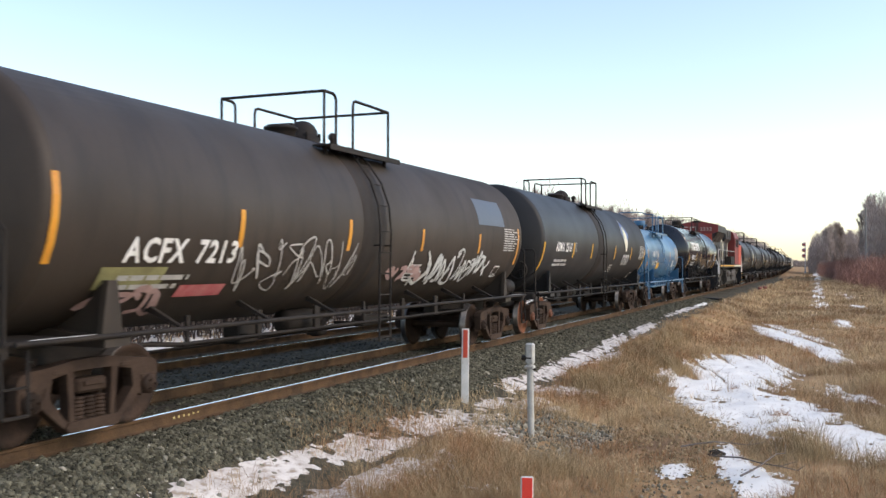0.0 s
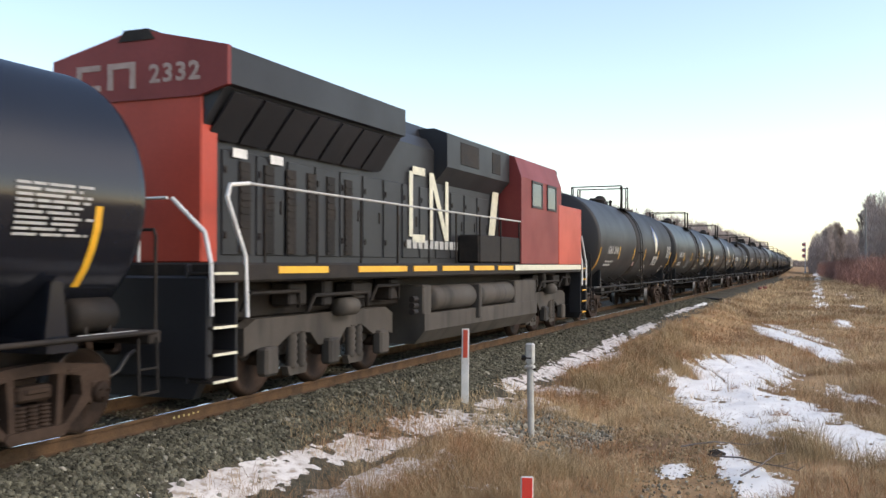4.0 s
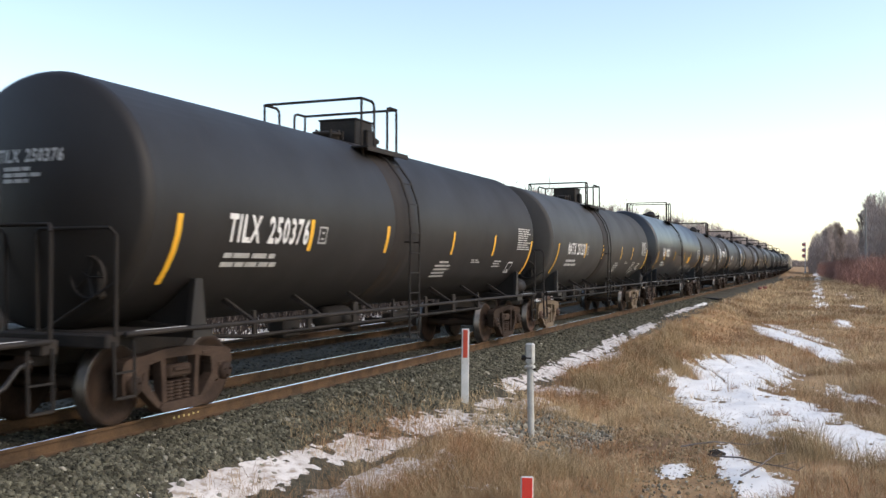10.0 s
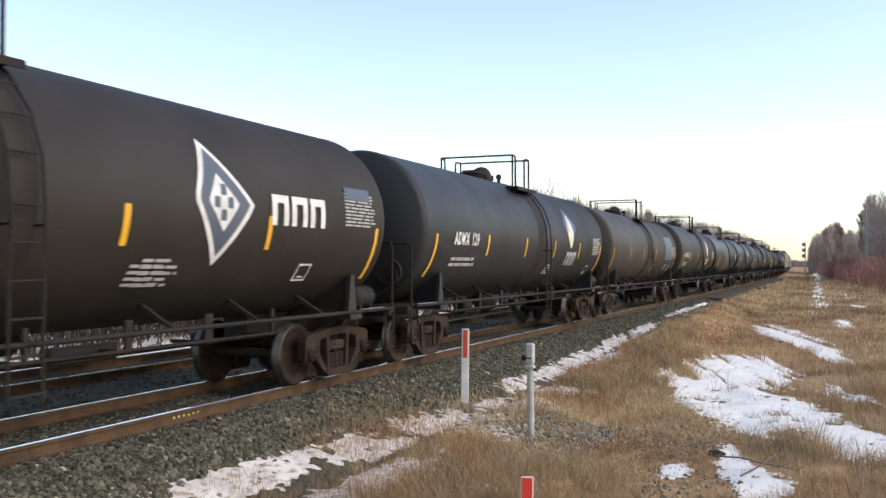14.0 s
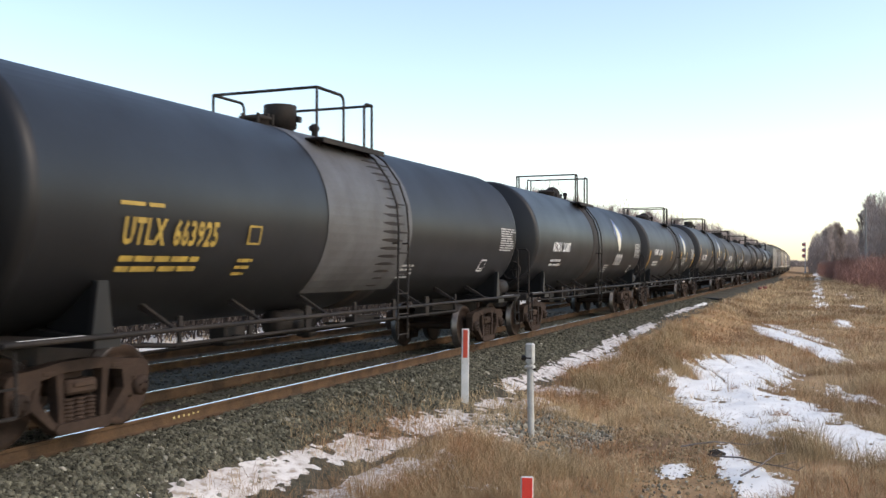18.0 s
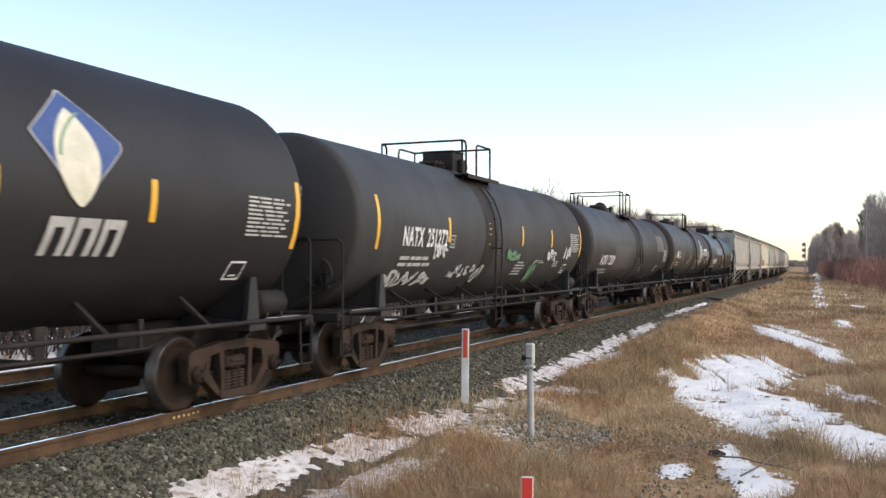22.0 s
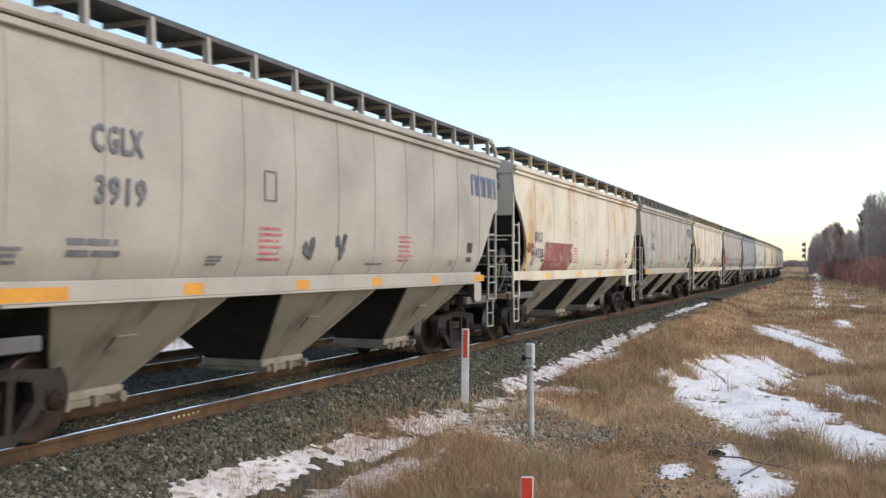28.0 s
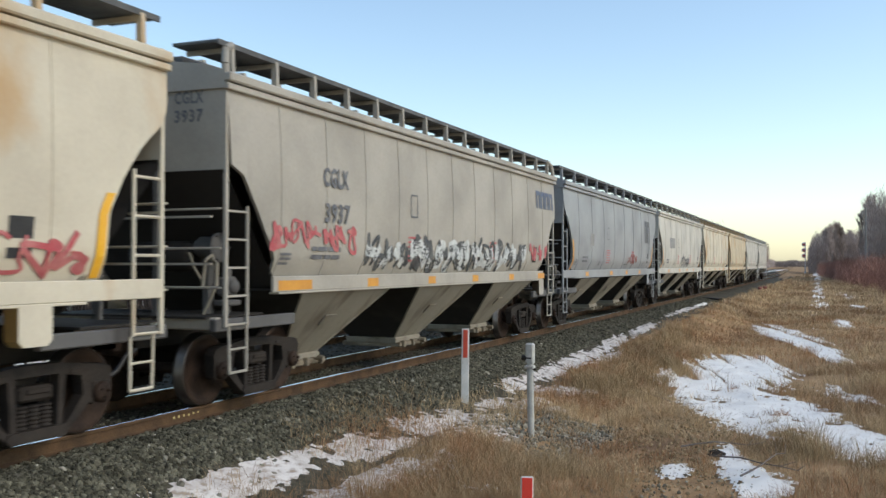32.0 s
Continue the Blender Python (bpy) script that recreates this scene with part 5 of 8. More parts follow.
# ---- the train, from its head to its tail: places of the front and back truck at the start ----
K = 0.987
for key, col, dirt, rough, amt in (
        ("tank_dun", (0.048, 0.041, 0.036), (0.028, 0.024, 0.021), 0.55, 0.5), ("tank_brown", (0.073, 0.058, 0.046), (0.040, 0.032, 0.026), 0.55, 0.5), ("tank_grey", (0.033, 0.033, 0.035), (0.051, 0.045, 0.038), 0.5, 0.62),
        ("tank_black", (0.021, 0.022, 0.024), (0.049, 0.042, 0.038), 0.42, 0.66), ("tank_dusty", (0.061, 0.059, 0.055), (0.036, 0.032, 0.029), 0.6, 0.55),
        ("tank_gloss", (0.012, 0.014, 0.020), (0.028, 0.028, 0.031), 0.16, 0.72), ("tank_navy", (0.017, 0.020, 0.025), (0.03, 0.03, 0.031), 0.34, 0.7),
        ("tank_blue", (0.042, 0.15, 0.275), (0.12, 0.13, 0.135), 0.3, 0.58), ("tank_umber", (0.036, 0.030, 0.025), (0.059, 0.046, 0.036), 0.55, 0.6),
        ("hop_beige", (0.42, 0.385, 0.325), (0.29, 0.26, 0.215), 0.6, 0.62), 
        ("hop_pale", (0.33, 0.335, 0.335), (0.24, 0.235, 0.23), 0.5, 0.62), ("hop_white", (0.58, 0.55, 0.48), (0.40, 0.36, 0.29), 0.6, 0.62),
        ("loco_black", (0.025, 0.025, 0.028), (0.06, 0.055, 0.05), 0.4, 0.66),
        ("loco_red", (0.52, 0.075, 0.045), (0.30, 0.06, 0.04), 0.4, 0.66), ("loco_grey", (0.034, 0.035, 0.038), (0.024, 0.023, 0.023), 0.45, 0.6), ("loco_maroon", (0.24, 0.045, 0.04), (0.15, 0.035, 0.03), 0.5, 0.6), ("loco_dust", (0.088, 0.076, 0.064), (0.036, 0.032, 0.028), 0.75, 0.5),
        # the near-black hopper tone holds recess shade as well as soot
        ("tank_umber2", (0.030, 0.029, 0.029), (0.050, 0.044, 0.040), 0.55, 0.6), ("tank_soot", (0.030, 0.027, 0.025), (0.05, 0.043, 0.036), 0.55, 0.62), ("hop_bay", (0.29, 0.26, 0.205), (0.11, 0.082, 0.058), 0.75, 0.55), ("hop_soot_shade", (0.035, 0.031, 0.027), (0.06, 0.05, 0.042), 0.85, 0.6), ("hop_end", (0.13, 0.125, 0.12), (0.045, 0.04, 0.037), 0.7, 0.52)):
    tank = key.startswith("tank") and rough > 0.35
    if tank:
        deep = 0.8 if "umber" in key else 0.66
        col, dirt = (tuple(deep * c * w for c, w in zip(k, (1.06, 1.0, 0.95))) for k in (col, dirt))
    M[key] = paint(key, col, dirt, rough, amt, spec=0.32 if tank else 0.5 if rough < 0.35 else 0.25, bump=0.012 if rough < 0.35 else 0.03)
M["hop_rust"] = noise_mat("rust_stained_cream", (0.64, 0.58, 0.455), (0.53, 0.475, 0.37), 0.65, 0.8, 18, 0.05, third=((0.46, 0.28, 0.115), 0.85, 0.52, 0.74), streak=(1.0, 1.0, 0.7), spec=0.25)
M["hop_cream"] = noise_mat("yellow_cream", (0.60, 0.52, 0.37), (0.5, 0.42, 0.29), 0.65, 0.8, 18, 0.05, third=((0.47, 0.27, 0.10), 0.7, 0.5, 0.7), streak=(1.0, 1.0, 0.7), spec=0.25)
M["grating"] = noise_mat("galvanised_grating", (0.07, 0.07, 0.07), (0.12, 0.12, 0.115), 0.7, 4, 60, 0.2, 0.1)
M["gate"] = noise_mat("tan_outlet_gate", (0.26, 0.22, 0.155), (0.15, 0.12, 0.085), 0.75, 3, 40, 0.2)
M["lettering_grey"] = noise_mat("dark_grey_lettering", (0.11, 0.11, 0.12), (0.16, 0.16, 0.165), 0.6, 6, 60, 0.0)
M["lettering_blue"] = noise_mat("navy_lettering", (0.10, 0.12, 0.18), (0.15, 0.17, 0.22), 0.6, 6, 60, 0.0)
M["lettering_yellow"] = noise_mat("yellow_lettering", (0.46, 0.31, 0.06), (0.3, 0.2, 0.045), 0.6, 6, 60, 0.0)
M["blue_logo"] = noise_mat("blue_emblem", (0.035, 0.075, 0.22), (0.05, 0.09, 0.24), 0.5, 6, 60, 0.0)
M["logo_faded"] = noise_mat("faded_emblem", (0.42, 0.30, 0.25), (0.34, 0.23, 0.19), 0.6, 6, 60, 0.0)
M["cream_logo"] = noise_mat("cream_emblem", (0.72, 0.68, 0.52), (0.6, 0.57, 0.44), 0.5, 6, 60, 0.0)
M["spray_white"] = noise_mat("white_spray_paint", (0.62, 0.63, 0.60), (0.42, 0.43, 0.41), 0.7, 5, 60, 0.0)
M["spray_black"] = noise_mat("black_spray_paint", (0.05, 0.05, 0.05), (0.12, 0.12, 0.115), 0.7, 5, 60, 0.0)
M["spray_red"] = noise_mat("red_spray_paint", (0.42, 0.07, 0.08), (0.5, 0.18, 0.17), 0.7, 5, 60, 0.0)
M["spray_green"] = noise_mat("green_spray_paint", (0.10, 0.24, 0.13), (0.2, 0.34, 0.2), 0.7, 5, 60, 0.0)
M["primer_red"] = noise_mat("red_primer", (0.20, 0.06, 0.05), (0.28, 0.09, 0.07), 0.7, 2, 40, 0.0)
M["patch_blue"] = noise_mat("grey_blue_patch", (0.07, 0.09, 0.12), (0.09, 0.11, 0.14), 0.5, 2, 40, 0.0)
M["patch_dark"] = noise_mat("dark_repaint", (0.035, 0.038, 0.045), (0.045, 0.047, 0.053), 0.45, 2, 40, 0.0)
M["band_grey"] = noise_mat("sooty_grey_band", (0.095, 0.092, 0.09), (0.075, 0.07, 0.066), 0.55, 2, 40, 0.0, third=((0.045, 0.042, 0.038), 1.4, 0.5, 0.75), streak=(1.0, 1.0, 0.5))
M["band_rust"] = noise_mat("rust_stained_band", (0.034, 0.028, 0.024), (0.026, 0.021, 0.018), 0.62, 1.5, 30, 0.05, third=((0.060, 0.040, 0.028), 1.6, 0.5, 0.72), streak=(1.0, 2.4, 0.4), spec=0.2)
M["patch_grey"] = noise_mat("grey_repaint", (0.16, 0.17, 0.19), (0.13, 0.14, 0.155), 0.5, 2, 40, 0.0)
M["spray_pink"] = noise_mat("faded_pink_spray", (0.45, 0.30, 0.28), (0.34, 0.22, 0.2), 0.7, 5, 60, 0.0)
M["spray_ghost"] = noise_mat("ghost_paint", (0.12, 0.115, 0.105), (0.07, 0.068, 0.065), 0.7, 5, 60, 0.0)
M["wash_olive"] = noise_mat("olive_wash", (0.26, 0.25, 0.11), (0.18, 0.16, 0.07), 0.7, 4, 60, 0.0)
M["patch_dark2"] = noise_mat("dull_dark_repaint", (0.052, 0.047, 0.044), (0.062, 0.055, 0.05), 0.6, 2, 40, 0.0)
M["patch_brown"] = noise_mat("brown_repaint", (0.075, 0.055, 0.045), (0.09, 0.066, 0.053), 0.6, 2, 40, 0.0)
M["patch_pale"] = noise_mat("grey_panel_repaint", (0.30, 0.29, 0.27), (0.24, 0.235, 0.22), 0.7, 3, 40, 0.0)
M["truck_tan"] = noise_mat("tan_dusty_cast_steel", (0.115, 0.078, 0.047), (0.165, 0.115, 0.07), 0.85, 3, 25, 0.3)


def stripes_for(a, k=1.0, up=0.0):
    return [(-(a + 0.98), 1.68 + up, 0.9), (-4.33 * k, 2.1 + up, 0.48), (-1.45 * k, 2.1 + up, 0.48), (1.4 * k, 2.1 + up, 0.48), (4.3 * k, 2.1 + up, 0.48), (a + 0.64, 1.72 + up, 0.86)]


def strips(prof):
    """A flat shape from rows of (height, left, right), so that it bends with the tank."""
    uv = [(p, v) for v, l, r in prof for p in (l, r)]
    return uv, [(2 * k, 2 * k + 1, 2 * k + 3, 2 * k + 2) for k in range(len(prof) - 1)]


def split_quads(uv, fs, n=6):
    """Cuts each four-cornered face into strips, so that it bends with the tank."""
    v, f = [], []
    for q in fs:
        a, b, c, d = (Vector((*uv[i], 0)) for i in q)
        k = len(v)
        for j in range(n + 1):
            t = j / n
            p, r = a.lerp(d, t), b.lerp(c, t)
            v += [(p.x, p.y), (r.x, r.y)]
        f += [(k + 2 * j, k + 2 * j + 1, k + 2 * j + 3, k + 2 * j + 2) for j in range(n)]
    return v, f


def blocks(n, w, h, gap=0.2, slant=0.0, holes=True):
    """Plain block strokes in place of big letters: posts and bars, none of them a letter."""
    uv, fs = [], []

    def q(u0, v0, u1, v1):
        k = len(uv)
        uv.extend([(u0 + slant * v0, v0), (u1 + slant * v0, v0), (u1 + slant * v1, v1), (u0 + slant * v1, v1)])
        fs.append((k, k + 1, k + 2, k + 3))
    cw = w / n
    for i in range(n):
        u0, u1 = i * cw, i * cw + cw * (1 - gap)
        t = (u1 - u0) * 0.3
        q(u0, 0, u0 + t, h)
        if holes:
            q(u1 - t, 0, u1, h)
            q(u0 + t, h * 0.74, u1 - t, h)
            if i % 2:
                q(u0 + t, 0, u1 - t, h * 0.26)
        else:
            q(u0 + t, 0, u1, h)
    return split_quads(uv, fs, 5)


def kite_rows(top, left, bottom, right, grow=0.0, n=14):
    """Rows across a four-cornered kite, its corners as (along, height)."""
    def cross(a, b, v):
        return a[0] + (b[0] - a[0]) * (v - a[1]) / (b[1] - a[1])
    out = []
    for k in range(n + 1):
        v = bottom[1] + (top[1] - bottom[1]) * k / n
        l = cross(bottom, left, v) if v < left[1] else cross(left, top, v)
        r = cross(bottom, right, v) if v < right[1] else cross(right, top, v)
        out.append((v + (grow if k == n else -grow if k == 0 else 0), l - grow, r + grow))
    return strips(out)


def leaf_marks(y, z=2.4, faded=False):
    """A tilted blue kite with a cream leaf, pale block strokes beneath."""
    k = ((0.56, 1.18), (0.0, 0.66), (0.62, 0.0), (1.28, 0.64))
    blue, rim, cream = (M["blue_logo"], M["white_dim"], M["cream_logo"]) if not faded else (M["spray_ghost"], M["patch_dark2"], M["spray_ghost"])
    leaf = strips([(v, 0.55 + 0.06 * (1 - v) - 0.30 * math.sin(math.pi * t) ** 0.8, 0.55 + 0.12 * (1 - v) + 0.28 * math.sin(math.pi * t) ** 0.8) for t in (j / 12 for j in range(13)) for v in (-0.04 + 1.02 * t,)])
    swirl = strips([(v, 0.33 + 0.35 * t * t, 0.37 + 0.36 * t * t) for t in (j / 8 for j in range(9)) for v in (0.45 + 0.5 * t,)])
    out = [("emblem_rim", kite_rows(*k, 0.025), y, z, rim, "pale rim of the emblem"), ("emblem", kite_rows(*k), y, z, blue, "blue kite-shaped emblem"), ("emblem_leaf", leaf, y, z, cream, "cream leaf of the emblem")]
    if not faded:
        out.append(("emblem_swirl", swirl, y, z, M["spray_green"], "green swirl in the leaf"))
    for k in range(3):
        out.append(("emblem_stroke", blocks(1, 0.38, 0.41, 0.16, 0.14), y + 0.2 + 0.37 * k, z - 0.53, M["spray_ghost"] if faded else M["white_dim"], "pale block stroke below the emblem"))
    return out


def drop_marks(y, z=1.88):
    """A white pointed drop with a ring of squares, and block strokes beside it."""
    def drop(g):
        k, m = ((0.30, 1.66), (0.0, 0.86), (0.56, 0.0), (1.28, 0.82)), (0.60, 0.84)
        f = 1 - g
        rows = kite_rows(*[(m[0] + (c[0] - m[0]) * f, m[1] + (c[1] - m[1]) * f) for c in k], n=16)
        return rows
    inner = kite_rows((0.47, 1.2), (0.27, 0.84), (0.60, 0.46), (0.92, 0.82))
    dots = ([], [])
    for du, dv in ((0, 0.16), (0, -0.16), (0.14, 0), (-0.14, 0)):
        k = len(dots[0])
        dots[0].extend([(0.58 + du - 0.06, 0.83 + dv - 0.07), (0.58 + du + 0.06, 0.83 + dv - 0.07), (0.58 + du + 0.06, 0.83 + dv + 0.07), (0.58 + du - 0.06, 0.83 + dv + 0.07)])
        dots[1].append((k, k + 1, k + 2, k + 3))
    return [("emblem", drop(0.0), y, z, M["white"], "white pointed drop emblem"), ("emblem_field", drop(0.16), y, z, M["patch_blue"], "slate field of the emblem"),
            ("emblem_core", inner, y, z, M["white"], "white core of the emblem"), ("emblem_dots", split_quads(*dots, 2), y, z, M["patch_blue"], "slate squares in the core"),
            ] + [("block_stroke", blocks(1, 0.5, 0.42, 0.14), y + 1.68 + 0.51 * k, z + 0.56, M["white"], "white block stroke beside the emblem") for k in range(3)]


def scrawl(w, h, n, seed, thick=0.035, loops=7):
    """Sprayed strokes that form no letters: n looping ribbons side by side."""
    rnd = random.Random(seed)
    uv, fs = [], []
    for i in range(n):
        u0, cw = w * i / n, w / n
        pts = [Vector((u0 + cw * rnd.uniform(-0.15, 1.15), h * rnd.uniform(0, 1), 0)) for _ in range(loops)]
        fine = []
        for k in range(len(pts) - 1):
            p0, p1, p2, p3 = pts[max(0, k - 1)], pts[k], pts[k + 1], pts[min(len(pts) - 1, k + 2)]
            for j in range(6):
                t = j / 6
                fine.append(0.5 * (2 * p1 + (p2 - p0) * t + (2 * p0 - 5 * p1 + 4 * p2 - p3) * t * t + (3 * p1 - p0 - 3 * p2 + p3) * t ** 3))
        th = thick * rnd.uniform(0.7, 1.3)
        k0 = len(uv)
        for k, p in enumerate(fine):
            d = (fine[min(k + 1, len(fine) - 1)] - fine[max(k - 1, 0)]).normalized()
            nrm = Vector((-d.y, d.x, 0)) * th
            uv += [(p.x - nrm.x, p.y - nrm.y), (p.x + nrm.x, p.y + nrm.y)]
        fs += [(k0 + 2 * k, k0 + 2 * k + 1, k0 + 2 * k + 3, k0 + 2 * k + 2) for k in range(len(fine) - 1)]
    return uv, fs


def box_uv(w, h, n=6):
    return split_quads([(0, 0), (w, 0), (w, h), (0, h)], [(0, 1, 2, 3)], n)


def small_rows(w, h, rows, seed):
    return bars_uv(w, h, rows, 0.5, seed, 2)


def grey_tank(label, f, b, number, shell="tank_grey", logo=True, **kw):
    f, b = f * K, b * K
    a = (b - f) / 2
    mk = kw.pop("marks", [])
    if logo:
        mk = list(mk) + leaf_marks(kw.pop("leaf_y", a - 3.95), kw.pop("logo_z", 2.42), kw.pop("faded", False))
    st = kw.pop("stripes", stripes_for(a, a / 6.5, kw.pop("up", 0.0)))
    kw.setdefault("back", 0.78)
    return tank_car(label, f, b, M[shell], number=number, stripes=st, marks=mk, **kw)


LEAF = "dark grey tank car with a blue and cream leaf emblem"
MID = dict(R=1.53, zc=2.62)
LOW = dict(R=1.5, zc=2.57)
SP, SW = "spray-painted stroke that forms no word", M["spray_white"]
grey_tank("brown-grey tank car sprayed with white graffiti", 8.20, 21.86, "ACFX 7213", "tank_brown", False, cy=-0.4, back=0.8, fore=0.98, rails=(-1.5, 0.4, 0.9, 1.4), rail_up=0.66, dome_y=-0.5, stripe_mat=M["orange"], number_size=0.41, number_at=(-6.63, 1.93), number_width=2.1, **LOW,
          stripes=[(-7.72, 1.9, 0.95), (-4.5, 2.12, 0.5), (-1.5, 2.12, 0.5), (1.43, 2.15, 0.42), (4.55, 2.15, 0.42), (7.3, 1.9, 0.9)],
          marks=[("repaint_patch", box_uv(1.75, 0.62), 4.5, 2.78, M["patch_blue"], "grey-blue repainted patch"), ("yellow_wash", box_uv(1.1, 0.3), -6.9, 1.62, M["wash_olive"], "olive spray wash"), ("red_bar", box_uv(0.95, 0.2), -5.4, 1.5, M["spray_red"], "red sprayed bar"),
                 ("graffiti", scrawl(3.3, 0.9, 9, 3, 0.012), -4.4, 1.5, M["white_dim"], SP), ("graffiti", scrawl(4.3, 0.8, 13, 8, 0.034), 1.1, 1.5, SW, SP), ("graffiti", scrawl(1.4, 0.5, 4, 5, 0.05), -6.9, 1.3, M["spray_pink"], SP), ("graffiti", scrawl(1.6, 0.35, 4, 6, 0.05), 0.3, 1.6, M["spray_pink"], SP)])
grey_tank(LEAF, 25.86, 39.18, "ADMX 25167", cy=-0.6, leaf_y=2.73, box_at=(-4.4, 2.3), stencil_at=(5.9, 1.39), data_at=(6.15, 2.1), stripes=[(-7.66, 1.66, 0.92), (-4.46, 2.1, 0.47), (-2.08, 2.1, 0.47), (1.5, 2.1, 0.47), (4.47, 2.1, 0.47), (7.33, 1.66, 0.92)], rails=(-1.5, 0.6, 0.62, 0.85), rail_up=0.66, R=1.52, zc=2.6, wheel_front=M["wheel_orange"])
tank_car("short bright blue tank car with white lettering", 43.12 * K, 50.74 * K, M["tank_blue"], R=1.27, zc=2.36, number="ACFX 71763", cy=-0.9, back=0.45, data_at=(3.05, 2.14), number_at=(-3.58, 2.25), number_size=0.36, number_width=1.55, platform=M["tank_blue"], under=M["tank_blue"], dome="blue", truck=M["truck_rust"],
         stripes=[(-4.6, 1.7, 0.9), (-2.02, 2.05, 0.5), (-0.25, 2.05, 0.48), (1.55, 2.05, 0.48), (4.1, 1.75, 0.85)], stripe_mat=M["orange"], rails=(-1.98, 0.95, 0.95, 1.4), dome_y=0.1, rail_up=0.61, shoulder=0.13,
         marks=[("placard", box_uv(0.66, 0.3), -2.1, 1.72, M["yellow"], "yellow placard with small print"), ("panel", box_uv(0.8, 0.74), 3.25, 2.06, M["patch_grey"], "grey data panel"), ("stencil_panel", box_uv(0.3, 0.34), 2.4, 1.78, M["white"], "white stencil panel")])
tank_car("glossy black tank car with bold white lettering", 54.66 * K, 66.63 * K, M["tank_gloss"], number="PROX 72672", cy=0.43, data_at=(5.2, 2.15), stencil_at=(4.76, 1.7), rails=(-1.75, 1.5, 1.1, 0.7), dome_y=-1.04, number_at=(-5.5, 2.2), number_size=0.36, number_width=1.6, dome="dark", stripes=[(-6.55, 1.66, 0.92), (-3.54, 2.1, 0.47), (-1.42, 2.1, 0.47), (1.5, 2.1, 0.47), (3.55, 2.1, 0.47), (6.3, 1.66, 0.92)], **MID,
         marks=[("block_stroke", blocks(1, 0.55, 0.45, 0.12), -5.72 + 0.55 * k, 2.72, M["white"], "bold white block stroke on the tank") for k in range(6)] + [("small_lettering", small_rows(0.6, 0.3, 3, 4), 2.3, 1.9, M["white"], ""), ("dash", box_uv(0.36, 0.05, 1), -0.8, 1.72, M["white"], "")])
locomotive(68.65 * K, 89.5 * K)
TAIL_ROWS = [("small_lettering", small_rows(0.75, 0.42, 5, 31), 1.25, 1.62, M["white_dim"], ""), ("small_lettering", small_rows(0.6, 0.1, 2, 32), 3.0, 1.92, M["white_dim"], ""), ("small_lettering", small_rows(0.6, 0.2, 3, 33), 4.5, 1.82, M["white_dim"], "")]
TAG = [("tag_square", box_uv(0.28, 0.17, 2), -1.4, 1.86, M["spray_pink"], "small pale red and white tag")]
grey_tank(LEAF, 91.53, 104.97, "ADMX 28460", cy=-0.8, number_mat=M["white_dim"], dome_y=-0.75, leaf_y=2.47, marks=TAG, rails=(-1.45, 0.25, -0.06, 0.4), rail_up=0.68, stripes=[(-7.6, 1.66, 0.92), (-4.5, 2.1, 0.47), (-1.74, 2.1, 0.47), (0.68, 2.1, 0.47), (3.92, 2.1, 0.47), (7.37, 1.66, 0.92)], R=1.62, zc=2.73)
grey_tank(LEAF, 108.96, 122.27, "ADMX 28203", "tank_black", cy=0.5, leaf_y=2.73, stripes=[(-7.5, 1.66, 0.92), (-4.58, 2.1, 0.47), (-1.61, 2.1, 0.47), (1.3, 2.1, 0.47), (4.38, 2.1, 0.47), (7.45, 1.66, 0.92)], rails=(-0.57, 0.25, 0.8, 0.3), rail_up=0.68, number_mat=M["white_dim"], marks=[("stain", scrawl(0.9, 0.6, 3, 12, 0.06), -3.4, 1.7, M["spray_ghost"], "ghost of removed paint")], R=1.57, zc=2.68)
grey_tank(LEAF, 126.27, 139.45, "ADMX 25483", "tank_black", cy=-0.75, dome_y=-0.6, leaf_y=2.28, box_at=(-4.28, 2.03), data_at=(6.0, 2.15), stripes=[(-7.2, 1.66, 0.92), (-4.3, 2.1, 0.47), (-1.28, 2.1, 0.47), (1.24, 2.1, 0.47), (4.18, 2.1, 0.47), (7.1, 1.66, 0.92)], rails=(-1.77, 0.42, -0.04, 0.4), rail_up=0.66, **MID)
grey_tank("dark tank car with a dusty grey patch and faded emblem", 143.45, 154.76, "UELX 78668", "tank_umber2", cy=0.75, dome="small", number_size=0.35, R=1.41, zc=2.5, rails=(-1.56, 1.3, 0.5, 0.4), rail_up=0.65, dome_y=-0.15, back=0.75, faded=True, number_at=(-5.75, 2.28), number_width=1.8, logo_z=2.0, stripes=[(-6.58, 1.66, 0.92), (-3.83, 2.1, 0.47), (-0.92, 2.1, 0.47), (6.2, 1.66, 0.92)],
          marks=[("small_lettering", small_rows(0.4, 0.24, 3, 41), -4.0, 1.9, M["spray_ghost"], ""), ("ghost_mark", box_uv(0.3, 0.4), -2.6, 1.9, M["spray_ghost"], "dusty ghost mark")])
grey_tank("dark umber tank car with white reporting marks", 158.71, 171.78, "TILX 250376", "tank_soot", False, cy=-0.5, box_at=(-3.8, 2.21), data_at=(5.89, 2.24), stencil_at=(5.6, 1.71), stripes=[(-7.06, 1.66, 0.92), (-4, 2.1, 0.47), (-1.42, 2.1, 0.47), (1.68, 2.1, 0.47), (4.22, 2.1, 0.47), (7.08, 1.66, 0.92)], rails=(-1.4, 0.5, 0.04, 0.4), rail_up=0.63, back=0.7, dome_y=-0.1, dome="box", number_size=0.5, number_width=2.0, number_at=(-6.09, 2.2), marks=TAIL_ROWS)
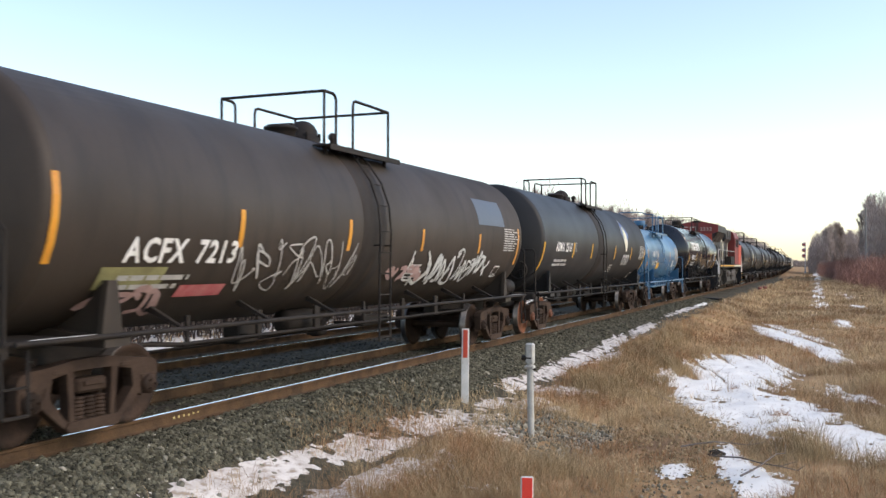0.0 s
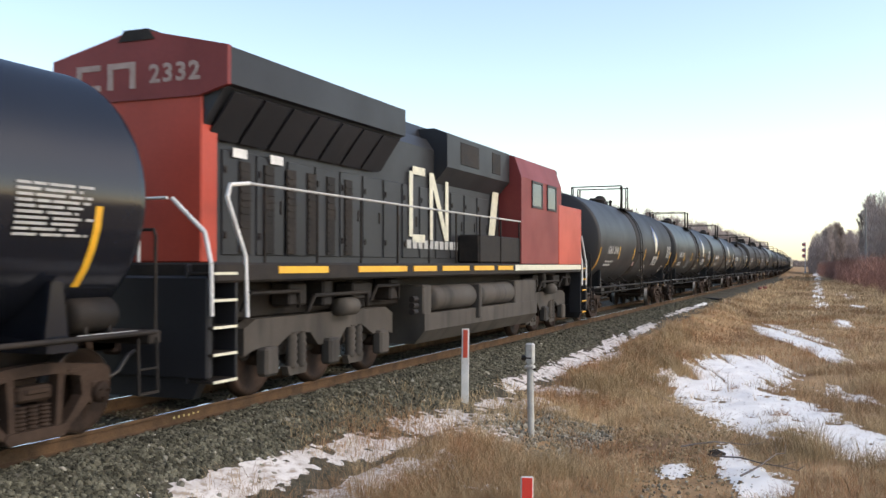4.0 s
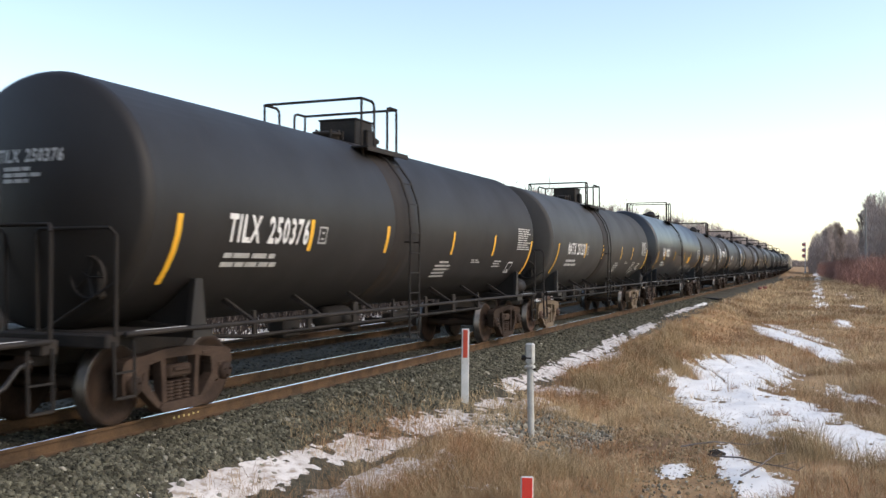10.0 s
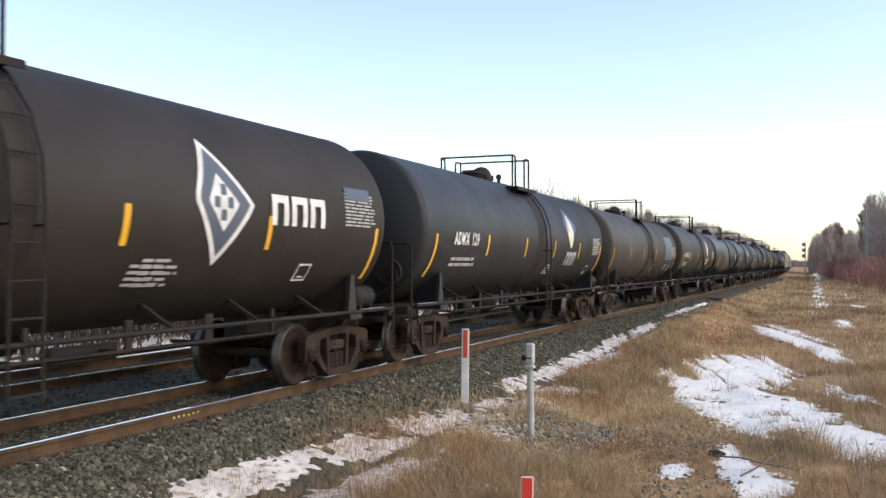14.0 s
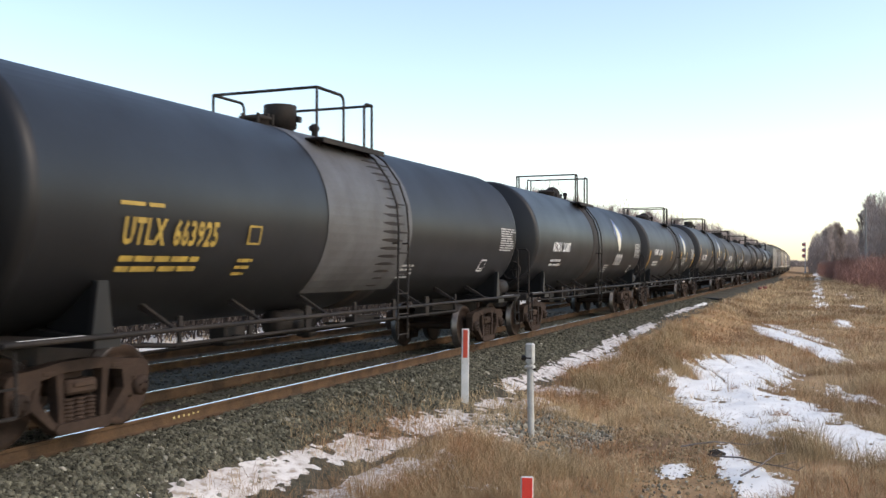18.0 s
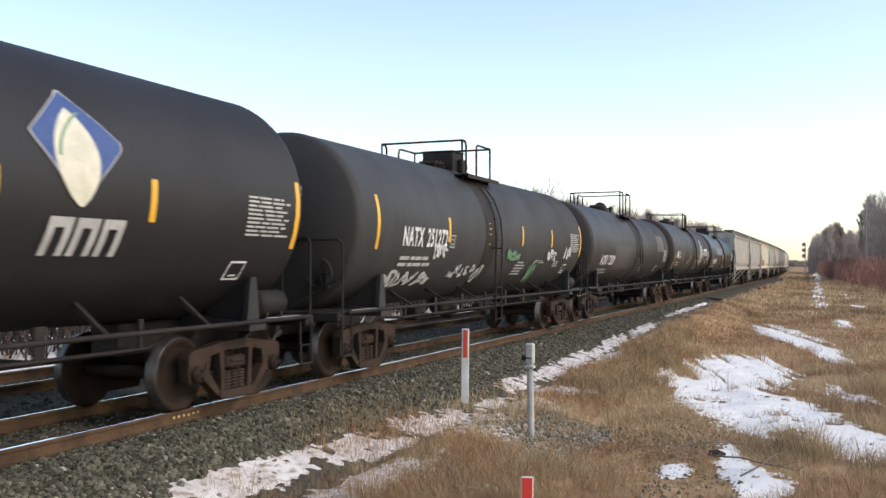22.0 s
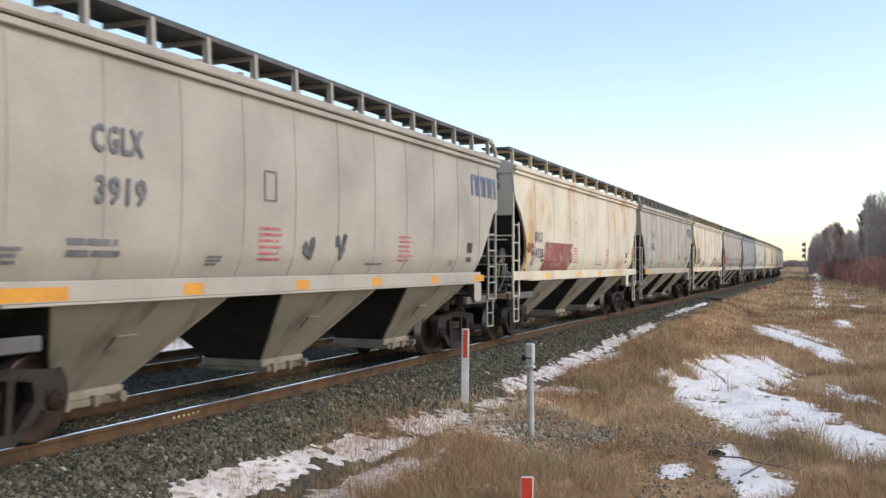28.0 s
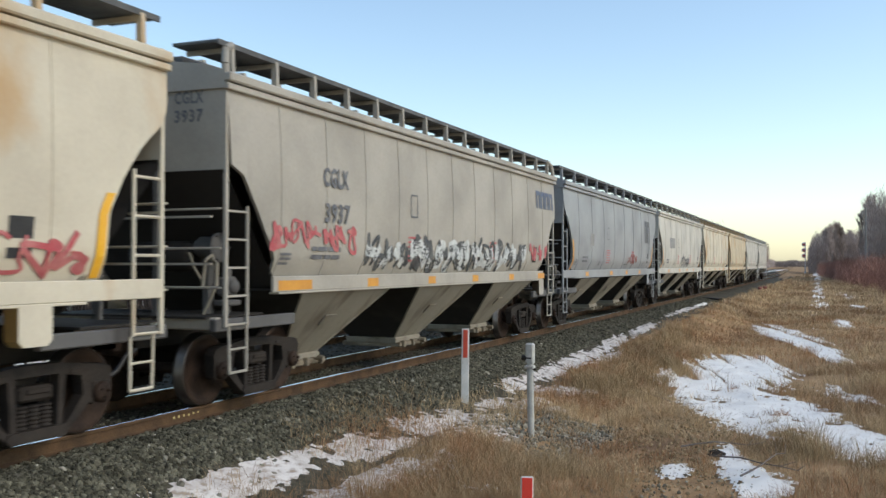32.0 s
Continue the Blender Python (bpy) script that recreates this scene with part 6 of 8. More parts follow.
grey_tank("dusty grey tank car with white reporting marks", 175.65, 188.78, "NATX 251221", "tank_dusty", False, number_at=(-5.87, 2.22), cy=-0.7, box_at=(-3.58, 2.22), data_at=(5.83, 2.26), stencil_at=(5.67, 1.7), stripes=[(-6.93, 1.66, 0.92), (-3.7, 2.1, 0.47), (-1.24, 2.1, 0.47), (1.92, 2.1, 0.47), (4, 2.1, 0.47), (7.1, 1.66, 0.92)], rails=(-1.62, 0.25, 0.45, 0.95), dome_y=-0.3, rail_up=0.54, dome="box", number_size=0.46, number_width=2.05, truck=M["truck_tan"], wheel_front=M["wheel_brown"], marks=TAIL_ROWS + [("graffiti", scrawl(1.0, 0.5, 3, 14, 0.011), 4.4, 1.5, M["white_dim"], SP)], **MID)
grey_tank("glossy navy-black tank car with yellow placard", 192.9, 206.26, "TILX 290222", "tank_navy", False, cy=-0.8, box_at=(-4.25, 2.31), data_at=(5.88, 2.2), stencil_at=(5.9, 1.54), rails=(-1.6, 0.25, -0.13, 0.62), rail_up=0.74, number_size=0.5, number_at=(-6.15, 2.3), number_width=1.8, R=1.6, zc=2.73, stripes=[(-7.33, 1.66, 0.92), (-5.45, 2.1, 0.47), (-2.4, 2.1, 0.47), (0.98, 2.1, 0.47), (3.4, 2.1, 0.47), (7.22, 1.66, 0.92)],
          marks=[("small_lettering", small_rows(0.8, 0.42, 5, 31), 1.25, 1.52, M["white_dim"], ""), ("small_lettering", small_rows(0.75, 0.14, 2, 32), 2.4, 1.78, M["white_dim"], ""), ("small_lettering", small_rows(0.8, 0.28, 4, 33), 3.74, 1.63, M["white_dim"], ""), ("placard", box_uv(0.68, 0.33), 2.41, 2.0, M["yellow"], "yellow placard with small print"), ("placard_print", bars_uv(0.56, 0.22, 4, 0.4, 38, 2), 2.46, 2.06, M["wash_olive"], "small dark print on the placard"), ("tag_square", box_uv(0.16, 0.16, 2), -1.0, 1.8, M["white_dim"], "")])
grey_tank("brown-black tank car with a white drop emblem", 210.23, 223.24, "ADMX 26227", "tank_umber", False, cy=-0.6, box_at=(-4.15, 2.16), data_at=(5.82, 2.48), stencil_at=(4.72, 1.66), stripes=[(-7.22, 1.66, 0.92), (-4.26, 2.1, 0.47), (-2, 2.1, 0.47), (0.86, 2.1, 0.47), (3.7, 2.1, 0.47), (6.96, 1.66, 0.92)], rails=(-1.68, 0.25, -0.35, 0.4), rail_up=0.58, number_size=0.46, number_width=1.98, number_at=(-6.26, 2.16), **MID, marks=drop_marks(2.02) + [("patch", box_uv(0.85, 0.2, 2), 5.85, 2.92, M["patch_blue"], "slate patch over the data panel")] + TAIL_ROWS[:1])
grey_tank(LEAF, 227.1, 240.3, "ADMX 129", "tank_grey", number_at=(-6.2, 2.32), cy=0.5, stripes=[(-7.12, 1.66, 0.92), (-4.08, 2.1, 0.47), (-1.2, 2.1, 0.47), (1.5, 2.1, 0.47), (4.3, 2.1, 0.47), (7.1, 1.66, 0.92)], **MID)
grey_tank("dusty brown tank car with a slate repainted patch", 244.3, 257.52, "", "tank_brown", False, stripe_mat=M["orange"], **LOW, marks=[("repaint_patch", box_uv(2.1, 1.12, 10), 4.0, 2.12, M["patch_blue"], "slate-blue repainted patch"), ("stencil_panel", box_uv(0.5, 0.26, 3), 4.5, 1.68, M["white"], "white stencil panel"), ("stencil_field", box_uv(0.42, 0.19, 3), 4.54, 1.715, M["patch_dark"], "")])
grey_tank(LEAF, 261.52, 274.46, "ADMX 25833", "tank_umber", number_width=1.9, cy=0.55, leaf_y=2.62, rails=(-0.84, 0.3, 0.75, 0.4), stripes=[(-7, 1.66, 0.92), (-3.85, 2.1, 0.47), (-1.1, 2.1, 0.47), (1.56, 2.1, 0.47), (4.4, 2.1, 0.47), (7.1, 1.66, 0.92)], number_at=(-6.57, 2.3), number_mat=M["cream_logo"], marks=[("tag_square", box_uv(0.16, 0.16, 2), 0.95, 2.02, M["orange"], "small orange tag")])
grey_tank("black tank car with yellow lettering and a grey band", 278.31, 291.59, "UTLX 663925", "tank_black", False, cy=0.6, data_at=(6.2, 2.2), stencil_at=(5.2, 1.75), rails=(-1.4, 0.9, 0.56, 0.3), rail_up=0.6, number_mat=M["lettering_yellow"], stripes=[], dome="dark", dome_y=-0.9, number_at=(-6.41, 2.13), number_size=0.42, number_width=1.7,
          marks=[("grey_band", strips([(0.0 + 3.3 * j / 24 - 0.0, 0.0, 3.1) for j in range(25)]), -1.95, 1.45, M["band_grey"], "broad weathered grey band round the tank"), ("small_lettering", small_rows(1.0, 0.09, 1, 51), -6.5, 2.5, M["lettering_yellow"], ""), ("stencil", box_uv(0.3, 0.26, 3), -4.05, 2.16, M["lettering_yellow"], "yellow stencil box"), ("stencil_field", box_uv(0.24, 0.2, 3), -4.02, 2.19, M["tank_black"], ""), ("small_lettering", small_rows(0.36, 0.3, 3, 52), -4.15, 1.72, M["lettering_yellow"], "")], **MID)
grey_tank(LEAF, 295.52, 308.42, "ADMX 25887", "tank_black", number_width=1.87, cy=-0.6, dome_y=-0.75, leaf_y=2.25, data_at=(5.85, 2.17), rails=(-1.5, 0.25, 0.1, 0.4), rail_up=0.68, stripes=[], number_at=(-6.03, 2.28), **MID)
grey_tank(LEAF, 312.46, 325.37, "ADMX 26424", "tank_grey", number_at=(-6.24, 2.33), number_width=2.1, cy=0.75, leaf_y=2.5, rails=(-0.6, 0.4, 0.65, 0.3), box_at=(-4.1, 2.3), data_at=(5.76, 2.2), stencil_at=(5.67, 1.56), stripes=[(-7.18, 1.66, 0.92), (-4.2, 2.1, 0.47), (-1.2, 2.1, 0.47), (2.05, 2.1, 0.47), (4.15, 2.1, 0.47), (6.95, 1.66, 0.92)], **MID)
grey_tank(LEAF, 329.43, 342.55, "ADMX 28889", "tank_grey", cy=-0.7, dome_y=-0.75, rails=(-1.55, 0.25, -0.05, 0.4), leaf_y=2.39, box_at=(-3.95, 2.2), data_at=(5.97, 2.25), stencil_at=(5.88, 1.7), stripes=[(-7.13, 2.1, 0.96), (-4.14, 2.4, 0.46), (-1.3, 2.33, 0.47), (1.95, 2.35, 0.46), (4.13, 2.37, 0.48), (7.2, 2.12, 0.96)], dome="dark", number_size=0.48, number_width=2.0, number_at=(-6.19, 2.2), logo_z=2.52, marks=TAIL_ROWS[:1], R=1.6, zc=2.74)
grey_tank("grey-green tank car with scrawled graffiti", 346.59, 359.55, "NATX 251272", "tank_dusty", False, cy=-0.85, box_at=(-3.6, 2.24), data_at=(5.88, 2.25), stencil_at=(5.69, 1.66), stripes=[(-6.9, 2.16, 0.94), (-3.66, 2.35, 0.49), (-1.2, 2.35, 0.48), (1.25, 2.36, 0.49), (3.92, 2.37, 0.48), (7.18, 2.15, 0.94)], rails=(-1.62, 0.25, 0.25, 0.95), dome_y=-0.3, rail_up=0.54, dome="box", number_size=0.48, number_width=2.1, number_at=(-5.87, 2.25), **MID,
          marks=TAIL_ROWS + [("graffiti", scrawl(2.2, 0.35, 7, 21, 0.03), -6.2, 1.5, SW, SP), ("graffiti", scrawl(0.6, 0.3, 3, 22, 0.025), -4.3, 2.0, SW, SP), ("graffiti", scrawl(1.1, 0.35, 4, 23, 0.02), -3.1, 1.62, SW, SP), ("graffiti", scrawl(0.7, 0.5, 3, 24, 0.02), -1.9, 1.5, SW, SP),
                              ("graffiti", scrawl(1.0, 0.26, 4, 25, 0.03), 0.2, 2.0, M["spray_green"], SP), ("graffiti", scrawl(0.5, 0.7, 2, 26, 0.03), 2.4, 1.45, M["spray_green"], SP), ("graffiti", scrawl(0.8, 0.3, 3, 27, 0.025), 3.6, 2.0, SW, SP), ("graffiti", scrawl(0.7, 0.45, 3, 28, 0.025), 5.3, 2.05, SW, SP)])
grey_tank("brown-grey tank car with repainted patches", 363.39, 377.14, "ACFX 72329", "tank_dun", False, cy=0.2, data_at=(6.24, 2.03), stencil_at=(4.97, 1.61), rails=(-1.3, 0.6, 0.75, 0.9), rail_up=0.7, stripes=[], number_at=(-6.47, 1.92), number_size=0.46, number_width=2.12, R=1.5, zc=2.58, marks=[("repaint_patch", box_uv(2.9, 0.9, 8), -4.4, 1.75, M["patch_dark2"], "dark repainted patch"), ("repaint_patch", box_uv(1.75, 0.72, 6), 4.5, 2.5, M["patch_brown"], "brown repainted patch")])
grey_tank("black tank car with a white drop emblem", 380.88, 393.72, "ADMX 602", "tank_umber", False, cy=0.35, data_at=(6.21, 2.18), stencil_at=(5.53, 1.97), stripes=[(-7, 1.66, 0.92), (-4.2, 2.1, 0.47), (-1.46, 2.1, 0.47), (1.57, 2.1, 0.47), (4.27, 2.1, 0.47), (7.13, 1.66, 0.92)], wheel_front=M["wheel_orange"], rails=(-0.8, 0.75, 0.7, 0.35), rail_up=0.58, dome="round", number_width=1.3, number_at=(-6.6, 2.26), number_size=0.46, marks=drop_marks(2.68) + [("small_lettering", small_rows(0.6, 0.22, 4, 61), -2.4, 1.95, M["white_dim"], ""), ("small_lettering", small_rows(0.7, 0.18, 3, 62), 1.98, 2.3, M["white_dim"], ""), ("panel", box_uv(0.68, 0.34, 4), 1.96, 1.92, M["wash_olive"], "pale olive stencil panel"), ("tag_square", box_uv(0.26, 0.16, 2), 0.95, 2.0, M["spray_pink"], "")])
grey_tank("black tank car with a pale repainted panel", 397.79, 410.6, "NATX 28599", "tank_black", False, cy=-0.6, rails=(-1.62, 0.25, 0.25, 0.95), dome_y=-0.3, rail_up=0.54, dome="box", stripes=[], number_at=(-6.3, 1.99), number_size=0.44, number_width=2.0, **MID, marks=[("repaint_patch", box_uv(3.6, 0.45, 4), -4.5, 2.6, M["patch_grey"], "pale grey repainted panel"), ("placard", box_uv(0.75, 0.42, 4), -0.85, 2.22, M["orange"], "orange placard with small print")])

# ---- the hoppers ----
GX = [("block_stroke", blocks(1, 0.4, 0.45, 0.12), 5.85 + 0.4 * k, 3.38, M["lettering_blue"], "navy block stroke near the eaves") for k in range(4)]


def beige(label, f, b, digits, extra=(), small=7, logo=True, dn=0.0):
    hopper_car(label, f * K, b * K, M["hop_beige"], number=[("CGLX", -5.5 + dn, 3.08, 0.40), (digits, -5.45 + dn, 2.54, 0.40)] if digits else [], patches=(GX if logo else []) + list(extra), small=small)


beige("beige covered hopper with navy block strokes", 414.3, 427.32, "3920", small=3, dn=0.2)
beige("beige covered hopper with two scorched marks", 431.22, 443.74, "3919", [("scorch", scrawl(0.3, 0.4, 2, 61, 0.07, 4), -1.05, 1.9, M["spray_black"], "black scorch mark"), ("scorch", scrawl(0.3, 0.45, 2, 62, 0.05, 4), -0.1, 1.92, M["spray_black"], "black scorch mark")], 4, dn=0.2)
hopper_car("cream covered hopper with rust streaks and red primer", 447.9 * K, 460.96 * K, M["hop_rust"], "smooth", number=[("GACX", -6.26, 2.5, 0.36), ("14123", -6.3, 2.08, 0.34)], stripe_mat=M["yellow"], small=5,
           patches=[("primer_block", strips([(0.0 + 1.0 * j / 6, 0.05 * (j % 2), 3.0 - 0.12 * (j % 3)) for j in range(7)]), -5.3, 1.5, M["primer_red"], "dark red primer over old graffiti"), ("graffiti", scrawl(2.9, 0.9, 7, 71, 0.02), -5.25, 1.55, M["spray_pink"], SP), ("graffiti", scrawl(0.7, 0.36, 3, 72, 0.03), -6.95, 2.1, M["primer_red"], SP)])
beige("beige covered hopper with white scrawls", 464.79, 477.51, "3922", [("graffiti", scrawl(0.75, 0.7, 4, 81, 0.016), -6.5, 2.45, SW, SP), ("graffiti", scrawl(1.15, 0.5, 5, 84, 0.018), -5.95, 2.1, SW, SP), ("graffiti", scrawl(0.5, 0.4, 2, 82, 0.025), 2.7, 2.1, M["spray_black"], SP), ("graffiti", scrawl(0.6, 0.3, 2, 83, 0.025), 4.8, 2.1, M["spray_black"], SP)], 6, dn=0.2)
hopper_car("cream covered hopper with rust streaks and black scrawls", 481.39 * K, 494.41 * K, M["hop_rust"], "smooth", number=[("GACX", -6.1, 2.52, 0.34), ("14130", -6.16, 2.03, 0.30)], number_mat=M["spray_black"], stripe_mat=M["yellow"], small=8,
           patches=[("repaint_patch", box_uv(0.82, 0.95, 6), -6.2, 1.93, M["patch_pale"], "grey repainted panel under the number"), ("graffiti", scrawl(1.3, 0.55, 4, 91, 0.022), -4.1, 1.62, M["spray_black"], SP), ("graffiti", scrawl(0.35, 0.4, 1, 92, 0.022), -2.1, 1.65, M["spray_black"], SP), ("graffiti", scrawl(0.4, 0.4, 2, 95, 0.05, 5), -5.1, 2.1, M["spray_black"], SP),
                    ("graffiti", scrawl(3.0, 0.8, 5, 93, 0.025), 1.0, 1.6, M["spray_black"], SP), ("graffiti", scrawl(2.0, 0.5, 5, 94, 0.03), 4.6, 1.75, M["spray_red"], SP)])
beige("beige covered hopper with black and red graffiti", 498.49, 511.2, "3937", [("graffiti", scrawl(8.8, 0.66, 22, 101, 0.05), -3.84, 1.75, M["spray_black"], SP), ("graffiti_fill", scrawl(8.7, 0.56, 18, 102, 0.065), -3.8, 1.8, SW, SP), ("graffiti", scrawl(2.5, 0.42, 9, 103, 0.028), -6.75, 2.1, M["spray_red"], SP), ("graffiti", scrawl(1.5, 0.45, 5, 104, 0.035), 5.3, 2.0, M["spray_red"], SP)], 9, dn=0.2)
tail = 515.1
for lab, skin, sty, extra in (("grey covered hopper with smooth bulging sides", "hop_pale", "smooth", [("block_stroke", blocks(1, 0.65, 0.9, 0.2), 5.0 + 0.65 * k, 2.8, M["lettering_grey"], "dark block stroke") for k in range(2)] + [("tag_square", box_uv(0.5, 0.4, 2), -4.6, 2.5, M["patch_pale"], ""), ("graffiti", scrawl(1.8, 0.4, 4, 111, 0.025), 1.5, 1.9, M["primer_red"], SP)]),
                              ("white covered hopper with faint scrawls", "hop_white", "smooth", [("repaint_patch", box_uv(1.6, 0.5, 3), -4.8, 2.7, M["patch_pale"], "grey repainted panel"), ("graffiti", scrawl(3.2, 0.7, 6, 112, 0.03), -1.0, 1.75, M["lettering_grey"], SP)]),
                              ("rust-stained cream covered hopper with curved sides", "hop_rust", "smooth", []), ("rust-stained yellow-cream covered hopper with curved sides", "hop_cream", "smooth", []),
                              ("pale grey covered hopper with ribbed sides", "hop_white", "ribbed", []), ("white covered hopper at the train's tail", "hop_white", "smooth", [])):
    hopper_car(lab, tail * K, (tail + 12.85) * K, M[skin], sty, patches=extra, small=len(lab))
    tail += 16.75


# ---- line-side things ----
def at_ground(x, y):
    return float(ground_z(np.array([x]), np.array([y]))[0])


def build_posts():
    M["post_white"] = noise_mat("white_plastic_post", (0.72, 0.71, 0.67), (0.6, 0.58, 0.54), 0.6, 3, 30, 0.05)
    M["post_red"] = noise_mat("red_reflective_sheet", (0.62, 0.075, 0.035), (0.5, 0.06, 0.03), 0.45, 3, 60, 0.05)
    M["post_bright"] = noise_mat("bright_red_sheet", (0.75, 0.05, 0.03), (0.66, 0.045, 0.03), 0.5, 3, 60, 0.05)
    M["pipe"] = noise_mat("galvanised_pipe", (0.52, 0.51, 0.47), (0.40, 0.39, 0.36), 0.6, 5, 40, 0.1, 0.2)
    for x, y, top, w, full in ((-6.02, 15.69, 0.745, 0.135, False), (-2.55, 8.2, -0.04, 0.115, True)):
        z = at_ground(x, y)
        h = top - z
        p = thing("marker_post", "white marker post with a dark red-orange reflective strip" if not full else "bright red topped marker post low in the grass", "post", (x, y, z), "marker posts")
        s = Shape()
        s.box(0, 0, h / 2 - 0.15, w, 0.04, h + 0.3, ch=0.008)
        part("shaft", s.mesh("shaft", M["post_white"]), p)
        s = Shape()
        rw, rh = (w * 0.82, 0.7) if full else (w * 0.6, 0.5)
        s.box(0, -0.022, h - rh / 2 - (0.005 if full else 0.02), rw, 0.012, rh, ch=0.003)
        part("reflector", s.mesh("reflector", M["post_bright"] if full else M["post_red"]), p, "red reflective strip")
        p.rotation_euler = (0, radians(0.6), radians(20))
    x, y = -4.50, 14.77
    z = at_ground(x, y)
    p = thing("pipe_stand", "grey-white steel pipe stand with a clamp head in the gravel", "post", (x, y, z))
    s = Shape()
    s.rod((0, 0, -0.2), (-0.02, 0, 1.2), 0.055, 14)
    part("pipe", s.mesh("pipe", M["pipe"]), p)
    s = Shape()
    s.box(-0.02, 0, 1.35, 0.145, 0.12, 0.34, ch=0.025)
    s.box(-0.02, -0.01, 1.13, 0.16, 0.14, 0.06, ch=0.015)
    part("head", s.mesh("head", M["pipe"]), p)
    s = Shape()
    s.rod((-0.15, -0.02, 1.28), (0.02, -0.02, 1.28), 0.045, 8)
    s.rod((-0.02, -0.02, 1.1), (0.09, -0.02, 1.1), 0.02, 6)
    part("clamp", s.mesh("clamp", M["steel_dark"]), p)


build_ground()
build_tracks()
build_posts()


# ---- snow, stones, grass, woods ----
# middle, half widths, strength and slant of each snow patch
SNOW = [(-2.35, 26.0, 1.5, 5.0, 1.3, -0.05), (-3.0, 23.3, 0.9, 2.6, 1.1, -0.3), (-1.45, 20.2, 1.45, 4.2, 1.3, -0.33), (0.15, 16.8, 0.75, 1.9, 1.2, -0.25), (0.85, 16.6, 0.4, 1.3, 0.9, -0.4),
        (-1.42, 14.9, 0.24, 1.0, 1.0, -0.1), (-1.15, 13.6, 0.34, 0.9, 1.1, -0.2), (-0.8, 12.8, 0.36, 0.7, 1.1, 0.0), (-2.0, 13.6, 0.28, 0.5, 0.9, -0.2), (-1.3, 39.5, 0.85, 6.6, 0.95, -0.24), (-0.1, 33.5, 0.5, 3.0, 0.6, -0.2), (0.5, 22.5, 0.4, 1.4, 0.45, -0.3),
        (-6.12, 9.2, 0.34, 1.9, 1.0, 0.02), (-5.95, 11.6, 0.36, 1.9, 1.0, 0.08), (-5.8, 14.0, 0.5, 1.6, 1.05, 0.1), (-5.25, 14.2, 0.6, 0.6, 1.0, 0.3), (-4.0, 11.1, 0.3, 0.25, 0.5, 0.5), (-6.0, 19.0, 0.28, 1.9, 0.95, 0.0), (-5.85, 23.0, 0.36, 5.0, 0.85, 0.02), (-5.95, 31.0, 0.34, 7.0, 0.8, -0.02), (-6.3, 47.0, 0.24, 10.0, 0.7, 0.0), (-5.4, 24.5, 0.28, 2.0, 0.6, 0.0),
        (-0.75, 18.9, 0.65, 1.7, 1.1, -0.3), (-5.2, 10.0, 0.5, 1.9, 0.5, 0.1), (-4.85, 8.4, 0.45, 1.2, 0.45, 0.0),
        (-5.4, 18.9, 0.7, 0.5, 0.7, 0.3), (-4.9, 19.6, 0.5, 0.4, 0.55, 0.3), (-5.55, 16.8, 0.45, 1.2, 1.0, 0.2), (-5.4, 15.4, 0.35, 0.4, 0.6, 0.5), (-4.7, 17.4, 0.3, 0.3, 0.45, 0.0),
        (-0.9, 110.0, 0.5, 55.0, 0.6, -0.006), (-2.6, 260.0, 1.0, 120.0, 0.7, -0.012), (1.5, 84.0, 0.6, 7.0, 0.55, -0.05), (1.9, 65.0, 0.6, 4.0, 0.55, -0.05), (0.65, 48.5, 0.35, 3.0, 0.5, -0.05), (-0.3, 68.0, 0.4, 8.0, 0.55, -0.02)]


def snow_mask(x, y):
    m = np.full(np.shape(x), -2.0)
    for cx, cy, rx, ry, k, s in SNOW:
        m = np.maximum(m, k * (1 - ((x - cx - s * (y - cy)) / rx) ** 2 - ((y - cy) / ry) ** 2))
    far = np.clip(y / 40, 0.6, 6)
    u = x + 0.3 * y
    n = fbm(u * 2.3, y * 1.1 / far, 11) - 0.5
    n2 = fbm(u * 7, y * 3.2 / far, 17, 3) - 0.5
    w = np.where(x < -15.2, np.where(x > -23, 0.75, 0.3), -2)
    return np.maximum(np.maximum(m, w), -2) + 1.0 * n + 1.0 * n2 + 0.7 * (fbm(u * 17, y * 7 / far, 19, 2) - 0.5) + np.where(x < -4.4, 0.9, 0.3) * (fbm(x * 26, y * 13 / far, 23, 2) - 0.5) - 0.02 - np.where(x > -4.4, 5.0, 0.0) * np.clip(fbm(u * 3.6, y * 1.5 / far, 29, 3) - 0.60, 0, 1)


def build_snow(name, xs, ys, lab, mat="snow"):
    v, f = sheet(xs, ys, lambda x, y: ground_z(x, y) + 0.018 + 0.026 * np.clip(snow_mask(x, y), -0.4, 0.6))
    c = v[f].mean(1)
    keep = snow_mask(c[:, 0], c[:, 1]) > 0
    f = f[keep]
    used, inv = np.unique(f, return_inverse=True)
    solid(name, raw_mesh(name, v[used], inv.reshape(-1, 4), M[mat]), lab, "snow", kind="stuff")


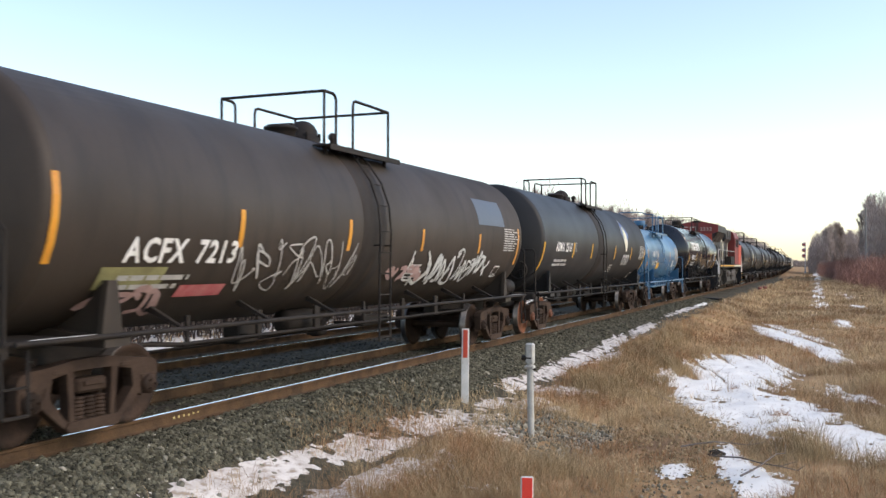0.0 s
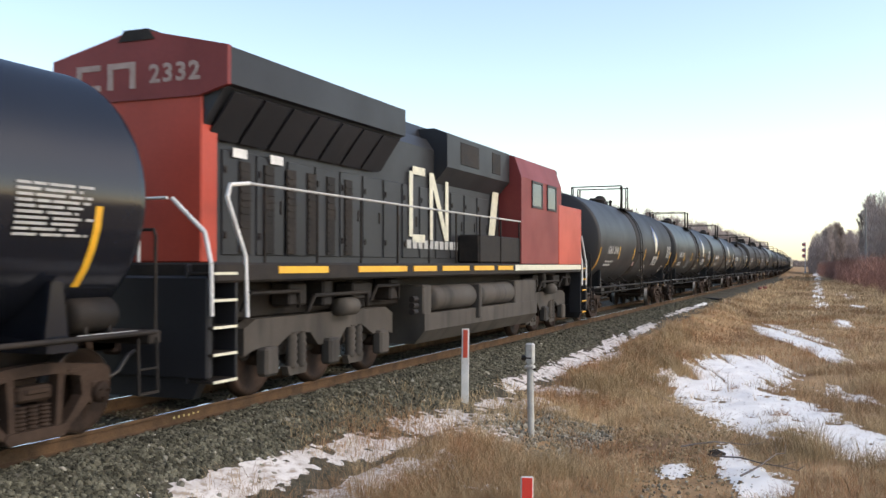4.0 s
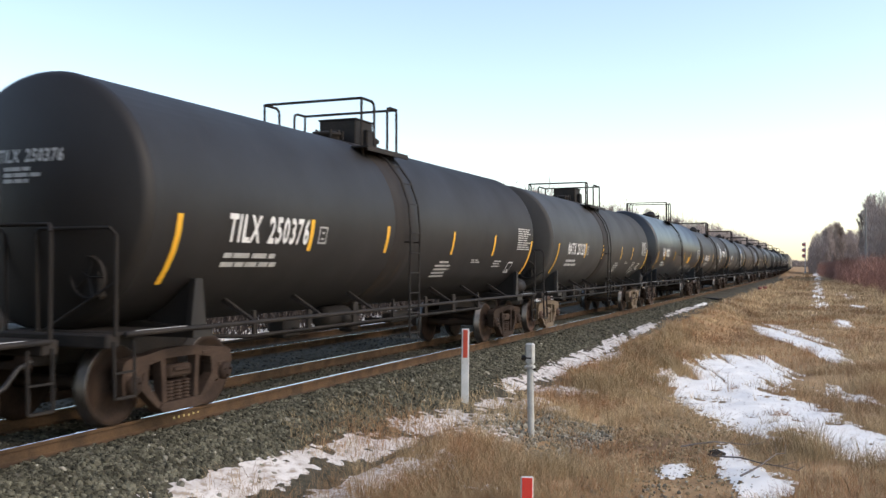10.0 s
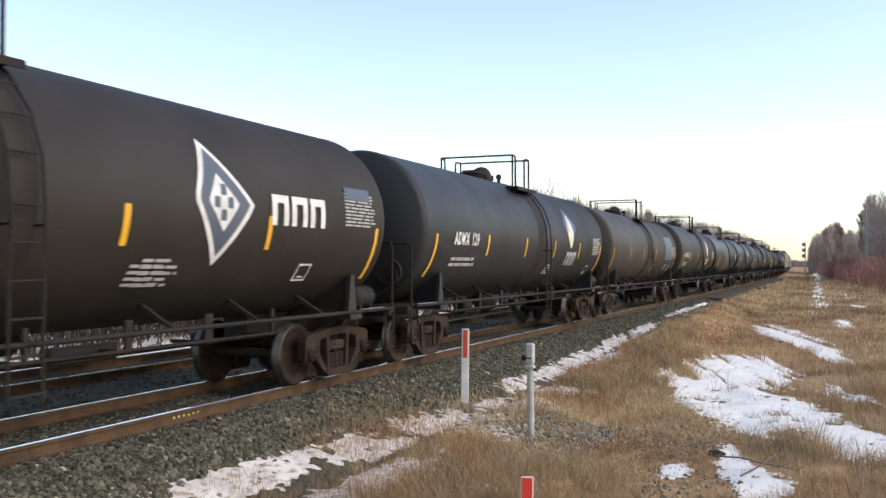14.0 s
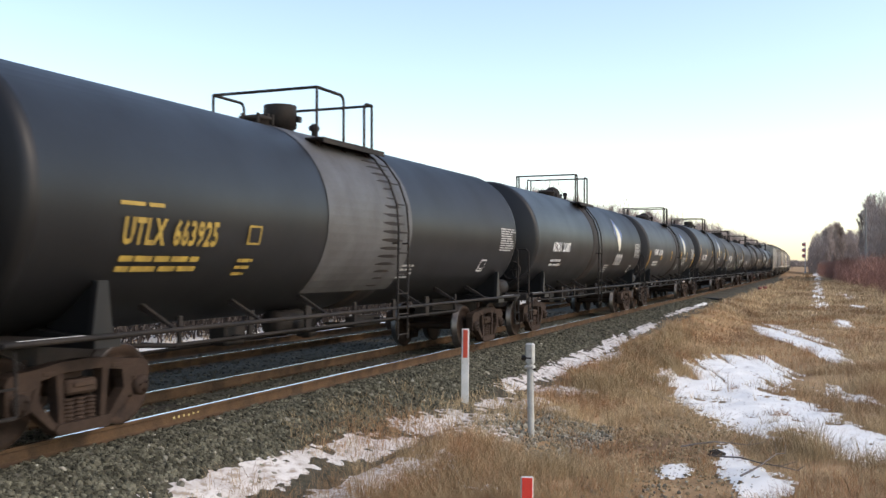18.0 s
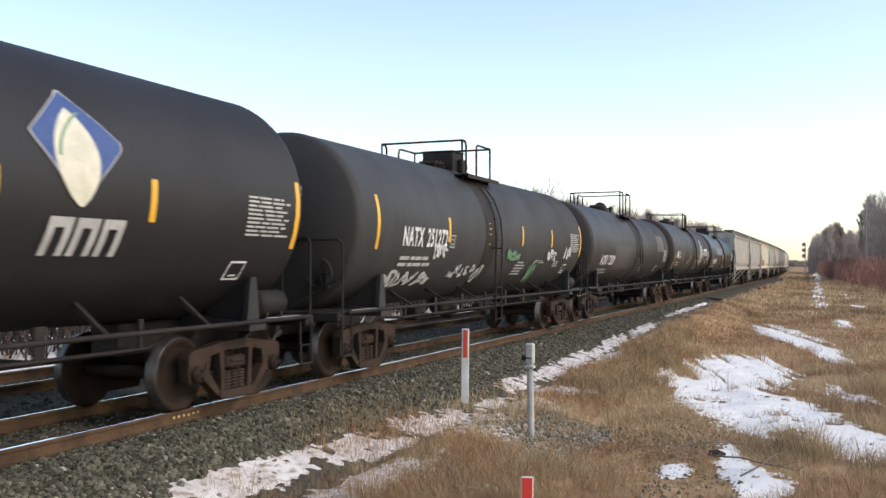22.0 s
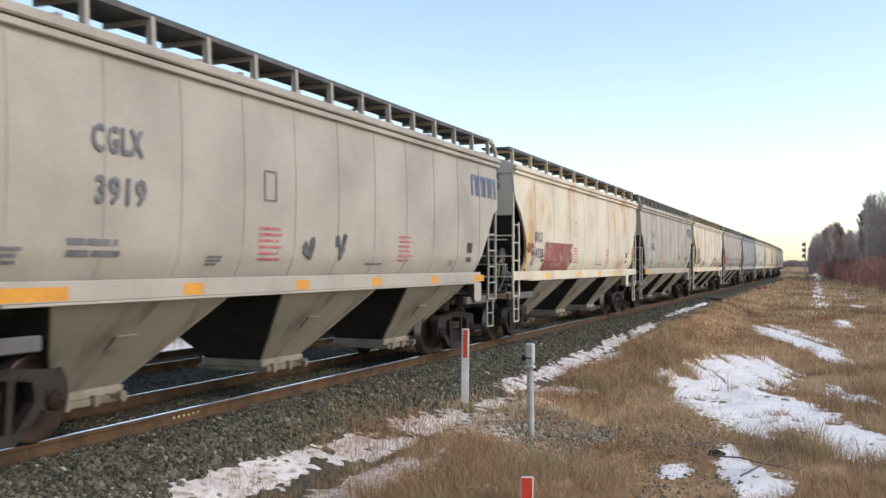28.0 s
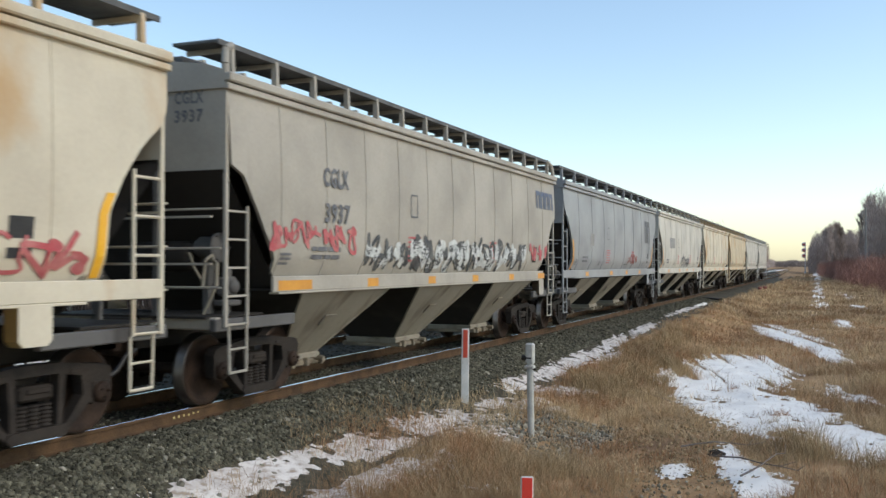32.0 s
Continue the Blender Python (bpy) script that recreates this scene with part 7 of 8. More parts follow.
def build_stones():
    g = np.random.default_rng(4)
    phi = (1 + 5 ** 0.5) / 2
    ico = np.array([(-1, phi, 0), (1, phi, 0), (-1, -phi, 0), (1, -phi, 0), (0, -1, phi), (0, 1, phi), (0, -1, -phi), (0, 1, -phi), (phi, 0, -1), (phi, 0, 1), (-phi, 0, -1), (-phi, 0, 1)]) / 1.9
    tri = np.array([(0, 11, 5), (0, 5, 1), (0, 1, 7), (0, 7, 10), (0, 10, 11), (1, 5, 9), (5, 11, 4), (11, 10, 2), (10, 7, 6), (7, 1, 8), (3, 9, 4), (3, 4, 2), (3, 2, 6), (3, 6, 8), (3, 8, 9), (4, 9, 5), (2, 4, 11), (6, 2, 10), (8, 6, 7), (9, 8, 1)])

    def scatter(name, n, x0, x1, y0, y1, size, lab, power=1.0, mat="stone"):
        x = g.uniform(x0, x1, n)
        y = y0 + (y1 - y0) * g.uniform(0, 1, n) ** power
        keep = np.ones(n, bool)
        if name == "ballast_stones" and x1 > TRACK + GAUGE / 2:
            u = x - (TRACK + GAUGE / 2)
            keep = (np.abs(u) > 0.11) & (np.abs(u + GAUGE) > 0.11) & (u < 1.5 + 0.45 * fbm(x * 2, y * 2, 6)) & ((snow_mask(x, y) < 0.05) | (x > -5.9))
        x, y = x[keep], y[keep]
        n = len(x)
        z = ground_z(x, y) + 0.02
        sc = g.uniform(0.55, 1.25, (n, 1)) * size * g.uniform(0.6, 1.2, (n, 3))
        q = g.normal(size=(n, 4))
        q /= np.linalg.norm(q, axis=1)[:, None]
        w, a, b, c = q.T
        rot = np.stack([np.stack([1 - 2 * (b * b + c * c), 2 * (a * b - c * w), 2 * (a * c + b * w)], -1), np.stack([2 * (a * b + c * w), 1 - 2 * (a * a + c * c), 2 * (b * c - a * w)], -1),
                        np.stack([2 * (a * c - b * w), 2 * (b * c + a * w), 1 - 2 * (a * a + b * b)], -1)], 1)
        base = ico[None] * (1 + g.uniform(-0.25, 0.25, (n, 12, 1))) * sc[:, None, :]
        v = np.einsum("nij,nkj->nki", rot, base) + np.stack([x, y, z], -1)[:, None, :]
        f = tri[None] + 12 * np.arange(n)[:, None, None]
        solid(name, raw_mesh(name, v.reshape(-1, 3), f.reshape(-1, 3), M[mat], False), lab, "stones", kind="stuff")
    r = TRACK + GAUGE / 2
    scatter("pale_stones", 260, r + 0.3, r + 1.9, 6.5, 24, 0.045, "scattered pale stones among the ballast", 1.3, "gravel")
    scatter("ballast_stones", 34000, r - 0.2, r + 2.1, 5.5, 26, 0.040, "loose grey-green crushed ballast stones on the shoulder", 1.35)
    scatter("ballast_stones", 9000, r - 0.2, r + 2.3, 24, 60, 0.045, "loose grey-green crushed ballast stones on the shoulder", 1.3)
    scatter("ballast_stones", 7000, TRACK - 0.68, TRACK + 0.68, 5, 40, 0.03, "crushed stones between the rails", 1.5, "stone")
    scatter("ballast_stones", 7000, TRACK2 - 0.6, TRACK - 1.1, 5, 40, 0.036, "dark crushed stones between the two tracks", 1.4, "stone_dark")
    scatter("gravel", 1300, -3.5, -1.5, 13.2, 18.5, 0.024, "gravel and clods between the grass tufts", 1.0, "clod")
    scatter("gravel", 700, -3.1, -0.9, 9.0, 13.6, 0.022, "gravel and clods on the bare soil", 1.0, "clod")
    scatter("gravel", 160, -3.1, -0.9, 9.0, 13.6, 0.03, "pale stones on the bare soil", 1.0, "gravel")
    scatter("gravel", 2000, -5.5, -3.4, 13.2, 16.9, 0.036, "gravel scattered round the pipe stand", 1.0, "gravel")


def build_grass():
    g = np.random.default_rng(9)

    def blades(name, x, y, per, hmin, hmax, spread, lean, mat, lab, wide=0.0045, off=0.0):
        n = len(x)
        x, y = np.repeat(x, per), np.repeat(y, per)
        rr = np.hypot(x, y)
        a = g.uniform(0, 2 * np.pi, n * per)
        d = g.uniform(0, spread, n * per) * np.clip(rr / 20, 0.8, 2)
        bx, by = x + d * np.cos(a), y + d * np.sin(a)
        bz = ground_z(bx, by) + off
        h = g.uniform(hmin, hmax, n * per) * (0.55 + 0.9 * fbm(bx * 0.5, by * 0.5, 31, 2))
        l = g.uniform(0.15, lean, n * per) * h
        la = a + g.normal(0, 0.6, n * per)
        w = wide * np.clip(rr / 14, 0.7, 8) * g.uniform(0.6, 1.3, n * per)
        t = g.uniform(0, np.pi, n * per)
        wx, wy = w * np.cos(t), w * np.sin(t)
        p0 = np.stack([bx - wx, by - wy, bz - 0.03], -1)
        p1 = np.stack([bx + wx, by + wy, bz - 0.03], -1)
        m0 = np.stack([bx - wx * .8 + 0.35 * l * np.cos(la), by - wy * .8 + 0.35 * l * np.sin(la), bz + 0.62 * h], -1)
        m1 = np.stack([bx + wx * .8 + 0.35 * l * np.cos(la), by + wy * .8 + 0.35 * l * np.sin(la), bz + 0.62 * h], -1)
        q = np.stack([bx + l * np.cos(la), by + l * np.sin(la), bz + h * 0.96], -1)
        v = np.stack([p0, p1, m0, m1, q], 1).reshape(-1, 3)
        k = 5 * np.arange(n * per)[:, None]
        f = np.concatenate([k + np.array([[0, 1, 3]]), k + np.array([[0, 3, 2]]), k + np.array([[2, 3, 4]])])
        solid(name, raw_mesh(name, v, f, M[mat], False), lab, "grass", kind="stuff")

    def field(n, r0, r1, az0, az1, keep):
        r = r0 * (r1 / r0) ** g.uniform(0, 1, n)
        az = np.radians(g.uniform(az0, az1, n))
        x, y = r * np.sin(az), r * np.cos(az)
        k = keep(x, y)
        return x[k], y[k]

    def meadow(x, y):
        u = x - (TRACK + GAUGE / 2)
        bare = fbm(x * 0.45, y * 0.45, 41, 3)
        return (u > 2.15 + 0.5 * (fbm(x * 1.2, y * 1.2, 2) - 0.5)) & (snow_mask(x, y) < -0.02 + 0.6 * (g.uniform(0, 1, len(x)) < 0.07)) & ((np.hypot((x + 2.3) / 0.9, (y - 15.8) / 1.8) > 1.0) | (g.uniform(0, 1, len(x)) < 0.3)) & ((np.hypot((x + 1.9) / 1.1, (y - 11.3) / 2.1) > 0.6 + 0.7 * fbm(x * 1.5, y * 1.5, 83, 2)) | (g.uniform(0, 1, len(x)) < 0.3)) & (bare > 0.30) & ((np.hypot((x + 4.4) / 1.1, (y - 15.0) / 1.5) > 0.7 + 0.6 * fbm(x * 1.6, y * 1.6, 77, 2)) | (g.uniform(0, 1, len(x)) < 0.15))

    x, y = field(34000, 7.5, 60, -34, 6, meadow)
    blades("dry_grass", x, y, 10, 0.05, 0.22, 0.16, 1.9, "grass_tan", "tangled tan dry grass", 0.0024)
    x, y = field(12000, 8, 60, -34, 6, lambda x, y: meadow(x, y) & (fbm(x * 0.35, y * 0.35, 51, 3) > 0.52))
    blades("russet_weeds", x, y, 7, 0.12, 0.36, 0.14, 0.9, "grass_red", "russet dead weeds among the grass", 0.0026)
    x, y = field(16000, 50, 330, -13, 5, lambda x, y: (x > -5.6) & (snow_mask(x, y) < 0))
    blades("far_grass", x, y, 7, 0.12, 0.32, 0.3, 1.2, "grass_tan", "distant tan grass along the line")
    # stalks at the foot of the ballast
    k = 110
    x, y = g.normal(-6.55, 0.22, k), g.normal(12.6, 1.0, k)
    blades("weed_stalks", x, y, 9, 0.08, 0.24, 0.14, 1.3, "grass_brown", "low brown weeds at the ballast's foot", 0.0026)
    x, y = g.normal(-6.0, 0.25, 120), g.normal(12.2, 0.8, 120)
    blades("weed_stalks", x, y, 8, 0.1, 0.3, 0.14, 1.0, "grass_red", "low russet weeds at the ballast's foot", 0.0024)
    k = 1700
    x, y = g.uniform(-6.45, -4.9, k), g.uniform(7.5, 18.5, k)
    keep = (fbm(x * 1.7, y * 1.7, 71, 3) > 0.36) & (x > -6.35 + 0.25 * g.uniform(0, 1, k))
    blades("snow_stubble", x[keep], y[keep], 3, 0.05, 0.2, 0.1, 1.5, "grass_tan", "thin dead stubble poking through snow", 0.0035, 0.02)
    # tall wispy tufts, in drifts
    def drift(n, cx, cy, rx, ry):
        return g.normal(cx, rx, n), g.normal(cy, ry, n)
    for lab, mat, spots, h0, h1 in (("tall wispy brown grass in loose tufts", "grass_brown", ((90, -4.2, 9.3, 0.75, 0.9), (70, -3.3, 10.2, 0.6, 0.8), (60, -4.9, 10.6, 0.3, 0.9), (60, -3.7, 12.2, 0.5, 0.7), (55, -0.3, 15.2, 0.35, 0.6), (60, 0.9, 14.2, 0.6, 0.9)), 0.18, 0.46),
                                    ("thick brown grass on the hummock", "grass_brown", ((110, -4.2, 23.5, 0.5, 1.8), (80, -4.6, 20.6, 0.35, 1.0), (70, -4.7, 28.0, 0.4, 3.0)), 0.2, 0.5),
                                    ("russet brush between snow and grass", "grass_red", ((120, -5.0, 22.5, 0.4, 1.6), (60, -5.0, 26.5, 0.4, 2.0), (60, -4.6, 18.4, 0.4, 0.5), (70, -4.75, 9.4, 0.3, 1.0), (40, -4.6, 12.4, 0.3, 0.6)), 0.12, 0.34),
                                    ("tall tan grass at the edge of the snow", "grass_tan", ((120, 1.4, 22.0, 0.8, 3.0), (90, 1.0, 29.0, 0.6, 3.0), (60, -3.9, 17.5, 0.5, 1.2)), 0.16, 0.42)):
        x, y = (np.concatenate(c) for c in zip(*[drift(*sp) for sp in spots]))
        ok = (snow_mask(x, y) < 0.1) & (x > -5.5)
        blades("grass_tufts", x[ok], y[ok], 46, h0, h1, 0.2, 1.3, mat, lab, 0.0021)
    x, y = field(900, 14, 120, -50, -20, lambda x, y: x < -15.5)
    blades("far_grass", x, y, 5, 0.2, 0.45, 0.2, 0.7, "grass_tan", "tan grass in the snow beyond the tracks", 0.006)


def tree_parts(seed, h, spread, mat, twigs=900, stems=1):
    """Trunk and crown of a leafless tree of height h."""
    rnd = random.Random(seed)
    trunk, crown = Shape(), Shape()
    limbs = []
    for _ in range(stems):
        bx, by = (rnd.uniform(-0.25, 0.25) * (stems > 1) * spread, rnd.uniform(-0.25, 0.25) * (stems > 1) * spread)
        p, r, n = Vector((bx, by, -0.3)), h * 0.011 / math.sqrt(stems), 7
        way = Vector((rnd.uniform(-0.06, 0.06) + bx * 0.12, rnd.uniform(-0.06, 0.06) + by * 0.12, 1))
        for k in range(n):
            q = p + way * (h * 0.96 / n)
            q.x += rnd.uniform(-0.02, 0.02) * h
            q.y += rnd.uniform(-0.02, 0.02) * h
            trunk.rod(p, q, r * (1 - k / n * 0.9), 6, r * (1 - (k + 1) / n * 0.9), False)
            if k >= (2 if stems == 1 else 0):
                for _ in range(6 if stems == 1 else 3):
                    a, l = rnd.uniform(0, 6.283), spread * (0.95 - 0.6 * k / n) * rnd.uniform(0.4, 1.0)
                    o = p.lerp(q, rnd.random())
                    e = o + Vector((math.cos(a) * l, math.sin(a) * l, l * rnd.uniform(1.2, 2.4)))
                    e.z = min(e.z, h * rnd.uniform(0.9, 1.03))
                    crown.rod(o, e, r * 0.26, 4, r * 0.06, False)
                    limbs.append((o, e))
            p = q
        limbs.append((p - Vector((0, 0, h * 0.2)), p))
    for _ in range(twigs):
        o, e = rnd.choice(limbs)
        b = o.lerp(e, rnd.uniform(0.05, 1.0))
        l = rnd.uniform(0.5, 1.5) * h * 0.08
        d = (e - o).normalized() * 0.8 + Vector((rnd.uniform(-0.6, 0.6), rnd.uniform(-0.6, 0.6), rnd.uniform(0.1, 1)))
        t = b + d.normalized() * l
        w = Vector((rnd.uniform(-1, 1), rnd.uniform(-1, 1), 0.2)).normalized() * (0.0010 * h + 0.004)
        crown.add([b - w, b + w, t], [(0, 1, 2)])
    return trunk, crown


def build_woods():
    g = random.Random(12)
    kinds = []
    for k in range(5):
        tr, cr = tree_parts(100 + k, 12.0, 1.7 + 0.25 * (k % 3), None, 3600)
        kinds.append((tr.mesh("trunk", M["bark"]), cr.mesh("crown", M["twig"])))
    bushes = []
    for k in range(3):
        tr, cr = tree_parts(200 + k, 3.2, 1.5, None, 900, 6)
        bushes.append((tr.mesh("stem", M["twig_red"]), cr.mesh("crown", M["twig_red"])))

    def plant(kind, x, y, h, base, name, lab, group):
        t = thing(name, lab, "tree" if name != "willow_shrub" else "shrub", (x, y, at_ground(x, y)), group)
        t.rotation_euler = (0, 0, g.uniform(0, 6.28))
        s = h / base
        t.scale = (s * g.uniform(0.9, 1.2), s * g.uniform(0.9, 1.2), s)
        part("trunk" if name != "willow_shrub" else "stem", kind[0], t)
        part("crown", kind[1], t)
    for _ in range(60):
        y = 104 + 330 * g.random() ** 1.5
        plant(g.choice(kinds), -29 - g.uniform(0, 9), y, g.uniform(10.6, 12.6) * (1 + 0.2 * float(ease(y, 110, 330))), 12, "aspen_tree", "tall leafless grey aspen in the wood beyond the tracks", "bare wood beyond the tracks")
    for _ in range(34):
        y = g.uniform(240, 340)
        x = -2.6 + (340 - y) * 0.028 + g.random() ** 1.3 * 17
        plant(g.choice(kinds), x, y, g.uniform(10.5, 13.5), 12, "aspen_tree", "leafless grey-brown aspen in a dense stand", "bare wood on the camera's side")
    for _ in range(26):
        y = g.uniform(145, 195)
        x = 0.030 * y + g.random() * 16
        hh = 11.5 + min(3.5, max(0, (x - 0.03 * y) * 1.0))
        plant(g.choice(kinds), x, y, hh * g.uniform(0.92, 1.08), 12, "aspen_tree", "tall leafless grey-brown aspen in a dense stand", "bare wood on the camera's side")
    for _ in range(64):
        y = g.uniform(85, 240)
        x = y * 0.012 + 2.0 * (y < 130) - (y > 170) * 0.022 * (y - 170) + g.random() * 14
        plant(g.choice(bushes), x, y, g.uniform(2.0, 3.8), 3.2, "willow_shrub", "reddish-brown leafless willow shrub", "willow shrubs at the wood's edge")
    # the woods behind and the undergrowth, masses of upright stems and twigs
    r = np.random.default_rng(5)

    def mass(name, n, place, h0, h1, length, width, mat, lab, low=0.0, rise=lambda x, y: 1.0):
        x, y = place(n)
        tree = fbm(x * 0.45, y * 0.22, 61, 3)
        top = (h0 + (h1 - h0) * tree) * (0.92 + 0.14 * r.uniform(0, 1, n) ** 2) * rise(x, y)
        q = low + (1 - low) * r.uniform(0, 1, n) ** 0.85
        b = np.stack([x, y, ground_z(x, y) + top * q * 0.93 - 0.1], -1)
        d = np.stack([r.normal(0, 0.28, n), r.normal(0, 0.28, n), r.uniform(0.4, 1.0, n)], -1) * (length * (1.1 - 0.5 * q) * r.uniform(0.5, 1.4, n))[:, None]
        a = r.uniform(0, np.pi, n)
        w = np.stack([np.cos(a), np.sin(a), 0 * a], -1) * (width * (1.2 - 0.6 * q) * r.uniform(0.6, 1.3, n))[:, None]
        v = np.stack([b - w, b + w, b + d], 1).reshape(-1, 3)
        solid(name, raw_mesh(name, v, np.arange(3 * n).reshape(-1, 3), M[mat], False), lab, "woods" if h1 > 8 else "shrubs", kind="stuff")

    def across(y0, y1, near, far):
        def place(n):
            y = r.uniform(y0, y1, n)
            return near(y) + (far(y) - near(y)) * r.uniform(0, 1, n), y
        return place
    mass("far_woods", 230000, across(106, 560, lambda y: -30 + 0 * y, lambda y: -52 + 0 * y), 12.5, 18.5, 2.2, 0.08, "twig", "distant mass of leafless grey-brown trees beyond the tracks", 0.3, lambda x, y: 0.8 + 0.2 * ease(y, 110, 330))
    mass("far_woods", 62000, across(262, 330, lambda y: -0.0168 * y, lambda y: 0.07 * y), 10.0, 13.2, 2.2, 0.055, "twig", "dense mass of leafless grey-brown trees beside the line", 0.0, lambda x, y: 0.55 + 0.45 * ease(x / y, -0.019, -0.011))
    mass("far_woods", 42000, across(500, 1150, lambda y: -36 - 0.03 * (y - 500), lambda y: -75 - 0.03 * (y - 500)), 10.0, 15.0, 3.2, 0.2, "twig", "far woods along the bend of the line", 0.0, lambda x, y: 1.05 - 0.4 * ease(y, 520, 900))
    mass("far_woods", 16000, across(1150, 1240, lambda y: -80 + 0 * y, lambda y: 60 + 0 * y), 6.0, 9.0, 3.0, 0.3, "twig", "low far woods closing the view down the line")
    mass("far_woods", 70000, across(150, 200, lambda y: 0.034 * y, lambda y: 0.11 * y), 9.5, 16.0, 2.0, 0.045, "twig", "dense mass of tall leafless grey-brown trees beside the line")

    mass("brushwood", 90000, across(4, 118, lambda y: -21.5 + 0 * y, lambda y: -30 + 0 * y), 2.5, 5.0, 1.0, 0.035, "twig_dark", "dense dark brushwood beyond the far track's snow")

    def brink(y):
        return 1.2 + np.where(y < 140, (140 - y) * 0.067, -(y - 140) * 0.036)
    mass("undergrowth", 36000, across(86, 240, brink, lambda y: brink(y) + 9), 1.6, 4.6, 0.8, 0.03, "twig_red", "reddish-brown willow thicket at the wood's edge")


def build_signals():
    M["mast"] = noise_mat("pale_mast_paint", (0.7, 0.68, 0.67), (0.58, 0.56, 0.56), 0.6, 3, 30, 0.1)
    M["lens_red"] = noise_mat("red_signal_lens", (0.3, 0.03, 0.04), (0.24, 0.03, 0.035), 0.3, 3, 30, 0.0)
    b = M["lens_red"].node_tree.nodes["Principled BSDF"]
    b.inputs["Emission Color"].default_value, b.inputs["Emission Strength"].default_value = (1.0, 0.08, 0.1, 1), 0.12
    x, y = -6.05, 300.0
    sg = thing("railway_signal", "tall pale signal mast with three red lamp heads", "signal", (x, y, at_ground(x, y)))
    s = Shape()
    s.rod((0, 0, -0.2), (0, 0, 9.3), 0.16, 10)
    s.box(0, 0, 0.2, 0.6, 0.6, 0.5, ch=0.05)
    part("mast", s.mesh("mast", M["mast"]), sg)
    for z in (5.2, 6.9, 8.6):
        s = Shape()
        s.lathe([(0.0, 0.0), (0.0, 0.62), (-0.05, 0.62), (-0.05, 0.0)], "y", (-0.35, -0.12, z), 20)
        hd = part("target_disc", s.mesh("target_disc", M["mast"]), sg, "round pale target disc")
        s = Shape()
        s.lathe([(-0.08, 0.0), (-0.09, 0.2), (-0.06, 0.24)], "y", (-0.35, -0.12, z), 16)
        part("lens", s.mesh("lens", M["lens_red"]), hd, "red lamp lens")
        s = Shape()
        s.lathe([(-0.06, 0.38), (-0.45, 0.38), (-0.45, 0.36), (-0.06, 0.36)], "y", (-0.35, -0.12, z), 16)
        part("hood", s.mesh("hood", M["black"]), hd, "black lamp hood")
    for x, y, h in ((5.3, 150.0, 11.0), (7.0, 232.0, 10.5)):
        p = thing("utility_pole", "weathered wooden utility pole before the wood", "pole", (x, y, at_ground(x, y)), "utility poles")
        s = Shape()
        s.rod((0, 0, -0.3), (0, 0, h), 0.17, 10, 0.12)
        part("shaft", s.mesh("shaft", M["pole_wood"]), p)
        s = Shape()
        s.box(0, 0, h - 0.6, 1.4, 0.1, 0.12, ch=0.01)
        part("crossarm", s.mesh("crossarm", M["pole_wood"]), p)


def build_litter():
    g = random.Random(3)
    def lay(name, lab, cat, x, y, fn, mat, lift=0.0, rz=0.0):
        s = Shape()
        fn(s)
        ob = solid(name, s.mesh(name, mat), lab, cat, (x, y, at_ground(x, y) + lift))
        ob.rotation_euler = (0, 0, rz)
    lay("tie_plate_scrap", "dark discarded steel plate on the ballast shoulder", "scrap", -6.55, 60.0, lambda s: s.box(0, 0, 0.05, 0.5, 2.2, 0.1, ch=0.02), M["steel_dark"], 0.02, 0.5)
    for dx, dy in ((0, 0), (0.25, 2.5)):
        lay("rusty_scrap", "small rusty red scrap lying in the grass", "scrap", -5.3 + dx, 84.0 + dy, lambda s: s.box(0, 0, 0.15, 0.35, 0.25, 0.2, ch=0.06), M["primer_red"], 0.2, 0.7)
    for x, y, l, a in ((-3.4, 20.6, 2.6, -0.9), (-1.5, 15.0, 1.3, 0.4), (-1.0, 13.6, 1.5, -0.7), (-0.75, 13.2, 1.0, 0.9)):
        def stick(s):
            p = Vector((-l / 2, 0, 0.06))
            for k in range(5):
                q = p + Vector((l / 5, g.uniform(-0.06, 0.06), g.uniform(-0.03, 0.05)))
                s.rod(p, q, 0.014 * (1 - 0.12 * k), 6, 0.014 * (1 - 0.12 * (k + 1)))
                if k > 1:
                    s.rod(q, q + Vector((0.22, g.uniform(-0.25, 0.25), g.uniform(0.05, 0.2))), 0.006, 5, 0.002)
                p = q
        lay("fallen_branch", "dark fallen branch lying on snow and grass", "branch", x, y, stick, M["bark"], 0.03, a)
    lay("wood_chunk", "dark broken chunk of wood in the snow", "wood", -1.55, 14.55, lambda s: s.prism([(-0.13, 0), (0.12, 0), (0.13, 0.03), (0.03, 0.08), (-0.08, 0.06)], "y", -0.05, 0.04), M["tie"], 0.03, 0.5)
    # tufts standing in the snow
    for x, y in ((-0.75, 19.1), (-0.9, 18.9), (-2.0, 22.9)):
        s = Shape()
        for _ in range(30):
            a, h = g.uniform(0, 6.28), g.uniform(0.06, 0.2)
            e = Vector((math.cos(a) * h * 0.6, math.sin(a) * h * 0.6, h))
            s.rod((g.uniform(-0.15, 0.15), g.uniform(-0.15, 0.15), 0), e, 0.004, 3, 0.001, False)
        solid("grass_tuft", s.mesh("grass_tuft", M["grass_red"]), "dark tuft of dead grass poking through snow", "grass", (x, y, at_ground(x, y)), "tufts in the snow")


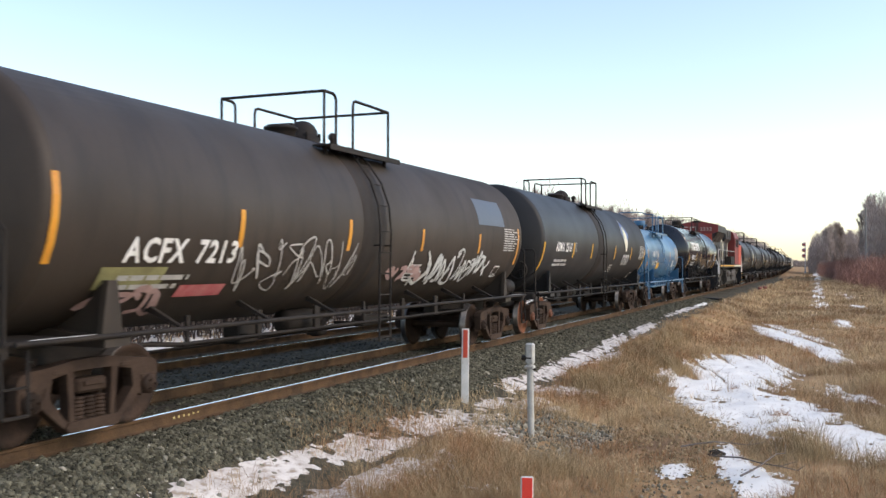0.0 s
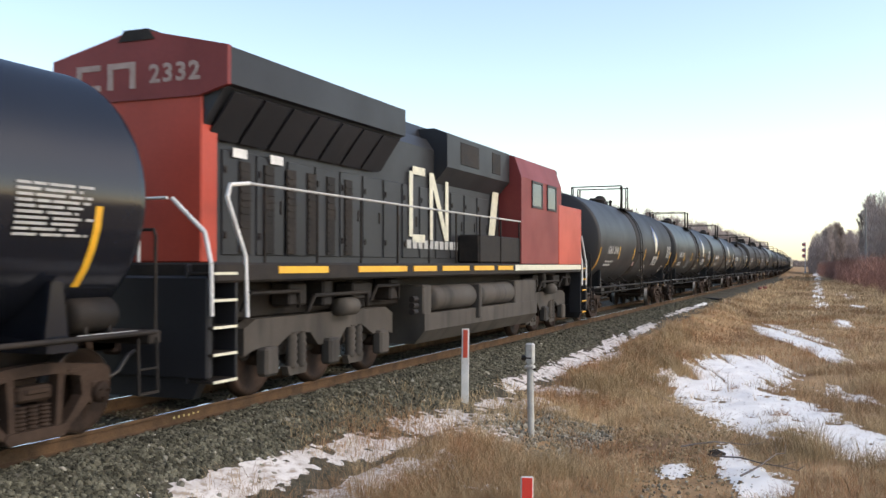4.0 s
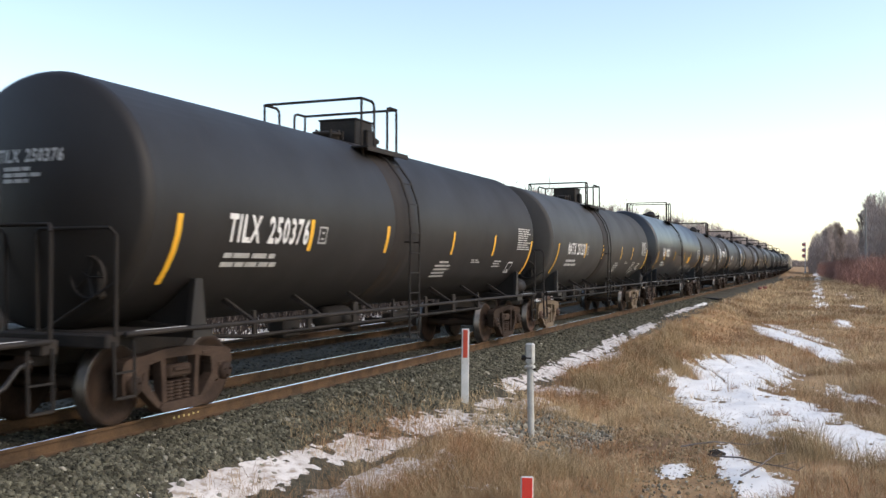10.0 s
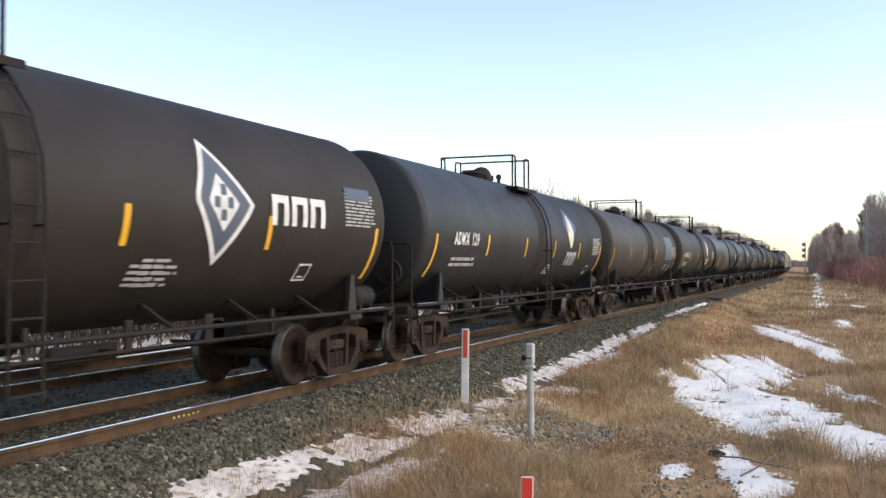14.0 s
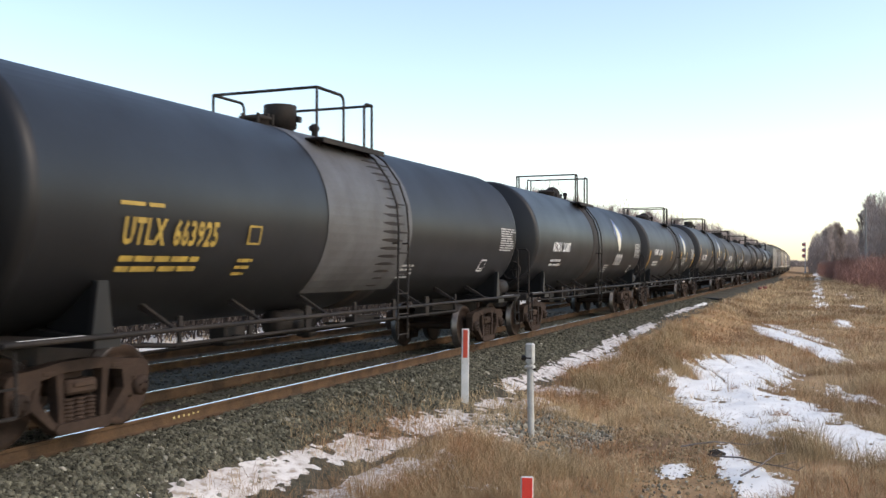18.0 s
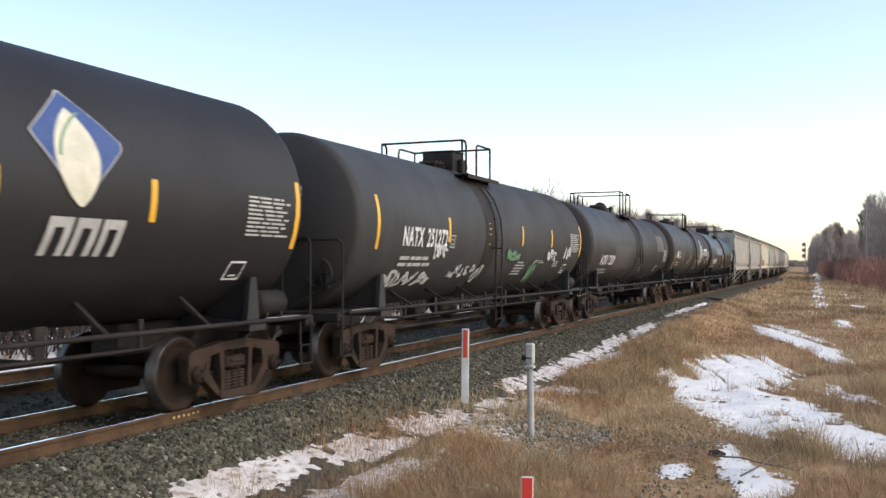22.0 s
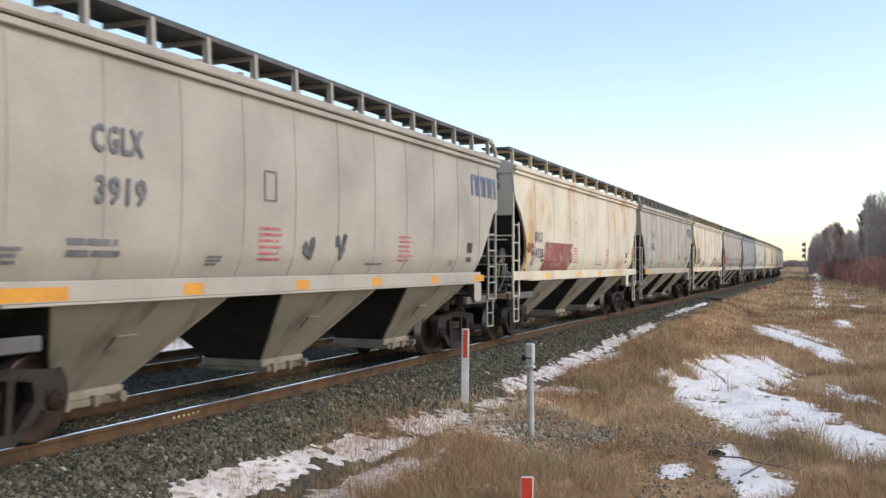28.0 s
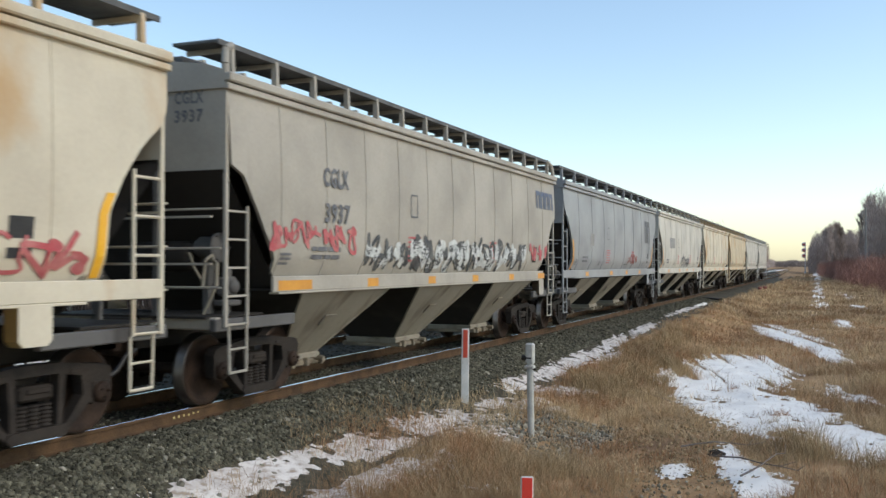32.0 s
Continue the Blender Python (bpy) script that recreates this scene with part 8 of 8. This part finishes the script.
M["twig_dark"] = noise_mat("dark_brushwood", (0.07, 0.055, 0.046), (0.12, 0.095, 0.08), 0.95, 1, 30, 0.0, vary=0.3, spec=0.1)
M["snow_dirty"] = noise_mat("thin_dirty_snow", (0.78, 0.72, 0.66), (0.58, 0.52, 0.47), 0.7, 2.5, 30, 0.6, third=((0.36, 0.28, 0.21), 11.0, 0.5, 0.66), streak=(1.2, 0.6, 1.0))
M["gravel"] = noise_mat("pale_gravel", (0.16, 0.145, 0.11), (0.36, 0.33, 0.26), 0.9, 6, 60, 0.4, vary=0.6, island=True, spec=0.12)
M["clod"] = noise_mat("olive_clods", (0.28, 0.205, 0.115), (0.44, 0.33, 0.20), 0.95, 6, 60, 0.4, vary=0.5, island=True, spec=0.1)
M["stone_dark"] = noise_mat("dark_grey_stone", (0.05, 0.041, 0.027), (0.105, 0.09, 0.064), 0.9, 6, 60, 0.4, vary=0.5, island=True, spec=0.1)
M["pole_wood"] = noise_mat("silvered_pole_wood", (0.24, 0.22, 0.20), (0.34, 0.31, 0.28), 0.9, 2, 30, 0.3)
build_snow("snow_patch", np.arange(-4.4, 4, 0.05), np.arange(7, 50, 0.085), "old snow lying in ragged patches on the grass")
build_snow("snow_strip", np.arange(-7, -4.35, 0.045), np.arange(7, 50, 0.085), "thin grey dirty snow along the foot of the ballast", "snow_dirty")
build_snow("far_snow", np.arange(-8, 9, 0.3), np.arange(50, 380, 1.6), "thin snow along the track to the distance")
build_snow("snow_field", axis_steps(-120, -15.4, -24, -15.5, 0.3), axis_steps(0, 420, 4, 60, 0.5), "snow and stubble beyond the far track")
build_stones()
build_grass()
build_woods()
build_signals()
build_litter()


# ---- what moves: the train runs towards the camera and past it ----
def run(t):
    return K * (14.7516 * t + 0.4673 * t * t / 32)


def motions():
    def place(y):
        return pose(TRACK - float(bend(y)), y, 0, 0, 0, math.degrees(math.atan(float(bend(y + 1) - bend(y - 1)) / 2)))
    for car, y in CARS:
        walk(car, [(t, place(y - run(t))) for t in range(0, 33, 2)])
    # wheels alike in place and size share their turning
    for (yy, r), sets in WHEELS.items():
        n = 960
        rows = [(32 * k / n, Matrix.Translation((0, yy, r)) @ Matrix.Rotation((run(32 * k / n) / r) % (2 * math.pi), 4, "X")) for k in range(n + 1)]
        walk(sets[0], rows)
        act, slot = sets[0].animation_data.action, sets[0].animation_data.action_slot
        for w in sets[1:]:
            w.rotation_mode = "QUATERNION"
            w.animation_data_create()
            w.animation_data.action = act
            w.animation_data.action_slot = slot


motions()
